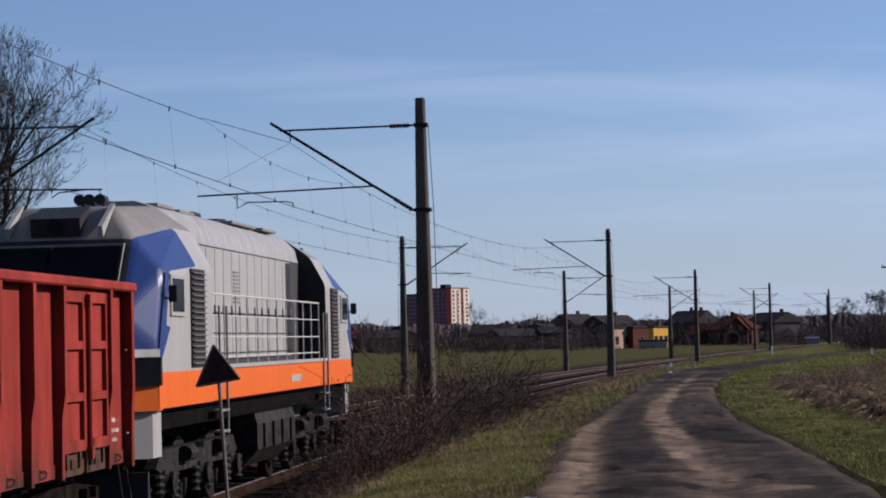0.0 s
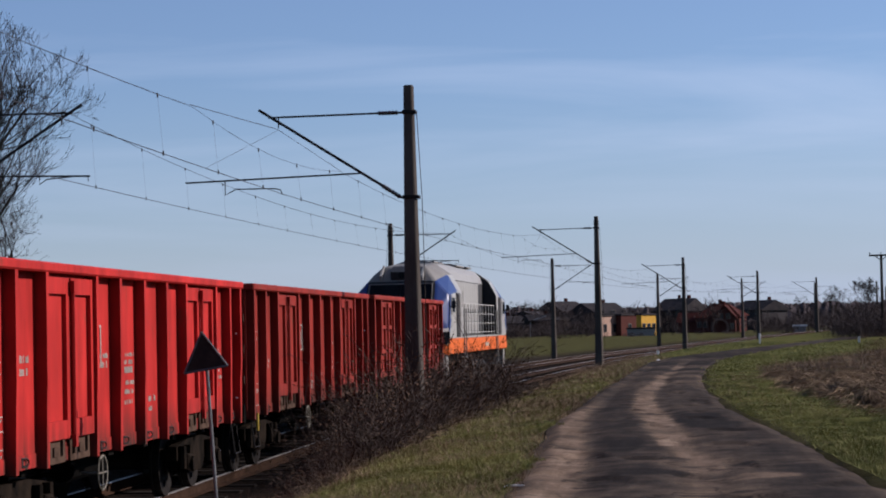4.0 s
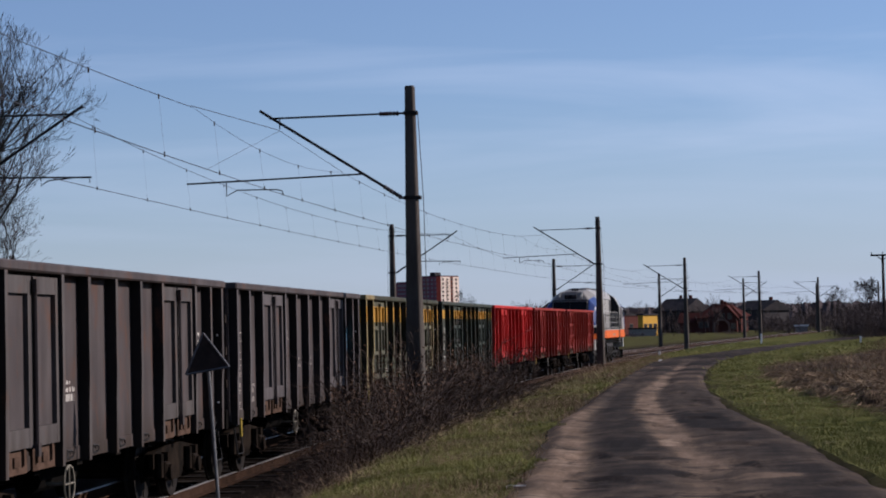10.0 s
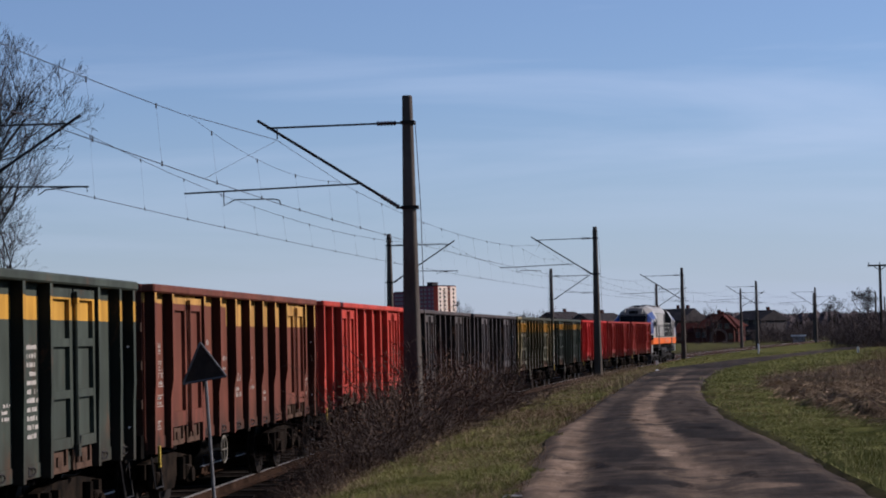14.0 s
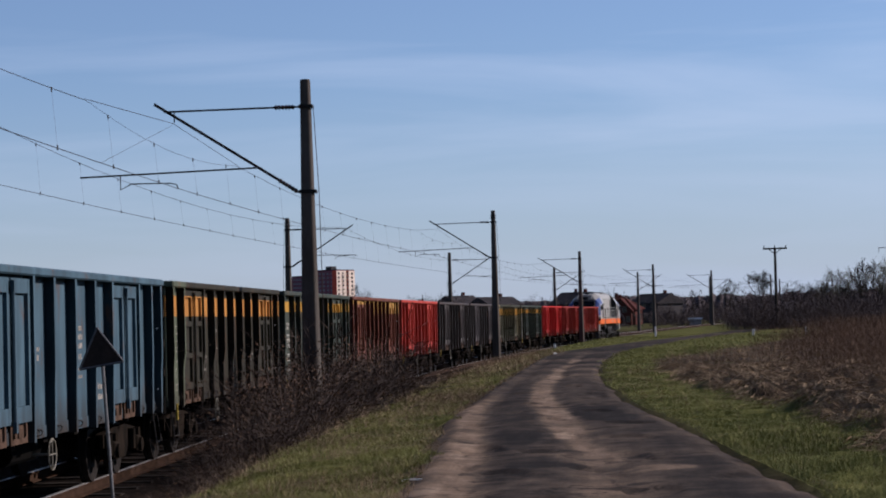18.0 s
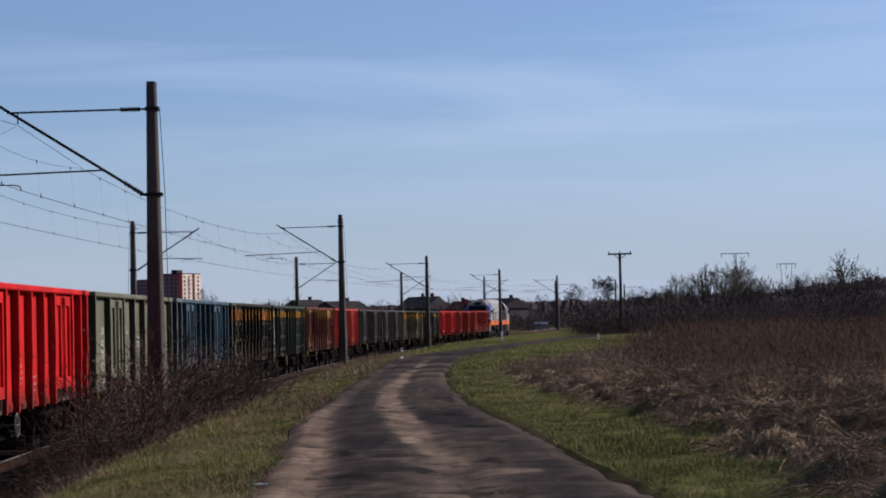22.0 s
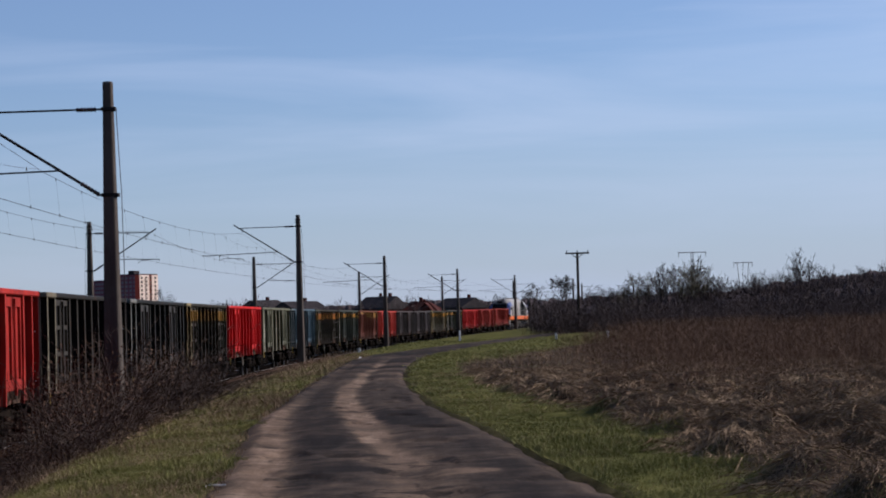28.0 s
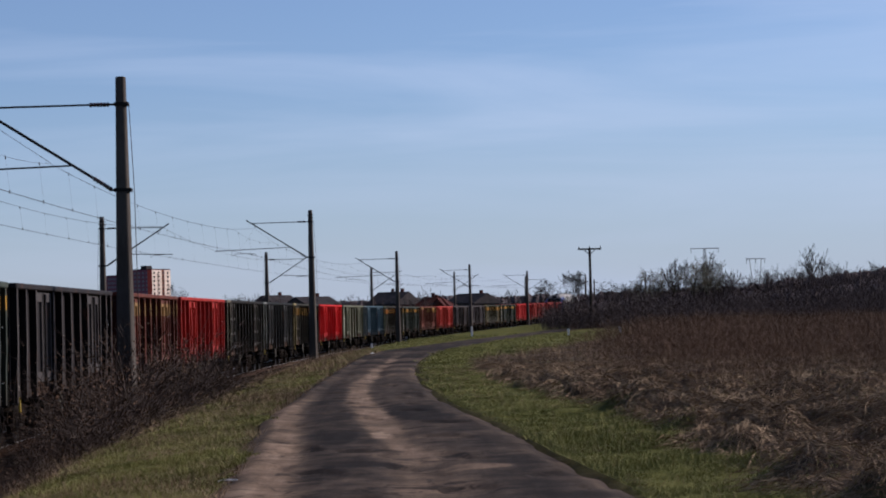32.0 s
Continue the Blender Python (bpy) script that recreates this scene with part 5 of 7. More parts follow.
# ---- overhead line ----
LIFT = ((0, 0, 0.27, -0.1, 0.12, 0.1, 0, 0), (0, 0, 0, 0, 0, 0.2, 0, 0))
MAST_S = (-36.0, 23.2, 84.0, 141.6, 204.2, 257.8, 312.0, 366.0)
FAR_S = (-38.0, 21.0, 79.7, 138.2, 197.9, 256.9, 312.0, 366.0)


def mast_body():
    m = Mesh()
    lo, hi = (0.2, 0.17), (0.09, 0.085)
    z0, z1 = -1.2, 7.42
    c = 0.02
    rings = []
    for (hx, hy), z in ((lo, z0), (hi, z1 - 0.02), ((0.08, 0.075), z1)):
        rings.append([(-hx + c, -hy, z), (hx - c, -hy, z), (hx, -hy + c, z), (hx, hy - c, z), (hx - c, hy, z), (-hx + c, hy, z), (-hx, hy - c, z), (-hx, -hy + c, z)])
    n = 8
    ca, sa = math.cos(radians(12)), math.sin(radians(12))  # poles turned so that their sunlit side shows from the camera
    m.v = [(x * ca + y * sa, y * ca - x * sa, z) for r in rings for x, y, z in r]
    for i in range(2):
        for k in range(n):
            m.f.append((i * n + k, i * n + (k + 1) % n, (i + 1) * n + (k + 1) % n, (i + 1) * n + k))
            m.mi.append(0)
    m.f += [tuple(range(n))[::-1], tuple(range(2 * n, 3 * n))]
    m.mi += [0, 0]
    return m.make("pole", M["concrete"])


def insulator(a, b):
    """Ribbed porcelain between two points."""
    a, b = Vector(a), Vector(b)
    pts, rs = [], []
    for k in range(13):
        pts.append(a.lerp(b, k / 12))
        rs.append(0.055 if k % 2 else 0.03)
    return Mesh().tube(pts, rs, 8).make("insulator", M["porcelain"])


def build_mast_meshes():
    """The mast stands at the origin; the track's middle is at x = -2.8."""
    w = {"pole": mast_body()}
    for n, z, h in (("clamp_top", 6.85, 0.105), ("clamp_low", 5.07, 0.14)):
        w[n] = Mesh().box(-h - 0.03, h + 0.05, -0.13, 0.13, z - 0.035, z + 0.035).box(-h - 0.14, -h, -0.02, 0.02, z - 0.02, z + 0.02).make("clamp", M["steel"])
    w["tie_rod"] = Mesh().tube([(-0.66, 0, 6.85), (-3.0, 0, 6.83)], 0.022, 6).make("tie_rod", M["steel"])
    w["tie_insulator"] = insulator((-0.24, 0, 6.85), (-0.66, 0, 6.85))
    w["strut"] = Mesh().tube([(-0.6, 0, 5.33), (-3.2, 0, 7.0)], 0.03, 8).tube([(-2.78, 0, 6.82), (-2.78, 0, 6.6)], 0.014, 5).make("strut", M["steel"])
    w["strut_insulator"] = insulator((-0.22, 0, 5.08), (-0.6, 0, 5.33))
    w["registration_arm"] = Mesh().tube([(-1.0, 0, 5.6), (-4.8, 0, 5.5)], 0.02, 6).make("registration_arm", M["steel"])
    w["steady_arm"] = Mesh().tube([(-3.95, 0, 5.52), (-3.95, 0, 5.22), (-3.72, 0, 5.34), (-2.88, 0, 5.33), (-2.76, 0, 5.3), (-2.73, 0, 5.2)], 0.014, 6).make("steady_arm", M["steel"])
    w["registration_arm_far"] = Mesh().tube([(-1.0, 0, 5.6), (-3.35, 0, 5.54)], 0.02, 6).make("registration_arm", M["steel"])
    w["steady_arm_far"] = Mesh().tube([(-2.3, 0, 5.55), (-2.3, 0, 5.4), (-2.45, 0, 5.5), (-3.1, 0, 5.55), (-3.3, 0, 5.53), (-3.32, 0, 5.44)], 0.014, 6).make("steady_arm", M["steel"])
    w["earth_wire"] = Mesh().tube([(0.16, -0.02, 6.84), (0.24, -0.02, 5.06), (0.3, -0.02, 0.0)], 0.008, 4).make("earth_wire", M["wire"])
    w["band"] = Mesh().box(-0.14, 0.14, -0.12, 0.12, 7.02, 7.06).box(-0.14, 0.14, -0.12, 0.12, 7.16, 7.2).make("band", M["steel"])
    return w


def build_masts():
    w = build_mast_meshes()
    for k, (ss, d, label) in enumerate(((MAST_S, 2.8, "near"), (FAR_S, -6.8, "far"))):
        for i, s in enumerate(ss):
            m = line_pose(s, d, LIFT[k][i]) @ (pose(0, 0, 0) if k == 0 else pose(0, 0, 0, 0, 0, 180))
            t = thing("catenary_mast", "weathered concrete overhead-line mast with a steel cantilever beside the %s track" % label, "mast", m, "overhead line masts")
            part("pole", w["pole"], t, "tapered concrete pole")
            for n in ("clamp_top", "clamp_low"):
                part("clamp", w[n], t)
            part("tie_rod", w["tie_rod"], t)
            part("strut", w["strut"], t)
            part("registration_arm", w["registration_arm_far" if k else "registration_arm"], t)
            part("steady_arm", w["steady_arm_far" if k else "steady_arm"], t)
            part("insulator", w["tie_insulator"], t, "brown ribbed insulator")
            part("insulator", w["strut_insulator"], t, "brown ribbed insulator")
            part("earth_wire", w["earth_wire"], t)
            if i % 2 == 0 or k:
                part("band", w["band"], t)


STITCH = 8.2  # metres each side of a mast over which the near line hangs from a stitch wire


def build_wires():
    for near, ss, d in ((True, MAST_S, 0.0), (False, FAR_S, -4.0)):
        for k, (a, b) in enumerate(zip(ss[:-1], ss[1:])):
            lift_a, lift_b = LIFT[0 if near else 1][k], LIFT[0 if near else 1][k + 1]
            n = 30
            t = thing("overhead_line", "copper contact wire hung from a sagging messenger wire", "overhead wire", group="overhead wires")

            def rise(s):
                return lift_a + (lift_b - lift_a) * (s - a) / (b - a)

            def messenger(s):
                q, half = min(s - a, b - s), (b - a) / 2
                if not near:
                    return 6.19 + 0.7 * (1 - q / half) ** 2
                if q < STITCH:
                    return 5.97 + 0.28 * (q / STITCH) ** 2
                return 5.96 + 0.27 * ((half - q) / (half - STITCH)) ** 2

            def contact(s):
                return on_line(s, d + 0.08, (5.21 if near else 5.46) + rise(s))[0]

            stops = [a + (b - a) * i / n for i in range(n + 1)]
            bare = STITCH if near else 0.0
            for lo, hi, r in ((a, a + bare, 0.004), (a + bare, b - bare, 0.0065), (b - bare, b, 0.004)):
                if hi > lo:
                    run = [lo + (hi - lo) * i / 20 for i in range(21)]
                    part("messenger_wire", Mesh().tube([on_line(s, d, messenger(s) + rise(s))[0] for s in run], r, 4).make("messenger_wire", M["wire"]), t)
            part("contact_wire", Mesh().tube([contact(s) for s in stops], 0.0072, 4).make("contact_wire", M["wire"]), t)
            if near and a < 260:
                for m, o, up in ((a, 1, lift_a), (b, -1, lift_b)):
                    part("stitch_wire", Mesh().tube([on_line(m, d, 6.58 + up)[0], on_line(m + o * STITCH, d, 6.25 + rise(m + o * STITCH))[0]], 0.0065, 4).make("stitch_wire", M["wire"]), t)
                if 0 < b < 90:
                    part("anchor_wire", Mesh().tube([on_line(b, d, 6.56 + lift_b)[0], contact(b - 7.4)], 0.0035, 4).make("anchor_wire", M["wire"]), t)
            if a < 210:
                count = 14
                for i in range(count):
                    s = a + (b - a) * (i + 0.5) / count
                    p, c = on_line(s, d, messenger(s) + rise(s))[0], contact(s)
                    part("dropper", Mesh().tube([p, c], 0.0017, 3).tube([c + Vector((0, 0, -0.03)), c + Vector((0, 0, 0.05))], 0.013, 4).tube([p + Vector((0, 0, -0.06)), p + Vector((0, 0, 0.02))], 0.013, 4).make("dropper", M["wire"]), t)


build_masts()
build_wires()


def build_sign():
    """Triangular trackside warning board seen from behind, on a leaning tube."""
    x, y = -5.66, 23.5
    z0 = float(ground_z(np.array([x]), np.array([y]))[0])
    t = thing("trackside_sign", "triangular trackside warning board on a thin leaning post", "sign", pose(x, y, z0 - 0.1, 0, -3.2, 14))
    h = 1.92 - z0 + 0.1
    part("post", Mesh().tube([(0, 0, -0.3), (0, 0, h + 0.3)], 0.02, 8).make("post", M["post_grey"]), t, "thin zinc tube post")
    tri = ((-0.26, 0.0), (0.24, 0.05), (-0.03, 0.46))
    b = part("board", Mesh().prism([(p[0], p[1] + h - 0.04) for p in tri], 1, -0.045, -0.03).make("board", M["sign_back"]), t, "dark triangular board")
    rim = Mesh()
    for i in range(3):
        p, q = tri[i], tri[(i + 1) % 3]
        rim.tube([(p[0], -0.048, p[1] + h - 0.04), (q[0], -0.048, q[1] + h - 0.04)], 0.014, 6)
    part("rim", rim.make("rim", M["sign_rim"]), b, "pale folded rim")
    part("bracket", Mesh().box(-0.05, 0.05, -0.035, 0.03, h + 0.08, h + 0.12).make("bracket", M["steel"]), t)


build_sign()


# ---- plants ----
def ribbon_mesh(name, tris, mat):
    """Many loose triangles as one mesh; tris is an array (n, 3, 3)."""
    n = len(tris)
    me = bpy.data.meshes.new(name)
    me.vertices.add(3 * n)
    me.vertices.foreach_set("co", tris.reshape(-1).astype(np.float32))
    me.loops.add(3 * n)
    me.loops.foreach_set("vertex_index", np.arange(3 * n, dtype=np.int32))
    me.polygons.add(n)
    me.polygons.foreach_set("loop_start", np.arange(0, 3 * n, 3, dtype=np.int32))
    me.polygons.foreach_set("loop_total", np.full(n, 3, dtype=np.int32))
    me.update(calc_edges=True)
    me.materials.append(mat)
    return me


def blade_tris(rng, x, y, z, h, w, lean, bent=True):
    """One blade at each place, straight or bent over."""
    n = len(x)
    a, b = rng.uniform(0, 2 * math.pi, n), rng.uniform(0, 2 * math.pi, n)
    base = np.stack([x, y, z], 1)
    side = np.stack([np.cos(a), np.sin(a), np.zeros(n)], 1) * (w / 2)[:, None]
    out = np.stack([np.cos(b), np.sin(b), np.zeros(n)], 1) * (h * lean)[:, None]
    up = np.zeros((n, 3))
    up[:, 2] = h
    tip = base + up * (1 - 0.4 * lean)[:, None] + out
    if not bent:
        return np.stack([base - side, base + side, tip], 1)
    mid = base + 0.55 * up + 0.35 * out
    t1 = np.stack([base - side, base + side, mid + 0.1 * side], 1)
    t2 = np.stack([mid - 0.5 * side, mid + 0.7 * side, tip], 1)
    return np.stack([t1, t2], 1).reshape(-1, 3, 3)


def scatter(rng, n, box, keep):
    x, y = rng.uniform(box[0], box[1], n), rng.uniform(box[2], box[3], n)
    k = rng.uniform(0, 1, n) < keep(x, y)
    return x[k], y[k]


def in_view(x, y):
    """The wedge of land that the camera sees; grass and stalks are scattered only here."""
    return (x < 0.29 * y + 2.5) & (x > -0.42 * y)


def surf(x, y):
    return ground_z(x, y) + lumps(x, y)


def build_grass():
    rng = np.random.default_rng(5)
    # green verges, in tufts
    def verge(x, y):
        d, s = side_of_line(x, y)
        r = np.abs(x - road_mid(y)) - road_half(y)
        ragged = r + 0.5 * (vnoise(0 * x + np.sign(x - road_mid(y)), y, 0.7, 21.0) - 0.62) + 0.25 * (vnoise(x, y, 2.5, 22.0) - 0.5)
        left = (x < road_mid(y)) & (ragged > 0) & (d > 3.5)
        right = (x > road_mid(y)) & (ragged > 0)
        dens = np.where(left, 0.25 + 0.75 * np.clip((d - 3.5) / 0.7, 0, 1), 0.0) + np.where(right, 1 - 0.93 * field_cover(x, y), 0.0)
        tuft = 0.3 + 0.7 * np.clip(2.2 * vnoise(x, y, 2.6, 5.0) - 0.45, 0, 1)
        return dens * tuft * in_view(x, y) * np.clip(0.3 + ragged / 0.35, 0.05, 1)
    out = []
    for n, box, h, w in ((430000, (-5.5, 5.6, 15, 26), (0.03, 0.085), 0.008), (380000, (-7, 8, 26, 42), (0.03, 0.085), 0.011), (200000, (-7, 10, 42, 66), (0.035, 0.09), 0.017), (130000, (-7, 22, 66, 104), (0.04, 0.1), 0.026), (80000, (-4, 48, 104, 170), (0.05, 0.12), 0.045)):
        x, y = scatter(rng, n, box, verge)
        r = np.abs(x - road_mid(y)) - road_half(y)
        z = surf(x, y) - 0.01 + 0.085 * np.clip((0.12 - r) / 0.2, 0, 1)
        hh = rng.uniform(*h, len(x)) * (0.45 + 1.1 * vnoise(x, y, 2.6, 5.0)) * (0.6 + 0.8 * vnoise(x, y, 0.6, 6.0))
        out.append(blade_tris(rng, x, y, z, hh, rng.uniform(0.6, 1.4, len(x)) * w, rng.uniform(0.1, 1.2, len(x)), False))
    tagged(new("grass", ribbon_mesh("grass", np.concatenate(out), M["grass"])), "short green spring grass on the road verges", "grass", kind="stuff")

    # dry grass standing thinly in the field, at the verge's foot and on the bank
    def straw(x, y):
        d, s = side_of_line(x, y)
        f = field_cover(x, y)
        bank = (d > 1.7) & (d < 4.0)
        vg = (d > 3.5) & (x < road_mid(y) - road_half(y) + 0.1)
        rv = (1 - f) * (x > road_mid(y) + road_half(y) + 0.1) * (y < 66)
        return (0.3 * rv * np.clip(vnoise(x, y, 1.4, 13.0) * 2.6 - 1.2, 0, 1) + f * (0.05 + 0.6 * np.clip(vnoise(x, y, 1.1, 7.0) * 2.6 - 0.9, 0, 1)) + 0.55 * bank * vnoise(x, y, 0.8, 4.0) + vg * np.clip(vnoise(x, y, 0.9, 3.0) * 2.6 - 0.8 + 0.5 * np.clip((30 - y) / 10, 0, 1), 0, 1)) * in_view(x, y)
    out = []
    for n, box, h, w in ((90000, (-8, 11, 15, 34), (0.08, 0.4), 0.006), (100000, (-8, 18, 34, 62), (0.1, 0.5), 0.011), (70000, (-8, 28, 62, 105), (0.2, 0.55), 0.02)):
        x, y = scatter(rng, n, box, straw)
        z = surf(x, y) - 0.02
        out.append(blade_tris(rng, x, y, z, rng.uniform(*h, len(x)) * (0.4 + 0.9 * vnoise(x, y, 1.7, 5.0)), rng.uniform(0.7, 1.4, len(x)) * w, rng.uniform(0.3, 1.9, len(x))))
    # combed mats of fallen grass lying over the hummocks
    def mat(x, y):
        return field_cover(x, y) * in_view(x, y) * np.clip(3.0 * vnoise(x, y, 1.35, 2.0) - 1.0, 0.22, 1) * (0.35 + 0.65 * vnoise(x, y, 0.4, 9.0))
    for n, box, ln, w in ((190000, (2.3, 12, 14, 34), (0.15, 0.5), 0.008), (150000, (0.5, 19, 34, 64), (0.2, 0.6), 0.013)):
        x, y = scatter(rng, n, box, mat)
        m = len(x)
        a = 9.0 * vnoise(x, y, 0.9, 11.0) + rng.normal(0, 0.55, m)
        l = rng.uniform(*ln, m)
        c, sn = np.cos(a), np.sin(a)
        x1, y1, x2, y2 = x + 0.5 * l * c, y + 0.5 * l * sn, x + l * c, y + l * sn
        lift = rng.uniform(0.0, 0.07, m)
        p0 = np.stack([x, y, surf(x, y) + lift], 1)
        p1 = np.stack([x1, y1, surf(x1, y1) + lift + 0.16 * l * rng.uniform(0, 1, m)], 1)
        p2 = np.stack([x2, y2, surf(x2, y2) + 0.02], 1)
        sd = np.stack([-sn * 0.6, c * 0.6, rng.normal(0, 0.7, m)], 1) * (w * rng.uniform(0.4, 0.8, m))[:, None]
        out.append(np.stack([np.stack([p0 - sd, p0 + sd, p1 + 0.2 * sd], 1), np.stack([p1 - sd, p1 + sd, p2], 1)], 1).reshape(-1, 3, 3))
    tagged(new("dry_grass", ribbon_mesh("dry_grass", np.concatenate(out), M["straw"])), "bleached flattened dry grass of last year", "dry grass", kind="stuff")

    # standing dead stalks, thin in front, thick deep in the field
    def weeds(x, y):
        f = field_cover(x, y)
        deep = np.clip((y - 24 - 0.3 * x) / 42, 0, 1) * np.clip((x - 0.05 * y - 1.0) / (0.6 + 0.05 * y), 0, 1)
        return f * deep ** 1.4 * (0.25 + 0.75 * vnoise(x, y, 0.35, 6.0)) * in_view(x, y)
    out = []
    for n, box, h, w in ((60000, (2, 18, 22, 60), (0.35, 1.15), 0.007), (58000, (1, 30, 60, 105), (0.5, 1.3), 0.012), (52000, (5, 46, 105, 175), (0.6, 1.5), 0.024)):
        x, y = scatter(rng, n, box, weeds)
        z = surf(x, y) - 0.02
        hh = rng.uniform(*h, len(x)) * (0.5 + 0.75 * vnoise(x, y, 0.5, 7.0))
        out.append(blade_tris(rng, x, y, z, hh, rng.uniform(0.7, 1.3, len(x)) * w, rng.uniform(0.03, 0.6, len(x))))
        for q in (0.4, 0.55, 0.68, 0.8):  # side shoots
            k = rng.uniform(0, 1, len(x)) < 0.8
            m = int(k.sum())
            out.append(blade_tris(rng, x[k] + rng.uniform(-0.05, 0.05, m), y[k], z[k] + q * hh[k] * 0.95, hh[k] * rng.uniform(0.12, 0.32, m), 0.9 * w * np.ones(m), rng.uniform(0.3, 1.2, m), False))
    tagged(new("dead_weeds", ribbon_mesh("dead_weeds", np.concatenate(out), M["weeds"])), "tall standing brown dead stalks in the field", "dead weeds", kind="stuff")


def stem_tris(p0, p1, r0, r1):
    """Thin three-sided stems for arrays of segments."""
    d = p1 - p0
    d = d / np.maximum(np.linalg.norm(d, axis=1, keepdims=True), 1e-6)
    ref = np.where(np.abs(d[:, 2:3]) < 0.8, np.array([[0.0, 0.0, 1.0]]), np.array([[1.0, 0.0, 0.0]]))
    a = np.cross(d, ref)
    a /= np.maximum(np.linalg.norm(a, axis=1, keepdims=True), 1e-6)
    b = np.cross(d, a)
    out = []
    ring0 = [p0 + r0[:, None] * (math.cos(t) * a + math.sin(t) * b) for t in (0, 2.094, 4.189)]
    ring1 = [p1 + r1[:, None] * (math.cos(t) * a + math.sin(t) * b) for t in (0, 2.094, 4.189)]
    for i in range(3):
        j = (i + 1) % 3
        out.append(np.stack([ring0[i], ring0[j], ring1[j]], 1))
        out.append(np.stack([ring0[i], ring1[j], ring1[i]], 1))
    return np.concatenate(out)


def grow(rng, start, way, length, r, levels, forks, spread, up=0.15, segs=4, wander=0.18, taper=0.55):
    """Segments (p0, p1, r0, r1, level) of a branching plant."""
    out = []

    def limb(p, d, ln, rad, lev):
        q = p.copy()
        nodes = []
        for i in range(segs):
            d = d + rng.normal(0, wander, 3)
            d[2] += up * (0.4 if lev == 0 else 1.0)
            d = d / np.linalg.norm(d)
            e = q + d * ln / segs
            ra, rb = rad * (1 - (1 - taper) * i / segs), rad * (1 - (1 - taper) * (i + 1) / segs)
            out.append((q, e, ra, rb, lev))
            nodes.append((e, d.copy(), rb, (i + 1) / segs))
            q = e
        if lev + 1 < levels:
            for k in range(forks[lev]):
                u = rng.uniform(0.25, 1.0)
                e, dd, rb, f = nodes[min(segs - 1, int(u * segs))]
                side = rng.normal(0, 1, 3)
                side -= side.dot(dd) * dd
                side /= np.linalg.norm(side)
                ang = spread * rng.uniform(0.6, 1.3)
                nd = dd * math.cos(ang) + side * math.sin(ang)
                limb(e, nd, ln * rng.uniform(0.42, 0.72) * (1.15 - 0.35 * f), rb * rng.uniform(0.45, 0.65), lev + 1)
    limb(np.array(start, float), np.array(way, float) / np.linalg.norm(way), length, r, 0)
    return out


def tree(label, seed, height, x, y, z, trunk=0.45, levels=5, forks=(7, 5, 4, 4), spread=0.75, least=0.012, crown="twig", lean=(0, 0), up=0.15, group="", exact=False, wander=0.18):
    rng = np.random.default_rng(seed)
    segs = grow(rng, (0, 0, -0.3), (lean[0], lean[1], 1), height * 0.62, trunk * height / 30, levels, forks, spread, up, wander=wander)
    if exact:  # bring the top of the crown to the wanted height
        k = height / max(q[1][2] for q in segs)
        segs = [(q[0] * k, q[1] * k, q[2], q[3], q[4]) for q in segs]
    t = thing("bare_tree", label, "tree", pose(x, y, z), group)
    wood = Mesh()
    for a, b, ra, rb, lev in segs:
        if lev <= 1:
            wood.tube([tuple(a), tuple(b)], [ra, rb], 6, caps=False)
    part("trunk", wood.make("trunk", M["bark"], smooth=True), t)
    part("crown", ribbon_mesh("crown", np.concatenate([flat_tris(rng, [s for s in segs if s[4] > 2], least * 1.3), stem_tris(*(np.array([s[i] for s in segs if s[4] == 2]) for i in range(4)))]), M[crown]), t, "leafless twigs")
    return t


def flat_tris(rng, segs, least):
    """Twigs as thin flat strips, each turned its own way."""
    p0, p1 = np.array([q[0] for q in segs]), np.array([q[1] for q in segs])
    r0, r1 = np.array([max(q[2], least) for q in segs]), np.array([max(q[3], least * 0.6) for q in segs])
    side = np.cross(p1 - p0, rng.normal(0, 1, p0.shape))
    side /= np.maximum(np.linalg.norm(side, axis=1, keepdims=True), 1e-6)
    a, b, c, d = p0 - side * r0[:, None], p0 + side * r0[:, None], p1 + side * r1[:, None], p1 - side * r1[:, None]
    return np.concatenate([np.stack([a, b, c], 1), np.stack([a, c, d], 1)])


def shrub_tris(seed, stems=24, forks=(4, 3, 2), least=0.0055, wide=0.7, spread=0.7):
    """A unit shrub, one metre high, with fine upward twigs."""
    rng = np.random.default_rng(seed)
    segs = []
    for k in range(stems):
        a, r = rng.uniform(0, 2 * math.pi), rng.uniform(0, wide * 0.5)
        w = (math.cos(a) * rng.uniform(0.05, 0.6), math.sin(a) * rng.uniform(0.05, 0.6), 1.0)
        segs += grow(rng, (r * math.cos(a), r * math.sin(a), -0.03), w, rng.uniform(0.35, 0.8), 0.009, len(forks) + 1, forks, spread, 0.1, 2, 0.18)
    return flat_tris(rng, segs, least)


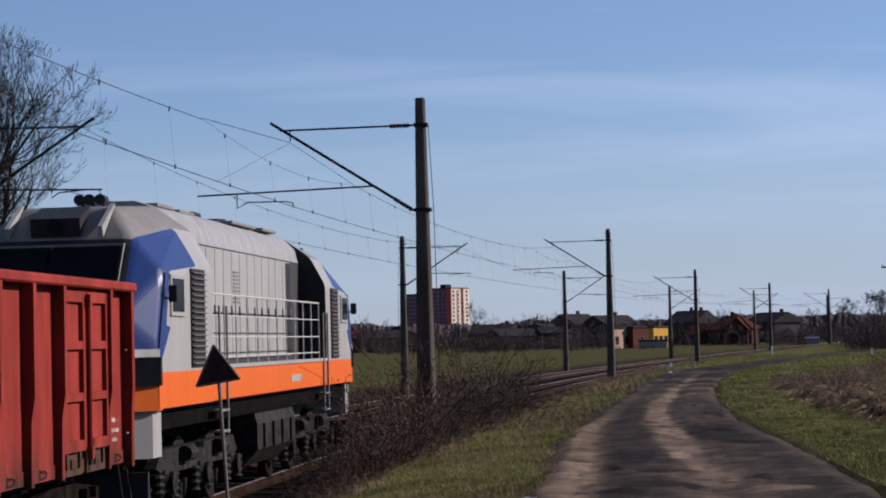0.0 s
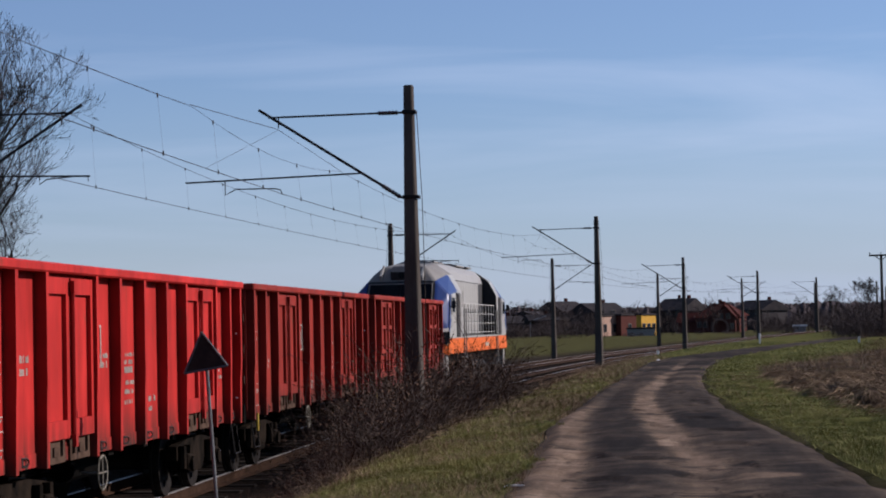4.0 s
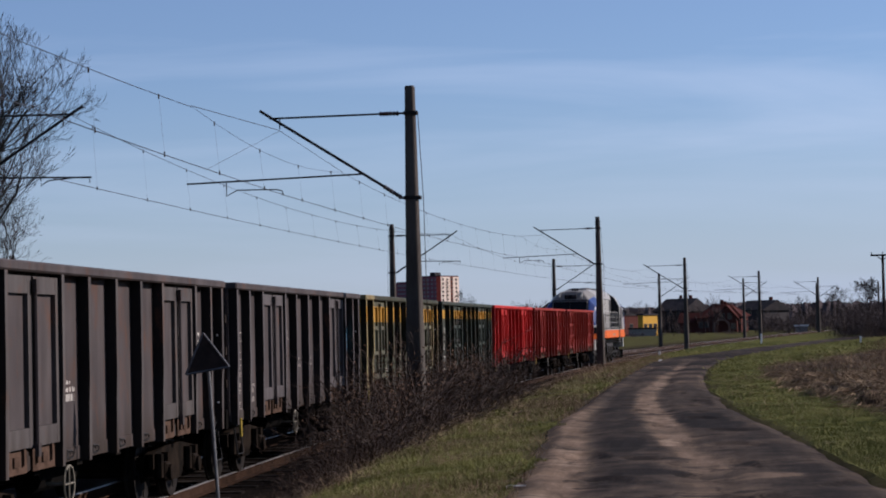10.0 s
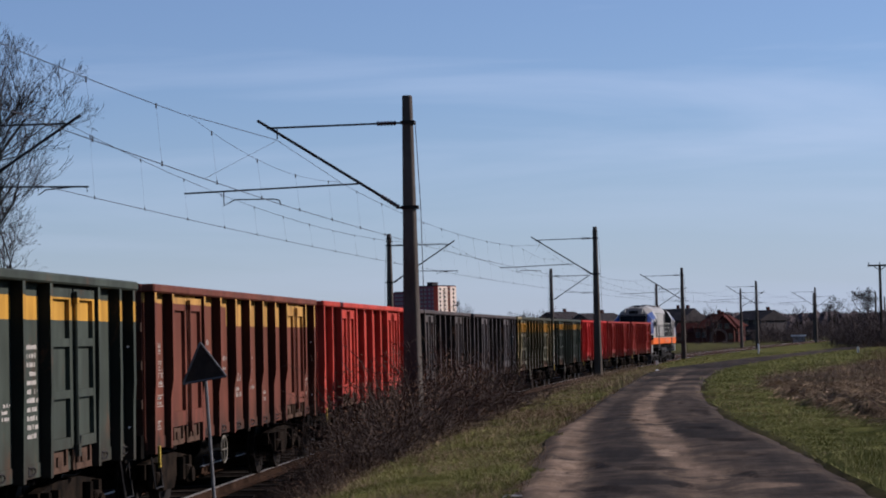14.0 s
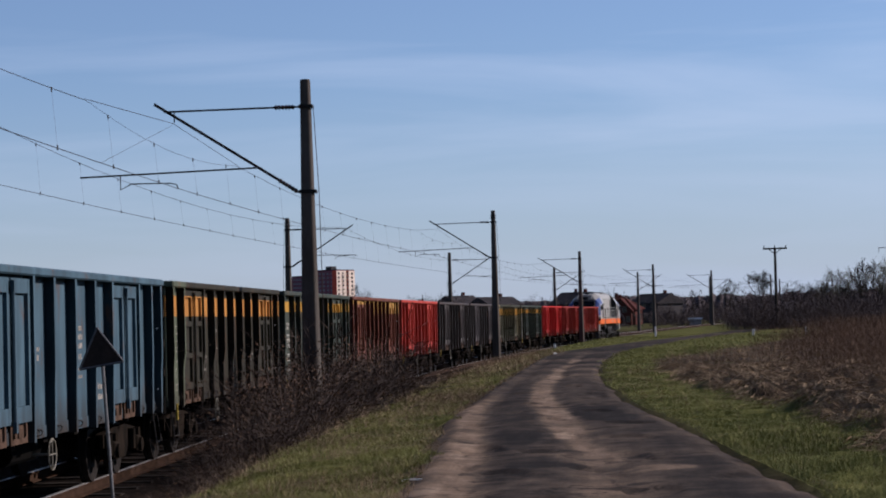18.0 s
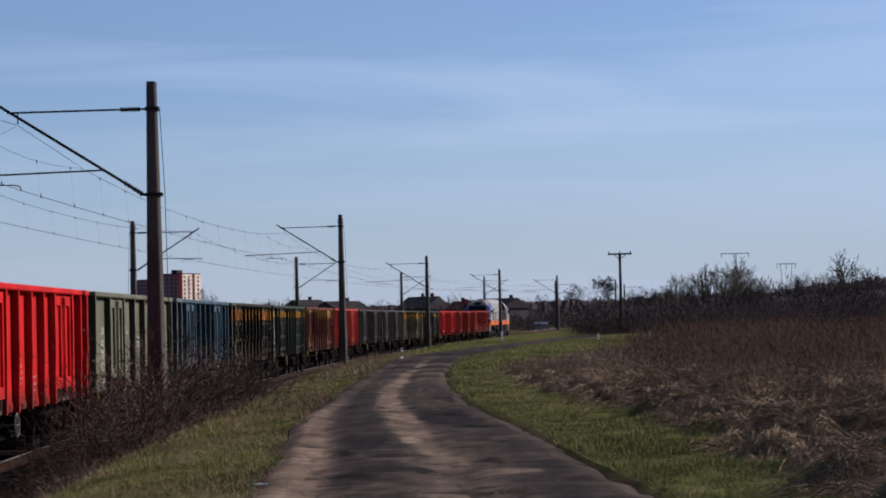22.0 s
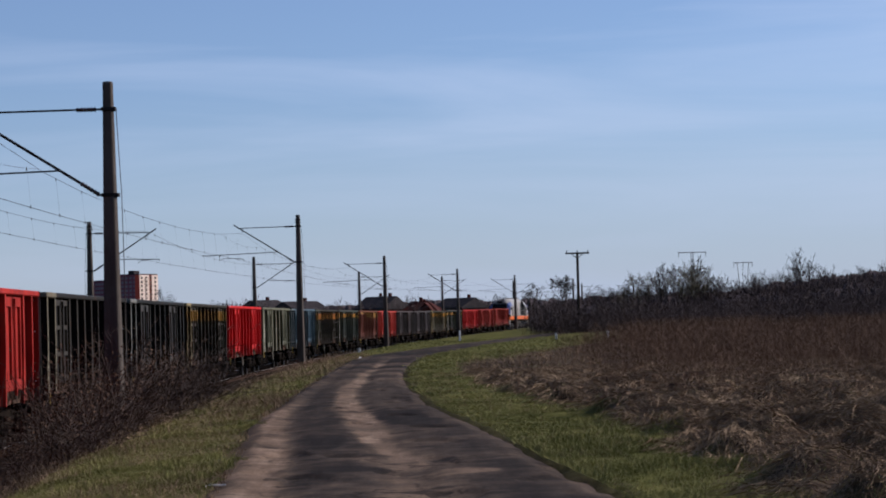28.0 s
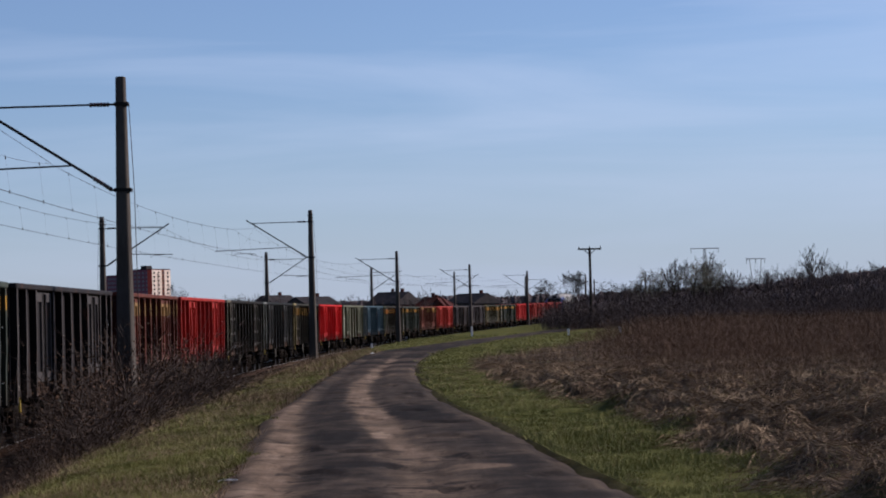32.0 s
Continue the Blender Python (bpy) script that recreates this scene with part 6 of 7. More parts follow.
def bramble_mesh(seed):
    """Arching thorny canes, in metres, with fine side shoots."""
    rng = np.random.default_rng(seed)
    segs = []
    for k in range(85):
        a, r = rng.uniform(0, 2 * math.pi), rng.uniform(0, 0.9)
        p = np.array([r * math.cos(a), r * math.sin(a), -0.1])
        b = rng.uniform(0, 2 * math.pi)
        d = np.array([math.cos(b) * 0.35, math.sin(b) * 0.35, 1.0])
        ln, n = rng.uniform(0.9, 2.2), 8
        bend = rng.uniform(0.0, 0.22)
        for i in range(n):
            d = d + np.array([math.cos(b) * bend, math.sin(b) * bend, -bend * 0.7]) + rng.normal(0, 0.07, 3)
            d /= np.linalg.norm(d)
            e = p + d * ln / n
            ra = 0.009 * (1 - 0.7 * i / n)
            segs.append((p, e, ra, ra * 0.9, 0))
            if rng.uniform() < 0.75:
                sd = d * 0.6 + rng.normal(0, 0.55, 3)
                sd /= np.linalg.norm(sd)
                m = e + sd * rng.uniform(0.1, 0.45)
                segs.append((e, m, 0.004, 0.003, 1))
                for q in range(2):
                    sd2 = sd + rng.normal(0, 0.5, 3)
                    segs.append((m, m + sd2 * rng.uniform(0.05, 0.2), 0.0035, 0.002, 2))
            p = e
    return ribbon_mesh("canes", np.concatenate([flat_tris(rng, [q for q in segs if q[4]], 0.0042), stem_tris(*(np.array([q[i] for q in segs if not q[4]]) for i in range(4)))]), M["bramble"])


def bramble_leaf_mesh(seed):
    """A few withered leaves left on the canes."""
    rng = np.random.default_rng(seed)
    n = 420
    a, r = rng.uniform(0, 2 * math.pi, n), 1.15 * np.sqrt(rng.uniform(0, 1, n))
    c = np.stack([r * np.cos(a), r * np.sin(a), rng.uniform(0.1, 1.55, n)], 1)
    u, v = rng.normal(0, 1, (n, 3)), rng.normal(0, 1, (n, 3))
    u *= 0.03 / np.linalg.norm(u, axis=1, keepdims=True)
    v *= 0.025 / np.linalg.norm(v, axis=1, keepdims=True)
    return ribbon_mesh("leaves", np.stack([c - u, c + v, c + u], 1), M["weeds"])


def build_brambles():
    rng = random.Random(8)
    canes = [bramble_mesh(40 + k) for k in range(4)]
    leaves = [bramble_leaf_mesh(60 + k) for k in range(2)]
    spots = []
    for k in range(20):
        s = 3.0 + k * 1.9 + rng.uniform(-0.5, 0.5)
        spots.append((s, 3.0 + rng.uniform(-0.35, 0.3), np.interp(s, (3, 11, 14, 20, 28, 40), (0.3, 0.42, 0.9, 1.2, 1.3, 0.8)) * rng.uniform(0.85, 1.12)))
    for k in range(8):
        s = 14 + k * 2.6 + rng.uniform(-0.6, 0.6)
        spots.append((s, 2.35 + rng.uniform(-0.15, 0.25), 0.8 * rng.uniform(0.75, 1.1)))
    for k in range(14):
        s = 41 + k * 4.6
        spots.append((s, 2.9 + rng.uniform(-0.4, 0.5), rng.uniform(0.3, 0.55)))
    for i, (s, d, f) in enumerate(spots):
        p, h = on_line(s, d)
        z = float(ground_z(np.array([p.x]), np.array([p.y]))[0])
        t = thing("bramble_bush", "tangled leafless brown bramble on the railway bank", "bush", Matrix.Translation((p.x, p.y, z)) @ pose(0, 0, 0, 0, 0, rng.uniform(0, 360)) @ Matrix.Diagonal((f, f, f * 1.05, 1)), "brambles on the bank")
        part("cane_tangle", canes[i % 4], t)
        part("foliage", leaves[i % 2], t, "few withered leaves")


def place(az, dist, z=None):
    """World place by degrees right of straight ahead and metres away."""
    x, y = dist * math.sin(radians(az)), dist * math.cos(radians(az))
    return x, y, float(ground_z(np.array([x]), np.array([y]))[0]) if z is None else z


def build_shrubs():
    rng = random.Random(12)
    near = [shrub_tris(80 + k, 22, (4, 4, 3), 0.004) for k in range(4)]
    far = [shrub_tris(96 + k, 18, (4, 4), 0.0065, 0.9) for k in range(4)]
    dark = [ribbon_mesh("branchwork", q, M["scrub"]) for q in near]

    def put(me, az, dist, h, w, label, group):
        x, y, z = place(az, dist)
        t = thing("bare_shrub", label, "shrub", Matrix.Translation((x, y, z)) @ pose(0, 0, 0, 0, 0, rng.uniform(0, 360)) @ Matrix.Diagonal((h * w, h * w, h, 1)), group)
        part("branchwork", me, t)

    def mass(name, spots, label, category):
        """Many shrubs too far to tell apart, as one mesh."""
        out = []
        for k, (az, dist, h, w) in enumerate(spots):
            x, y, z = place(az, dist)
            a = rng.uniform(0, 6.28)
            c, s = math.cos(a), math.sin(a)
            v = far[k % 4] @ np.array([[c, s, 0], [-s, c, 0], [0, 0, 1]])
            out.append(v * np.array([h * w, h * w, h]) + np.array([x, y, z]))
        tagged(new(name, ribbon_mesh(name, np.concatenate(out), M["scrub"])), label, category, kind="stuff")

    # dark thicket behind the field
    for k in range(110):
        az = 3.3 + 12.4 * rng.random()
        dist = np.interp(az, (3, 6, 15), (200, 165, 150)) + rng.uniform(0, 50)
        put(dark[k % 4], az, dist, np.interp(az, (3, 5, 15), (1.5, 1.9, 2.0)) * rng.uniform(0.5, 1.1), rng.uniform(0.9, 1.6), "dark leafless thicket shrub behind the field", "thicket behind the field")
    u = rng.uniform
    mass("far_thicket", [(az, u(195, 228), np.interp(az, (2, 5, 9, 15), (2.1, 2.8, 3.2, 3.6)) * u(0.5, 1.05), u(0.8, 1.3)) for az in (3.0 + 12.8 * rng.random() for k in range(230))] + [(az, u(232, 256), max(1.0, (2.32 + 245 * math.tan(radians(np.interp(az, (3, 4.2, 6, 8.2, 11, 15), (0.2, 0.42, 0.55, 0.66, 0.8, 0.9)) * u(0.7, 1.1))) - place(az, 245)[2])), u(0.5, 0.9)) for az in (3.3 + 12.2 * rng.random() for k in range(240))] + [(u(1.2, 3.6), u(330, 400), u(1.4, 2.9), u(1.0, 1.5)) for k in range(24)], "dark leafless scrub deep in the thicket", "thicket")
    belt("thicket_wood", 3.1, 17.0, 245, 30, ((2.6, -0.6), (3.2, -0.35), (3.9, 0.25), (4.7, 0.4), (6.0, 0.52), (8.2, 0.64), (10.8, 0.68), (11.4, 0.76), (17, 0.86)), 4, "dense dark leafless wood behind the field", "wood")
    belt("ridge_wood", 8.0, 24.0, 460, 60, ((8, 0.6), (9.5, 0.84), (10.9, 0.85), (11.4, 1.0), (12.7, 1.06), (24, 1.1)), 5, "dark leafless wood on the far ridge", "wood")
    belt("skyline_wood", -24.0, 8.5, 660, 70, ((-24, 0.6), (-8, 0.58), (-7, 0.6), (-6.3, 0.5), (-5.14, 0.66), (-4.6, 0.5), (-3, 0.56), (-1, 0.58), (0, 0.6), (1.2, 0.54), (2.2, 0.52), (3, 0.62), (3.5, 0.55), (8.5, 0.6)), 6, "dark leafless trees along the skyline behind the houses", "wood")
    # hedges and gardens before and among the houses across the line
    hedge = []
    for k in range(90):
        az = -15.5 + 17.5 * rng.random()
        hedge.append((az, u(330, 362), u(0.35, 0.8) if -3.3 < az < 0.7 else u(1.2, 2.7), u(1.2, 2.0)))
    mass("garden_hedges", hedge, "dark leafless hedges before the houses", "hedge")
    mass("garden_trees", [(-14 + 18 * rng.random(), u(400, 600), u(3.0, 6.8), u(0.6, 1.0)) for k in range(150)] + [(az, u(385, 412), u(1.8, 4.2), u(0.6, 1.0)) for az in (-14 + 15.5 * rng.random() for k in range(70)) if not (-3.1 < az < -1.4 or -0.8 < az < 0.9)], "dark bare trees among the houses", "trees")


def belt(name, az0, az1, dist, deep, tops, seed, label, category):
    """A deep body of wood too far off to tell its trees apart: a long uneven mound of crowns."""
    az = np.arange(az0, az1, 0.022 if dist < 300 else 0.014)
    a = np.radians(az)
    el = np.interp(az, [q[0] for q in tops], [q[1] for q in tops])
    m = az * dist * 0.01745
    v, rows = [], ((-0.5, 0.0), (-0.46, 0.35), (-0.38, 0.72), (-0.22, 0.93), (0.0, 1.0), (0.3, 0.9), (0.5, 0.0))
    for k, (o, q) in enumerate(rows):
        r = dist + deep * (o + 0.16 * (vnoise(m, 0 * m + 7 * k, 0.3, seed) - 0.5) + 0.09 * (vnoise(m, 0 * m + 7 * k, 1.1, seed + 3) - 0.5))
        x, y = r * np.sin(a), r * np.cos(a)
        g = ground_z(x, y)
        top = 2.32 + dist * np.tan(np.radians(el)) - g
        bumps = 0.68 + 0.16 * vnoise(m, 0 * m + 3 * k, 0.16, seed + 1) + 0.13 * vnoise(m, 0 * m + 3 * k, 0.55, seed + 2) + 0.14 * vnoise(m, 0 * m + 3 * k, 2.2, seed + 4)
        v.append(np.stack([x, y, g - 0.3 + (np.maximum(top, 0.3) * q * np.minimum(bumps, 1.1))], 1))
    n = len(az)
    V = np.concatenate(v)
    i = np.arange(n * len(rows)).reshape(len(rows), n)
    F = np.stack([i[:-1, :-1], i[:-1, 1:], i[1:, 1:], i[1:, :-1]], -1).reshape(-1, 4)
    me = bpy.data.meshes.new(name)
    me.from_pydata(V.tolist(), [], F.tolist())
    me.materials.append(M["wood"])
    me.polygons.foreach_set("use_smooth", [True] * len(F))
    tagged(new(name, me), label, category, kind="stuff")


def build_trees():
    tree("tall leafless tree with upswept limbs and fine twigs beyond the tracks", 3, 14.6, -26.9, 72.0, -0.1, 0.55, 6, (13, 8, 6, 4, 4), 0.58, 0.0055, lean=(0.02, 0.0), up=0.13, exact=True, wander=0.1)
    # added tree that stands in for the lower limbs of the first
    tree("leafless tree added to fill the first one's lower crown", 4, 10.6, -27.3, 75.0, -0.1, 0.5, 6, (13, 8, 5, 4, 4), 0.8, 0.0055, up=0.13, exact=True, wander=0.1)
    # budding willows and alders rising out of the thicket
    for seed, az, dist, el, sp, crown in ((31, 5.15, 222, 0.86, 0.8, "twig"), (32, 5.5, 226, 1.02, 0.75, "twig"), (33, 5.85, 224, 1.12, 0.8, "catkin"), (34, 6.2, 228, 1.2, 0.75, "catkin"), (35, 6.5, 226, 1.12, 0.75, "twig"), (36, 6.85, 230, 1.3, 0.6, "twig"), (37, 7.15, 226, 1.36, 0.6, "catkin"), (38, 7.5, 228, 1.46, 0.65, "catkin"), (39, 7.85, 226, 1.34, 0.7, "catkin"), (40, 8.15, 230, 1.02, 0.8, "twig"), (41, 9.45, 262, 1.16, 0.5, "twig"), (42, 9.85, 264, 1.2, 0.55, "twig"), (43, 12.2, 268, 1.2, 0.55, "twig"), (44, 12.6, 270, 1.28, 0.55, "twig")):
        x, y, z = place(az, dist)
        tree("budding willow with a fine open crown behind the field" if crown == "catkin" else "bare alder with a fine open crown behind the field", seed, 2.32 + dist * math.tan(radians(el)) - z, x, y, z, 0.5, 5, (8, 6, 5, 4), sp, 0.0065, crown=crown, up=0.12, group="budding trees behind the field", exact=True, wander=0.12)
    for seed, az, dist, el, sp, fk in ((11, 4.13, 330, 1.14, 0.8, (9, 7, 5, 4)), (12, 3.2, 420, 0.93, 0.85, (9, 6, 5, 4)), (13, -7.08, 600, 1.1, 0.75, (9, 6, 4, 3)), (14, -5.15, 560, 0.72, 0.95, (9, 6, 5, 3)), (15, 10.87, 290, 1.68, 0.5, (8, 6, 4, 3)), (16, 7.4, 233, 1.56, 0.6, (8, 5, 4, 3)), (17, 10.33, 300, 1.42, 0.35, (6, 4, 3, 2)), (18, 7.8, 234, 1.24, 0.7, (8, 5, 4, 3)), (19, 6.9, 236, 1.4, 0.6, (8, 5, 4, 3)), (20, 2.3, 430, 0.68, 0.7, (8, 5, 4, 3))):
        x, y, z = place(az, dist)
        tree("round-crowned leafless tree far across the fields", seed, 2.32 + dist * math.tan(radians(el)) - z, x, y, z, 0.5, 5, fk, sp, 0.02, up=0.1, group="far bare trees", exact=True)


build_grass()
build_brambles()
build_shrubs()
build_trees()


# ---- far buildings and small fixtures ----
def wall_paint(name, c):
    return surface(name, tuple(min(1.6, 1.5 * q) for q in c), tuple(1.2 * q for q in c), 0.3, 0.85, fine=2.0, bump=0.1)


M["roof_dark"] = surface("dark_roof_tiles", (0.06, 0.056, 0.06), (0.11, 0.095, 0.095), 0.6, 0.8, fine=6.0)
M["roof_red"] = surface("red_roof_tiles", (0.1, 0.032, 0.026), (0.15, 0.05, 0.04), 0.6, 0.8, fine=6.0)
M["pane"] = surface("window_pane", (0.03, 0.035, 0.045), (0.05, 0.055, 0.065), 1.0, 0.15, bump=0)
M["pane_pale"] = surface("pale_window_pane", (0.38, 0.32, 0.34), (0.55, 0.48, 0.5), 0.2, 0.5, bump=0)
M["frame_dull"] = surface("window_frame_dull", (0.2, 0.17, 0.15), (0.3, 0.26, 0.22), 1.0, 0.6, bump=0)
M["frame_white"] = surface("window_frame_white", (0.6, 0.6, 0.58), (0.7, 0.7, 0.68), 1.0, 0.6, bump=0)


def house(az, dist, w, depth, wall_h, roof_h, wall, roof, label, turn=0.0, flat=False, rows=2, cols=3, z=None):
    """A house with its long front towards the line: walls, gabled or flat roof, windows with frames, a chimney."""
    x, y, z0 = place(az, dist)
    z0 = z0 if z is None else z
    t = thing("house", label, "house", pose(x, y, z0 - 0.3, 0, 0, -az + turn), "houses across the fields")
    wl = part("wall", Mesh().box(-w / 2, w / 2, 0, depth, 0, wall_h + 0.3).make("wall", wall), t)
    if flat:
        part("roof", Mesh().box(-w / 2 - 0.2, w / 2 + 0.2, -0.2, depth + 0.2, wall_h + 0.3, wall_h + 0.55).make("roof", roof), t)
    else:
        o = 0.5
        rf = Mesh().prism(((-o, wall_h + 0.15), (depth + o, wall_h + 0.15), (depth + o, wall_h + 0.35), (depth / 2, wall_h + 0.3 + roof_h), (-o, wall_h + 0.35)), 0, -w / 2 - 0.4, w / 2 + 0.4)
        r = part("roof", rf.make("roof", roof), t)
        part("chimney", Mesh().box(w * 0.2, w * 0.2 + 0.6, depth * 0.55, depth * 0.55 + 0.6, wall_h + 0.2, wall_h + 1.0 + roof_h).make("chimney", M["roof_red"]), r)
    fm = Mesh().box(-0.62, 0.62, -0.06, 0.02, -0.75, 0.75).make("window_frame", M["frame_dull"])
    pm = Mesh().box(-0.52, -0.04, -0.075, -0.055, -0.65, 0.65).make("pane", M["pane"])
    for i in range(rows):
        for k in range(cols):
            fx = (k + 0.5) / cols * w - w / 2
            fr = part("window", fm, t, at=pose(fx, 0, 1.7 + i * 2.8))
            part("pane", pm, fr)
            part("pane", pm, fr, at=pose(0.56, 0, 0))
    return t


def build_villa(az, dist, brick, tiles, pale):
    """Brick villa: hipped main roof, a front gable wing with two windows, an arched porch and a lower side wing."""
    x, y, z = place(az, dist)
    t = thing("house", "red-tiled brick villa with a front gable and pale arched porch", "house", pose(x, y, z - 0.3, 0, 0, -az - 8), "houses across the fields")
    part("wall", Mesh().box(-4.6, 4.2, 0, 8, 0, 3.4).make("wall", brick), t)
    hip = Mesh()
    a, b, c, d = (-5.1, -0.5, 3.3), (4.7, -0.5, 3.3), (4.7, 8.5, 3.3), (-5.1, 8.5, 3.3)
    e, f = (-1.6, 4, 6.0), (1.6, 4, 6.0)
    for q in ((a, b, f, e), (b, c, f), (c, d, e, f), (d, a, e), (d, c, b, a)):
        hip.face(q)
    r = part("roof", hip.make("roof", tiles), t, "red tiled hipped roof")
    part("chimney", Mesh().box(-0.5, 0.2, 4.2, 4.9, 5.4, 6.9).make("chimney", brick), r)
    g = part("gable_wing", Mesh().prism(((-0.6, 0.0), (3.6, 0.0), (3.6, 3.2), (1.5, 5.3), (-0.6, 3.2)), 1, -1.6, 3.0).make("gable_wing", brick), t, "brick front gable")
    for sx, lo, hi in ((-1, (-1.0, 2.9), (1.5, 5.55)), (1, (4.0, 2.9), (1.5, 5.55))):
        part("gable_roof", Mesh().prism((lo, hi, (hi[0], hi[1] + 0.22), (lo[0], lo[1] + 0.22)), 1, -2.0, 3.4).make("gable_roof", tiles), t, "red tiled gable roof")
    fm = Mesh().box(-0.45, 0.45, -0.08, 0.02, -0.6, 0.6).make("window_frame", M["frame_dull"])
    pm = Mesh().box(-0.33, 0.33, -0.1, -0.07, -0.48, 0.48).make("pane", M["pane"])
    for wx, wy, wz in ((0.8, -1.6, 3.5), (2.2, -1.6, 3.5), (2.9, -1.6, 1.5), (-2.6, 0.0, 1.9), (-3.8, 0.0, 1.9)):
        w = part("window", fm, t, at=pose(wx, wy, wz))
        part("pane", pm, w)
    pts = [(0.6 + 1.35 * math.cos(k * math.pi / 10), 0.5 + 1.3 * math.sin(k * math.pi / 10) + 0.9) for k in range(11)]
    outer = [(0.6 + 1.75 * math.cos(k * math.pi / 10), 1.4 + 1.65 * math.sin(k * math.pi / 10)) for k in range(11)]
    part("porch_arch", Mesh().prism(tuple(pts + outer[::-1]), 1, -2.3, -1.7).make("porch_arch", pale), t, "pale rendered arch")
    for sx in (-1, 1):
        part("porch_pier", Mesh().box(0.6 + sx * 1.55 - 0.2, 0.6 + sx * 1.55 + 0.2, -2.3, -1.7, 0.0, 1.39).make("porch_pier", pale), t, "pale rendered pier")
    part("porch_door", Mesh().box(0.1, 1.1, -1.66, -1.6, 0.2, 2.3).make("porch_door", brick), t)
    part("side_wing", Mesh().box(-8.2, -4.6, 1.0, 7.0, 0, 2.5).make("side_wing", brick), t)
    part("side_roof", Mesh().prism(((0.6, 2.4), (7.4, 2.4), (4.0, 4.4)), 0, -8.6, -4.55).make("side_roof", tiles), t, "red tiled roof")


def tower(x, y, z, turn, w, dp, floors, label, light, dark):
    t = thing("apartment_tower", label, "apartment block", pose(x, y, z, 0, 0, turn), "apartment blocks")
    h = floors * 2.75 + 1.5
    part("wall", Mesh().box(-w, 0, -0.0, dp, 0, h).make("wall", dark), t, "dull red and plum rendered walls")
    part("roof", Mesh().box(-w + 0.3, -0.3, 0.3, dp - 0.3, h, h + 0.6).box(-w * 0.6, -w * 0.4, dp * 0.3, dp * 0.6, h + 0.6, h + 3).make("roof", M["roof_dark"]), t)
    # pale render on the sun side, brightened with painted sunlight
    part("pale_sunlit_front", Mesh().box(0, 0.12, 0.2, dp - 0.2, 0.2, h - 0.2).make("pale_sunlit_front", light), t, "pale rendered front, with sunlight put into its colour")
    part("stripe", Mesh().box(-3.4, -0.05, -0.12, 0, 0, h - 0.1).make("stripe", M["tower_stripe"]), t, "bright red vertical stripe")
    part("stripe", Mesh().box(0.12, 0.2, dp * 0.52, dp * 0.66, 0, h - 0.1).make("stripe", M["tower_brown"]), t, "brown vertical stripe")
    wn = Mesh().box(-0.9, 0.9, -0.1, 0.0, -0.75, 0.75).make("window", M["pane_pale"])
    wf = Mesh().box(0.0, 0.22, -0.9, 0.9, -0.75, 0.75).make("window", M["pane"])
    for f in range(floors):
        zc = 2.2 + f * 2.75
        for k in range(6):
            part("window", wn, t, at=pose(-w + 2.2 + k * (w - 6) / 5, 0, zc))
        for k in range(4):
            part("window", wf, t, at=pose(0, dp * (0.12 + 0.24 * k), zc))
        part("balcony", Mesh().box(0.12, 0.8, dp * 0.3, dp * 0.48, zc - 1.3, zc - 0.3).make("balcony", light), t)
    return t


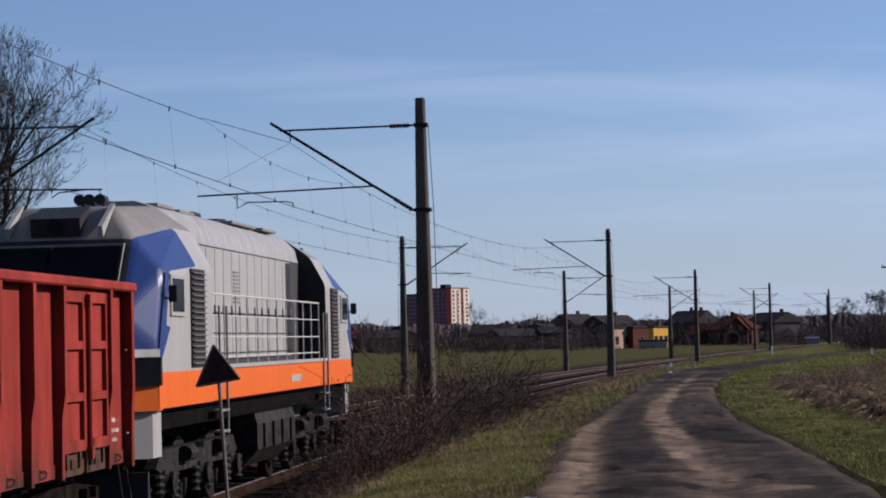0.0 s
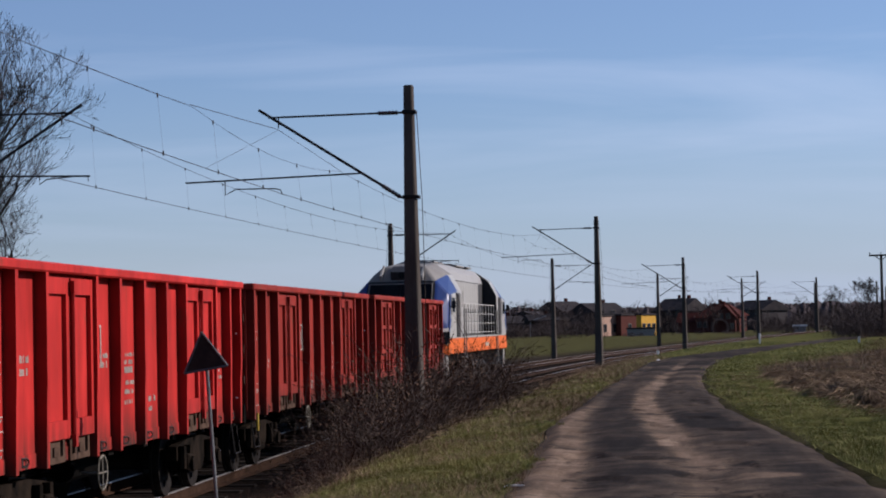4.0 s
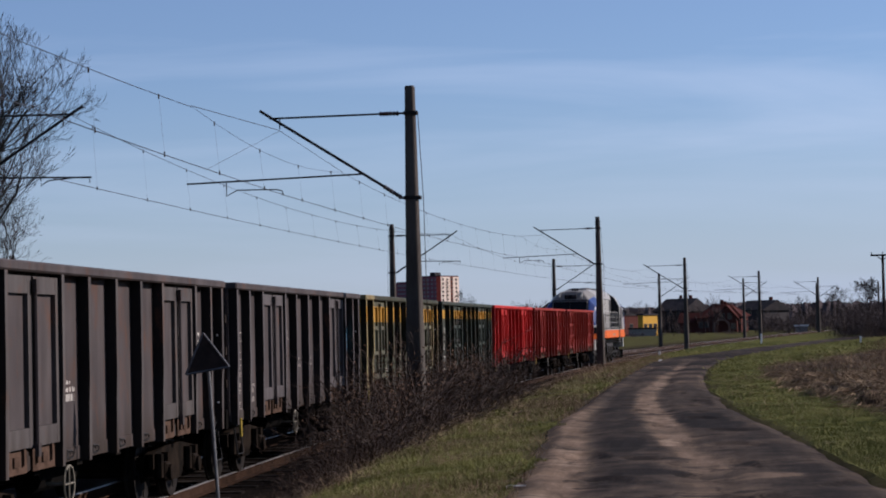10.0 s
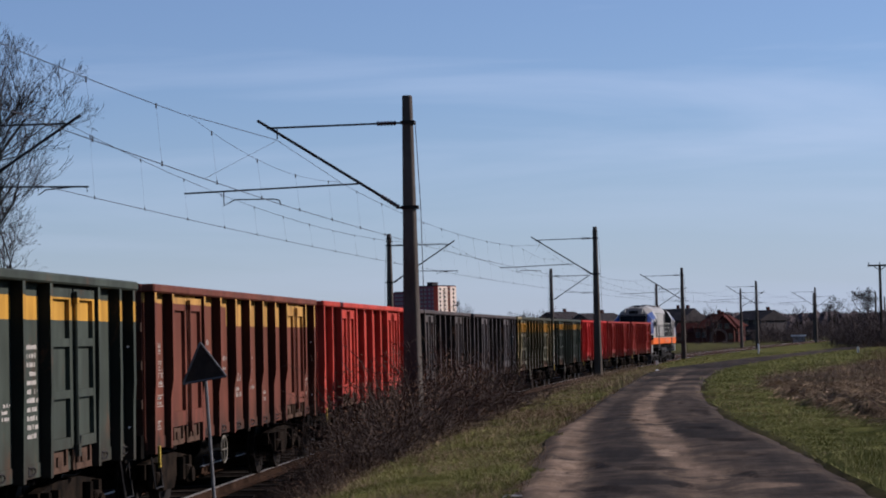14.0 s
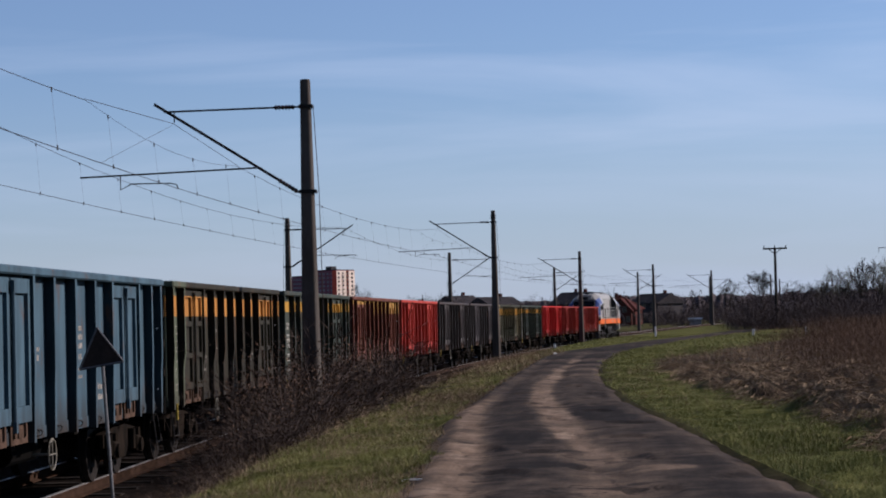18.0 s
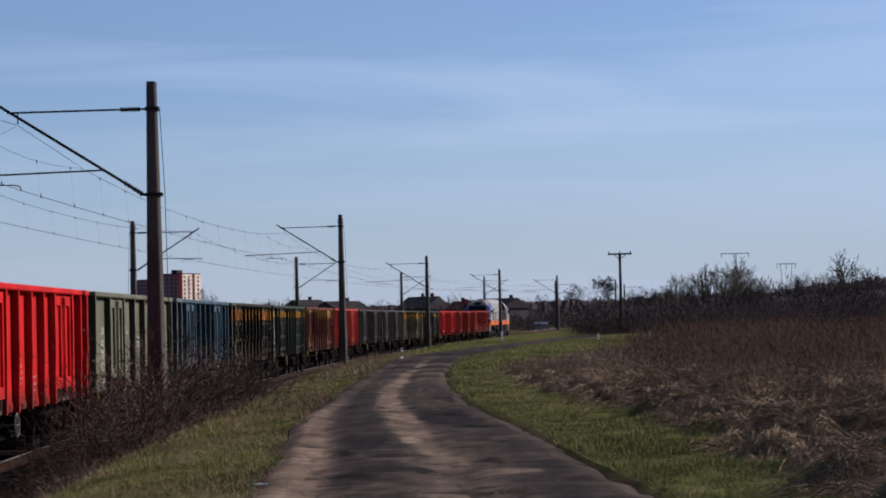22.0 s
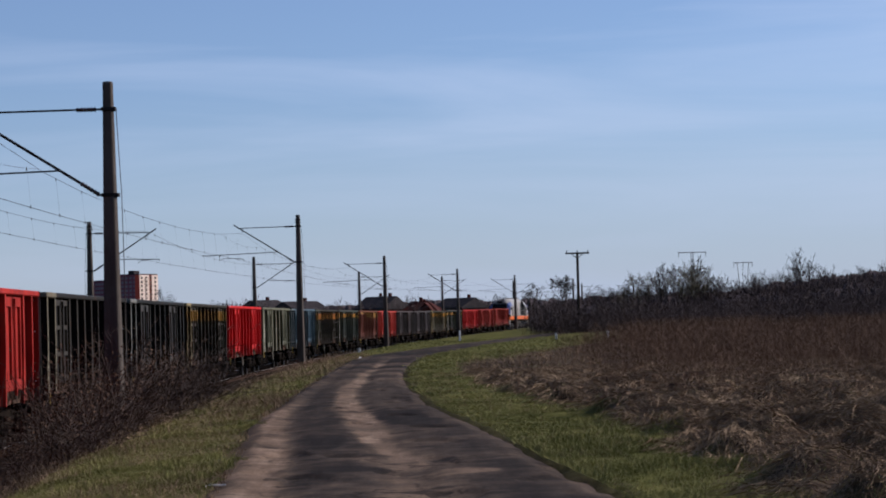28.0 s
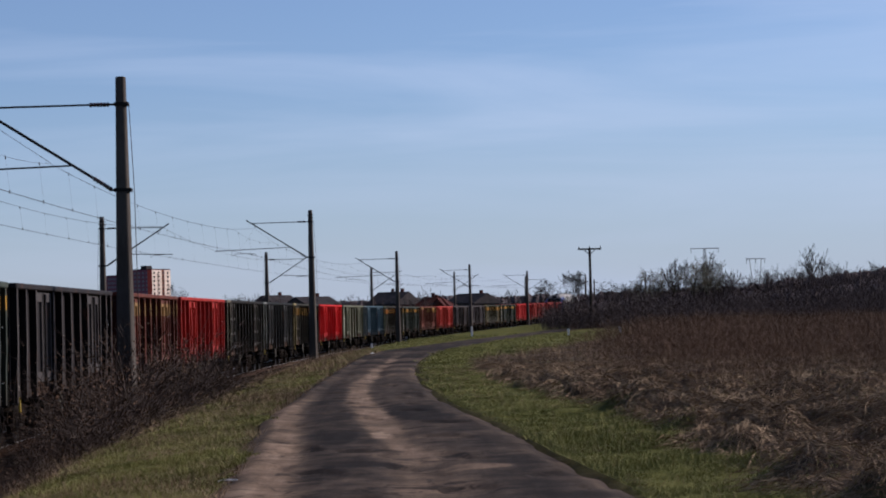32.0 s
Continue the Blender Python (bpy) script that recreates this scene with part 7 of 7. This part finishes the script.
def build_far():
    M["tower_dark"] = wall_paint("tower_red", (0.34, 0.13, 0.17))
    M["tower_light"] = wall_paint("tower_sunlit_pale", (1.0, 0.82, 0.68))
    M["tower_stripe"] = wall_paint("tower_stripe", (0.95, 0.16, 0.1))
    M["tower_brown"] = wall_paint("tower_brown", (0.22, 0.08, 0.05))
    x, y, _ = place(-7.48, 1400, 0)
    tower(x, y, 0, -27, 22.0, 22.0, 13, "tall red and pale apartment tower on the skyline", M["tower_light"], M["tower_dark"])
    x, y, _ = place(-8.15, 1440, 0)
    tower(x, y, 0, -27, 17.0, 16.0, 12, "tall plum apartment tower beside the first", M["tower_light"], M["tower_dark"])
    pink, yellow = wall_paint("pink_render", (0.6, 0.4, 0.3)), wall_paint("yellow_render", (0.8, 0.46, 0.08))
    grey, brick = wall_paint("grey_render", (0.1, 0.09, 0.09)), wall_paint("brick_render", (0.13, 0.05, 0.04))
    dark = wall_paint("dark_boards", (0.07, 0.055, 0.05))
    D = M["roof_dark"]
    house(-2.84, 372, 7.2, 1.0, 3.5, 0, pink, D, "pink rendered flat-roofed house", turn=62, flat=True, rows=1, cols=2)
    house(-2.3, 376, 6.4, 1.0, 3.6, 0, brick, D, "brown brick lean-to beside the pink house", turn=62, flat=True, rows=1, cols=1)
    house(-1.78, 370, 5.4, 1.0, 3.6, 0, yellow, D, "bright yellow rendered house", turn=62, flat=True, rows=1, cols=3)
    house(-2.0, 366, 4.8, 4, 1.2, 0, wall_paint("shed_grey", (0.4, 0.38, 0.35)), D, "low pale garden shed", flat=True, rows=0)
    house(-2.75, 440, 8.5, 10, 4.2, 2.4, grey, D, "grey house under a dark tiled roof", turn=38)
    house(-1.25, 445, 7.0, 10, 4.6, 2.6, dark, D, "dark house under a dark tiled roof", turn=-32)
    house(-0.5, 455, 7.0, 9, 4.4, 2.2, grey, D, "grey rendered house with a dark roof", turn=50)
    build_villa(0.1, 420, brick, M["roof_red"], wall_paint("arch_render", (0.3, 0.2, 0.16)))
    house(0.72, 452, 5.0, 8, 3.4, 2.4, brick, M["roof_red"], "brick gabled house with red tiles", turn=64, rows=1, cols=2)
    house(-0.35, 475, 7.0, 9, 5.2, 2.4, dark, D, "dark boarded house under dark tiles", turn=80)
    house(0.9, 470, 8.0, 9, 4.5, 2.2, grey, D, "grey rendered house among bare trees", turn=-40)
    house(-4.4, 420, 9.0, 9, 3.2, 1.8, dark, D, "low dark house behind the meadow", turn=70, rows=1)
    house(-3.75, 470, 8.0, 9, 5.0, 2.4, dark, D, "dark boarded house under a dark roof", turn=44)
    house(-5.6, 410, 8.0, 9, 2.6, 1.5, grey, D, "long low grey farm building", turn=22, rows=1, cols=5)
    house(-6.6, 415, 8.0, 9, 3.2, 1.8, brick, D, "small brick house behind the hedge", turn=-36, rows=1)
    house(-8.2, 420, 9.0, 9, 3.2, 1.9, dark, D, "dark boarded house behind the meadow", turn=75, rows=1)
    house(-9.3, 410, 7.5, 9, 2.8, 1.6, grey, D, "grey farm building with a dark roof", rows=1, cols=4)
    house(-10.4, 410, 6.0, 9, 2.8, 1.6, brick, M["roof_red"], "small brick house under red tiles", rows=1)
    house(2.28, 335, 1.9, 2.4, 1.15, 0, wall_paint("hut_grey", (0.34, 0.33, 0.32)), M["white"], "small white line-side hut", flat=True, rows=0)
    house(-5.95, 402, 2.7, 5, 2.3, 0, wall_paint("pale_grey", (0.3, 0.3, 0.31)), D, "small pale grey flat-roofed garage", flat=True, rows=0)
    gable = house(-4.65, 398, 5.0, 6, 3.0, 1.2, dark, D, "dark gabled barn with a white corner board", turn=12, rows=1, cols=1)
    part("corner_board", Mesh().box(-2.62, -2.4, -0.12, -0.02, 0.3, 3.3).make("corner_board", M["frame_white"]), gable, "white painted board")
    part("barge_board", Mesh().tube([(-2.5, -0.3, 3.2), (0.6, -0.3, 4.2)], 0.09, 4).make("barge_board", M["frame_white"]), gable, "white painted board")

    # wooden pole with a crossarm, and lattice pylons behind the wood
    x, y, z = place(4.48, 205)
    t = thing("telegraph_pole", "dark wooden pole with a flat crossarm above the thicket", "pole", pose(x, y, z, 0, 0, -8))
    hh = 2.32 + 205 * math.tan(radians(1.715)) - z
    part("pole", Mesh().tube([(0, 0, -0.5), (0, 0, hh)], [0.16, 0.12], 8).make("pole", M["bark"]), t)
    part("crossarm", Mesh().box(-1.15, 1.15, -0.08, 0.08, hh - 0.16, hh).make("crossarm", M["bark"]), t)
    part("brace", Mesh().tube([(-0.55, 0, hh - 0.16), (0, 0, hh - 0.6)], 0.04, 5).tube([(0.55, 0, hh - 0.16), (0, 0, hh - 0.6)], 0.04, 5).make("brace", M["bark"]), t)
    for k in (-1.05, 0.0, 1.05):
        part("insulator", Mesh().tube([(k, 0, hh), (k, 0, hh + 0.22)], 0.05, 6).make("insulator", M["porcelain"]), t)
    for az, el, wid in ((7.6, 1.62, 12.6), (8.96, 1.3, 8.5)):
        x, y, z = place(az, 900, 2.0)
        top = 2.32 + 900 * math.tan(radians(el)) - z
        t = thing("power_pylon", "grey steel lattice power pylon behind the wood", "pylon", pose(x, y, z, 0, 0, 10), "power pylons")
        m = Mesh()
        for sx in (-1, 1):
            m.tube([(sx * 0.5, 0, 0), (sx * 0.5 if wid > 10 else sx * 2.6, 0, top)], 0.13, 4)
        for k in range(12):
            a, b = top * k / 12, top * (k + 1) / 12
            m.tube([(-0.5, 0, a), (0.5, 0, b)], 0.07, 3)
        part("mast", m.make("mast", M["post_grey"]), t)
        part("crossarm", Mesh().tube([(-wid / 2, 0, top), (wid / 2, 0, top)], 0.16, 4).make("crossarm", M["post_grey"]), t)
        for k in (-0.48, 0.0, 0.48):
            part("insulator", Mesh().tube([(k * wid, 0, top), (k * wid, 0, top - 2.0)], 0.1, 4).make("insulator", M["porcelain"]), t)
    # white marker posts beside the line
    for az, dist, h in ((1.2, 160, 0.75), (3.84, 150, 0.45), (5.25, 150, 0.5), (8.05, 152, 0.5), (-1.55, 122, 0.24)):
        x, y, z = place(az, dist)
        t = thing("marker_post", "short white painted marker post in the grass", "marker post", pose(x, y, z), "marker posts")
        part("shaft", Mesh().cbox(-0.07, 0.07, -0.05, 0.05, -0.2, h, 0.015).make("shaft", M["white"]), t)
        part("cap", Mesh().cbox(-0.08, 0.08, -0.06, 0.06, h, h + 0.05, 0.01).make("cap", M["sign_rim"]), t)

    # small litter on the verges and the road
    def drop(name, mesh, label, x, y, turn, mat):
        z = float(surf(np.array([x]), np.array([y]))[0])
        tagged(new(name, mesh.make(name, mat)), label, "litter").matrix_basis = pose(x, y, z + 0.02, 0, 0, turn)

    drop("fallen_stick", Mesh().tube([(-0.09, 0, 0.0), (-0.02, 0.01, 0.02), (0.07, 0, 0.01), (0.12, -0.03, 0.015)], [0.009, 0.012, 0.01, 0.005], 6), "pale broken stick at the road's edge", -2.15, 21.9, 20, M["white"])
    crumple = ((-0.1, -0.08, 0.0), (0.07, -0.1, 0.04), (0.11, 0.06, 0.015), (0.0, 0.11, 0.07), (-0.1, 0.05, 0.02))
    drop("plastic_scrap", Mesh().face(crumple[:3]).face((crumple[0], crumple[2], crumple[3])).face((crumple[0], crumple[3], crumple[4])), "crumpled white plastic scrap on the verge", -2.55, 94.9, 0, M["white"])
    drop("paper_scrap", Mesh().face([tuple(0.6 * q for q in p) for p in crumple[:3]]).face([tuple(0.6 * q for q in p) for p in (crumple[0], crumple[2], crumple[3])]), "pale paper scrap in the dry grass", 4.6, 25.0, 40, M["pale_ring"])


build_far()


# ---- motion ----
TRAIN_T = (0.0, 2.0, 9.0, 13.0, 20.0, 24.0, 28.0, 32.0)
TRAIN_S = (5.1, 22.9, 86.23, 123.01, 187.71, 224.79, 261.62, 298.74)


def train_at(t):
    """Metres of the locomotive's rear coupling along the line, smooth through the known times."""
    c = np.polyfit(TRAIN_T, TRAIN_S, 4)
    return float(np.polyval(c, t))


def roll_rows(y, r):
    rows, n = [], 470
    for k in range(n):
        t = 32.0 * k / (n - 1)
        rows.append((t, pose(0, y, r, -math.degrees((train_at(t) - train_at(0)) / r) % 360, 0, 0)))
    return rows


def share(first, others):
    """Alike wheels turn alike."""
    a = first.animation_data
    for o in others:
        o.rotation_mode = "QUATERNION"
        b = o.animation_data_create()
        b.action = a.action
        b.action_slot = a.action_slot


def motions():
    times = [0.0, 1.0] + [2.0 * k for k in range(1, 17)]

    def ride(ob, back, half):
        rows = []
        for t in times:
            s = train_at(t) + back
            a, b = on_line(s - half)[0], on_line(s + half)[0]
            c = (a + b) / 2
            h = math.atan2(b.x - a.x, b.y - a.y)
            rows.append((t, pose(c.x, c.y, c.z, 0, 0, -math.degrees(h))))
        walk(ob, rows)

    ride(loco, 8.75, 4.5)
    for k, w in enumerate(wagons):
        ride(w, -14.04 * (k + 0.5), 4.5)
    for y, r, group in [(y, 0.46, g) for y, g in wheelsets.items()] + [(y, 0.525, g) for y, g in loco_wheels.items()]:
        walk(group[0], roll_rows(y, r))
        share(group[0], group[1:])


motions()
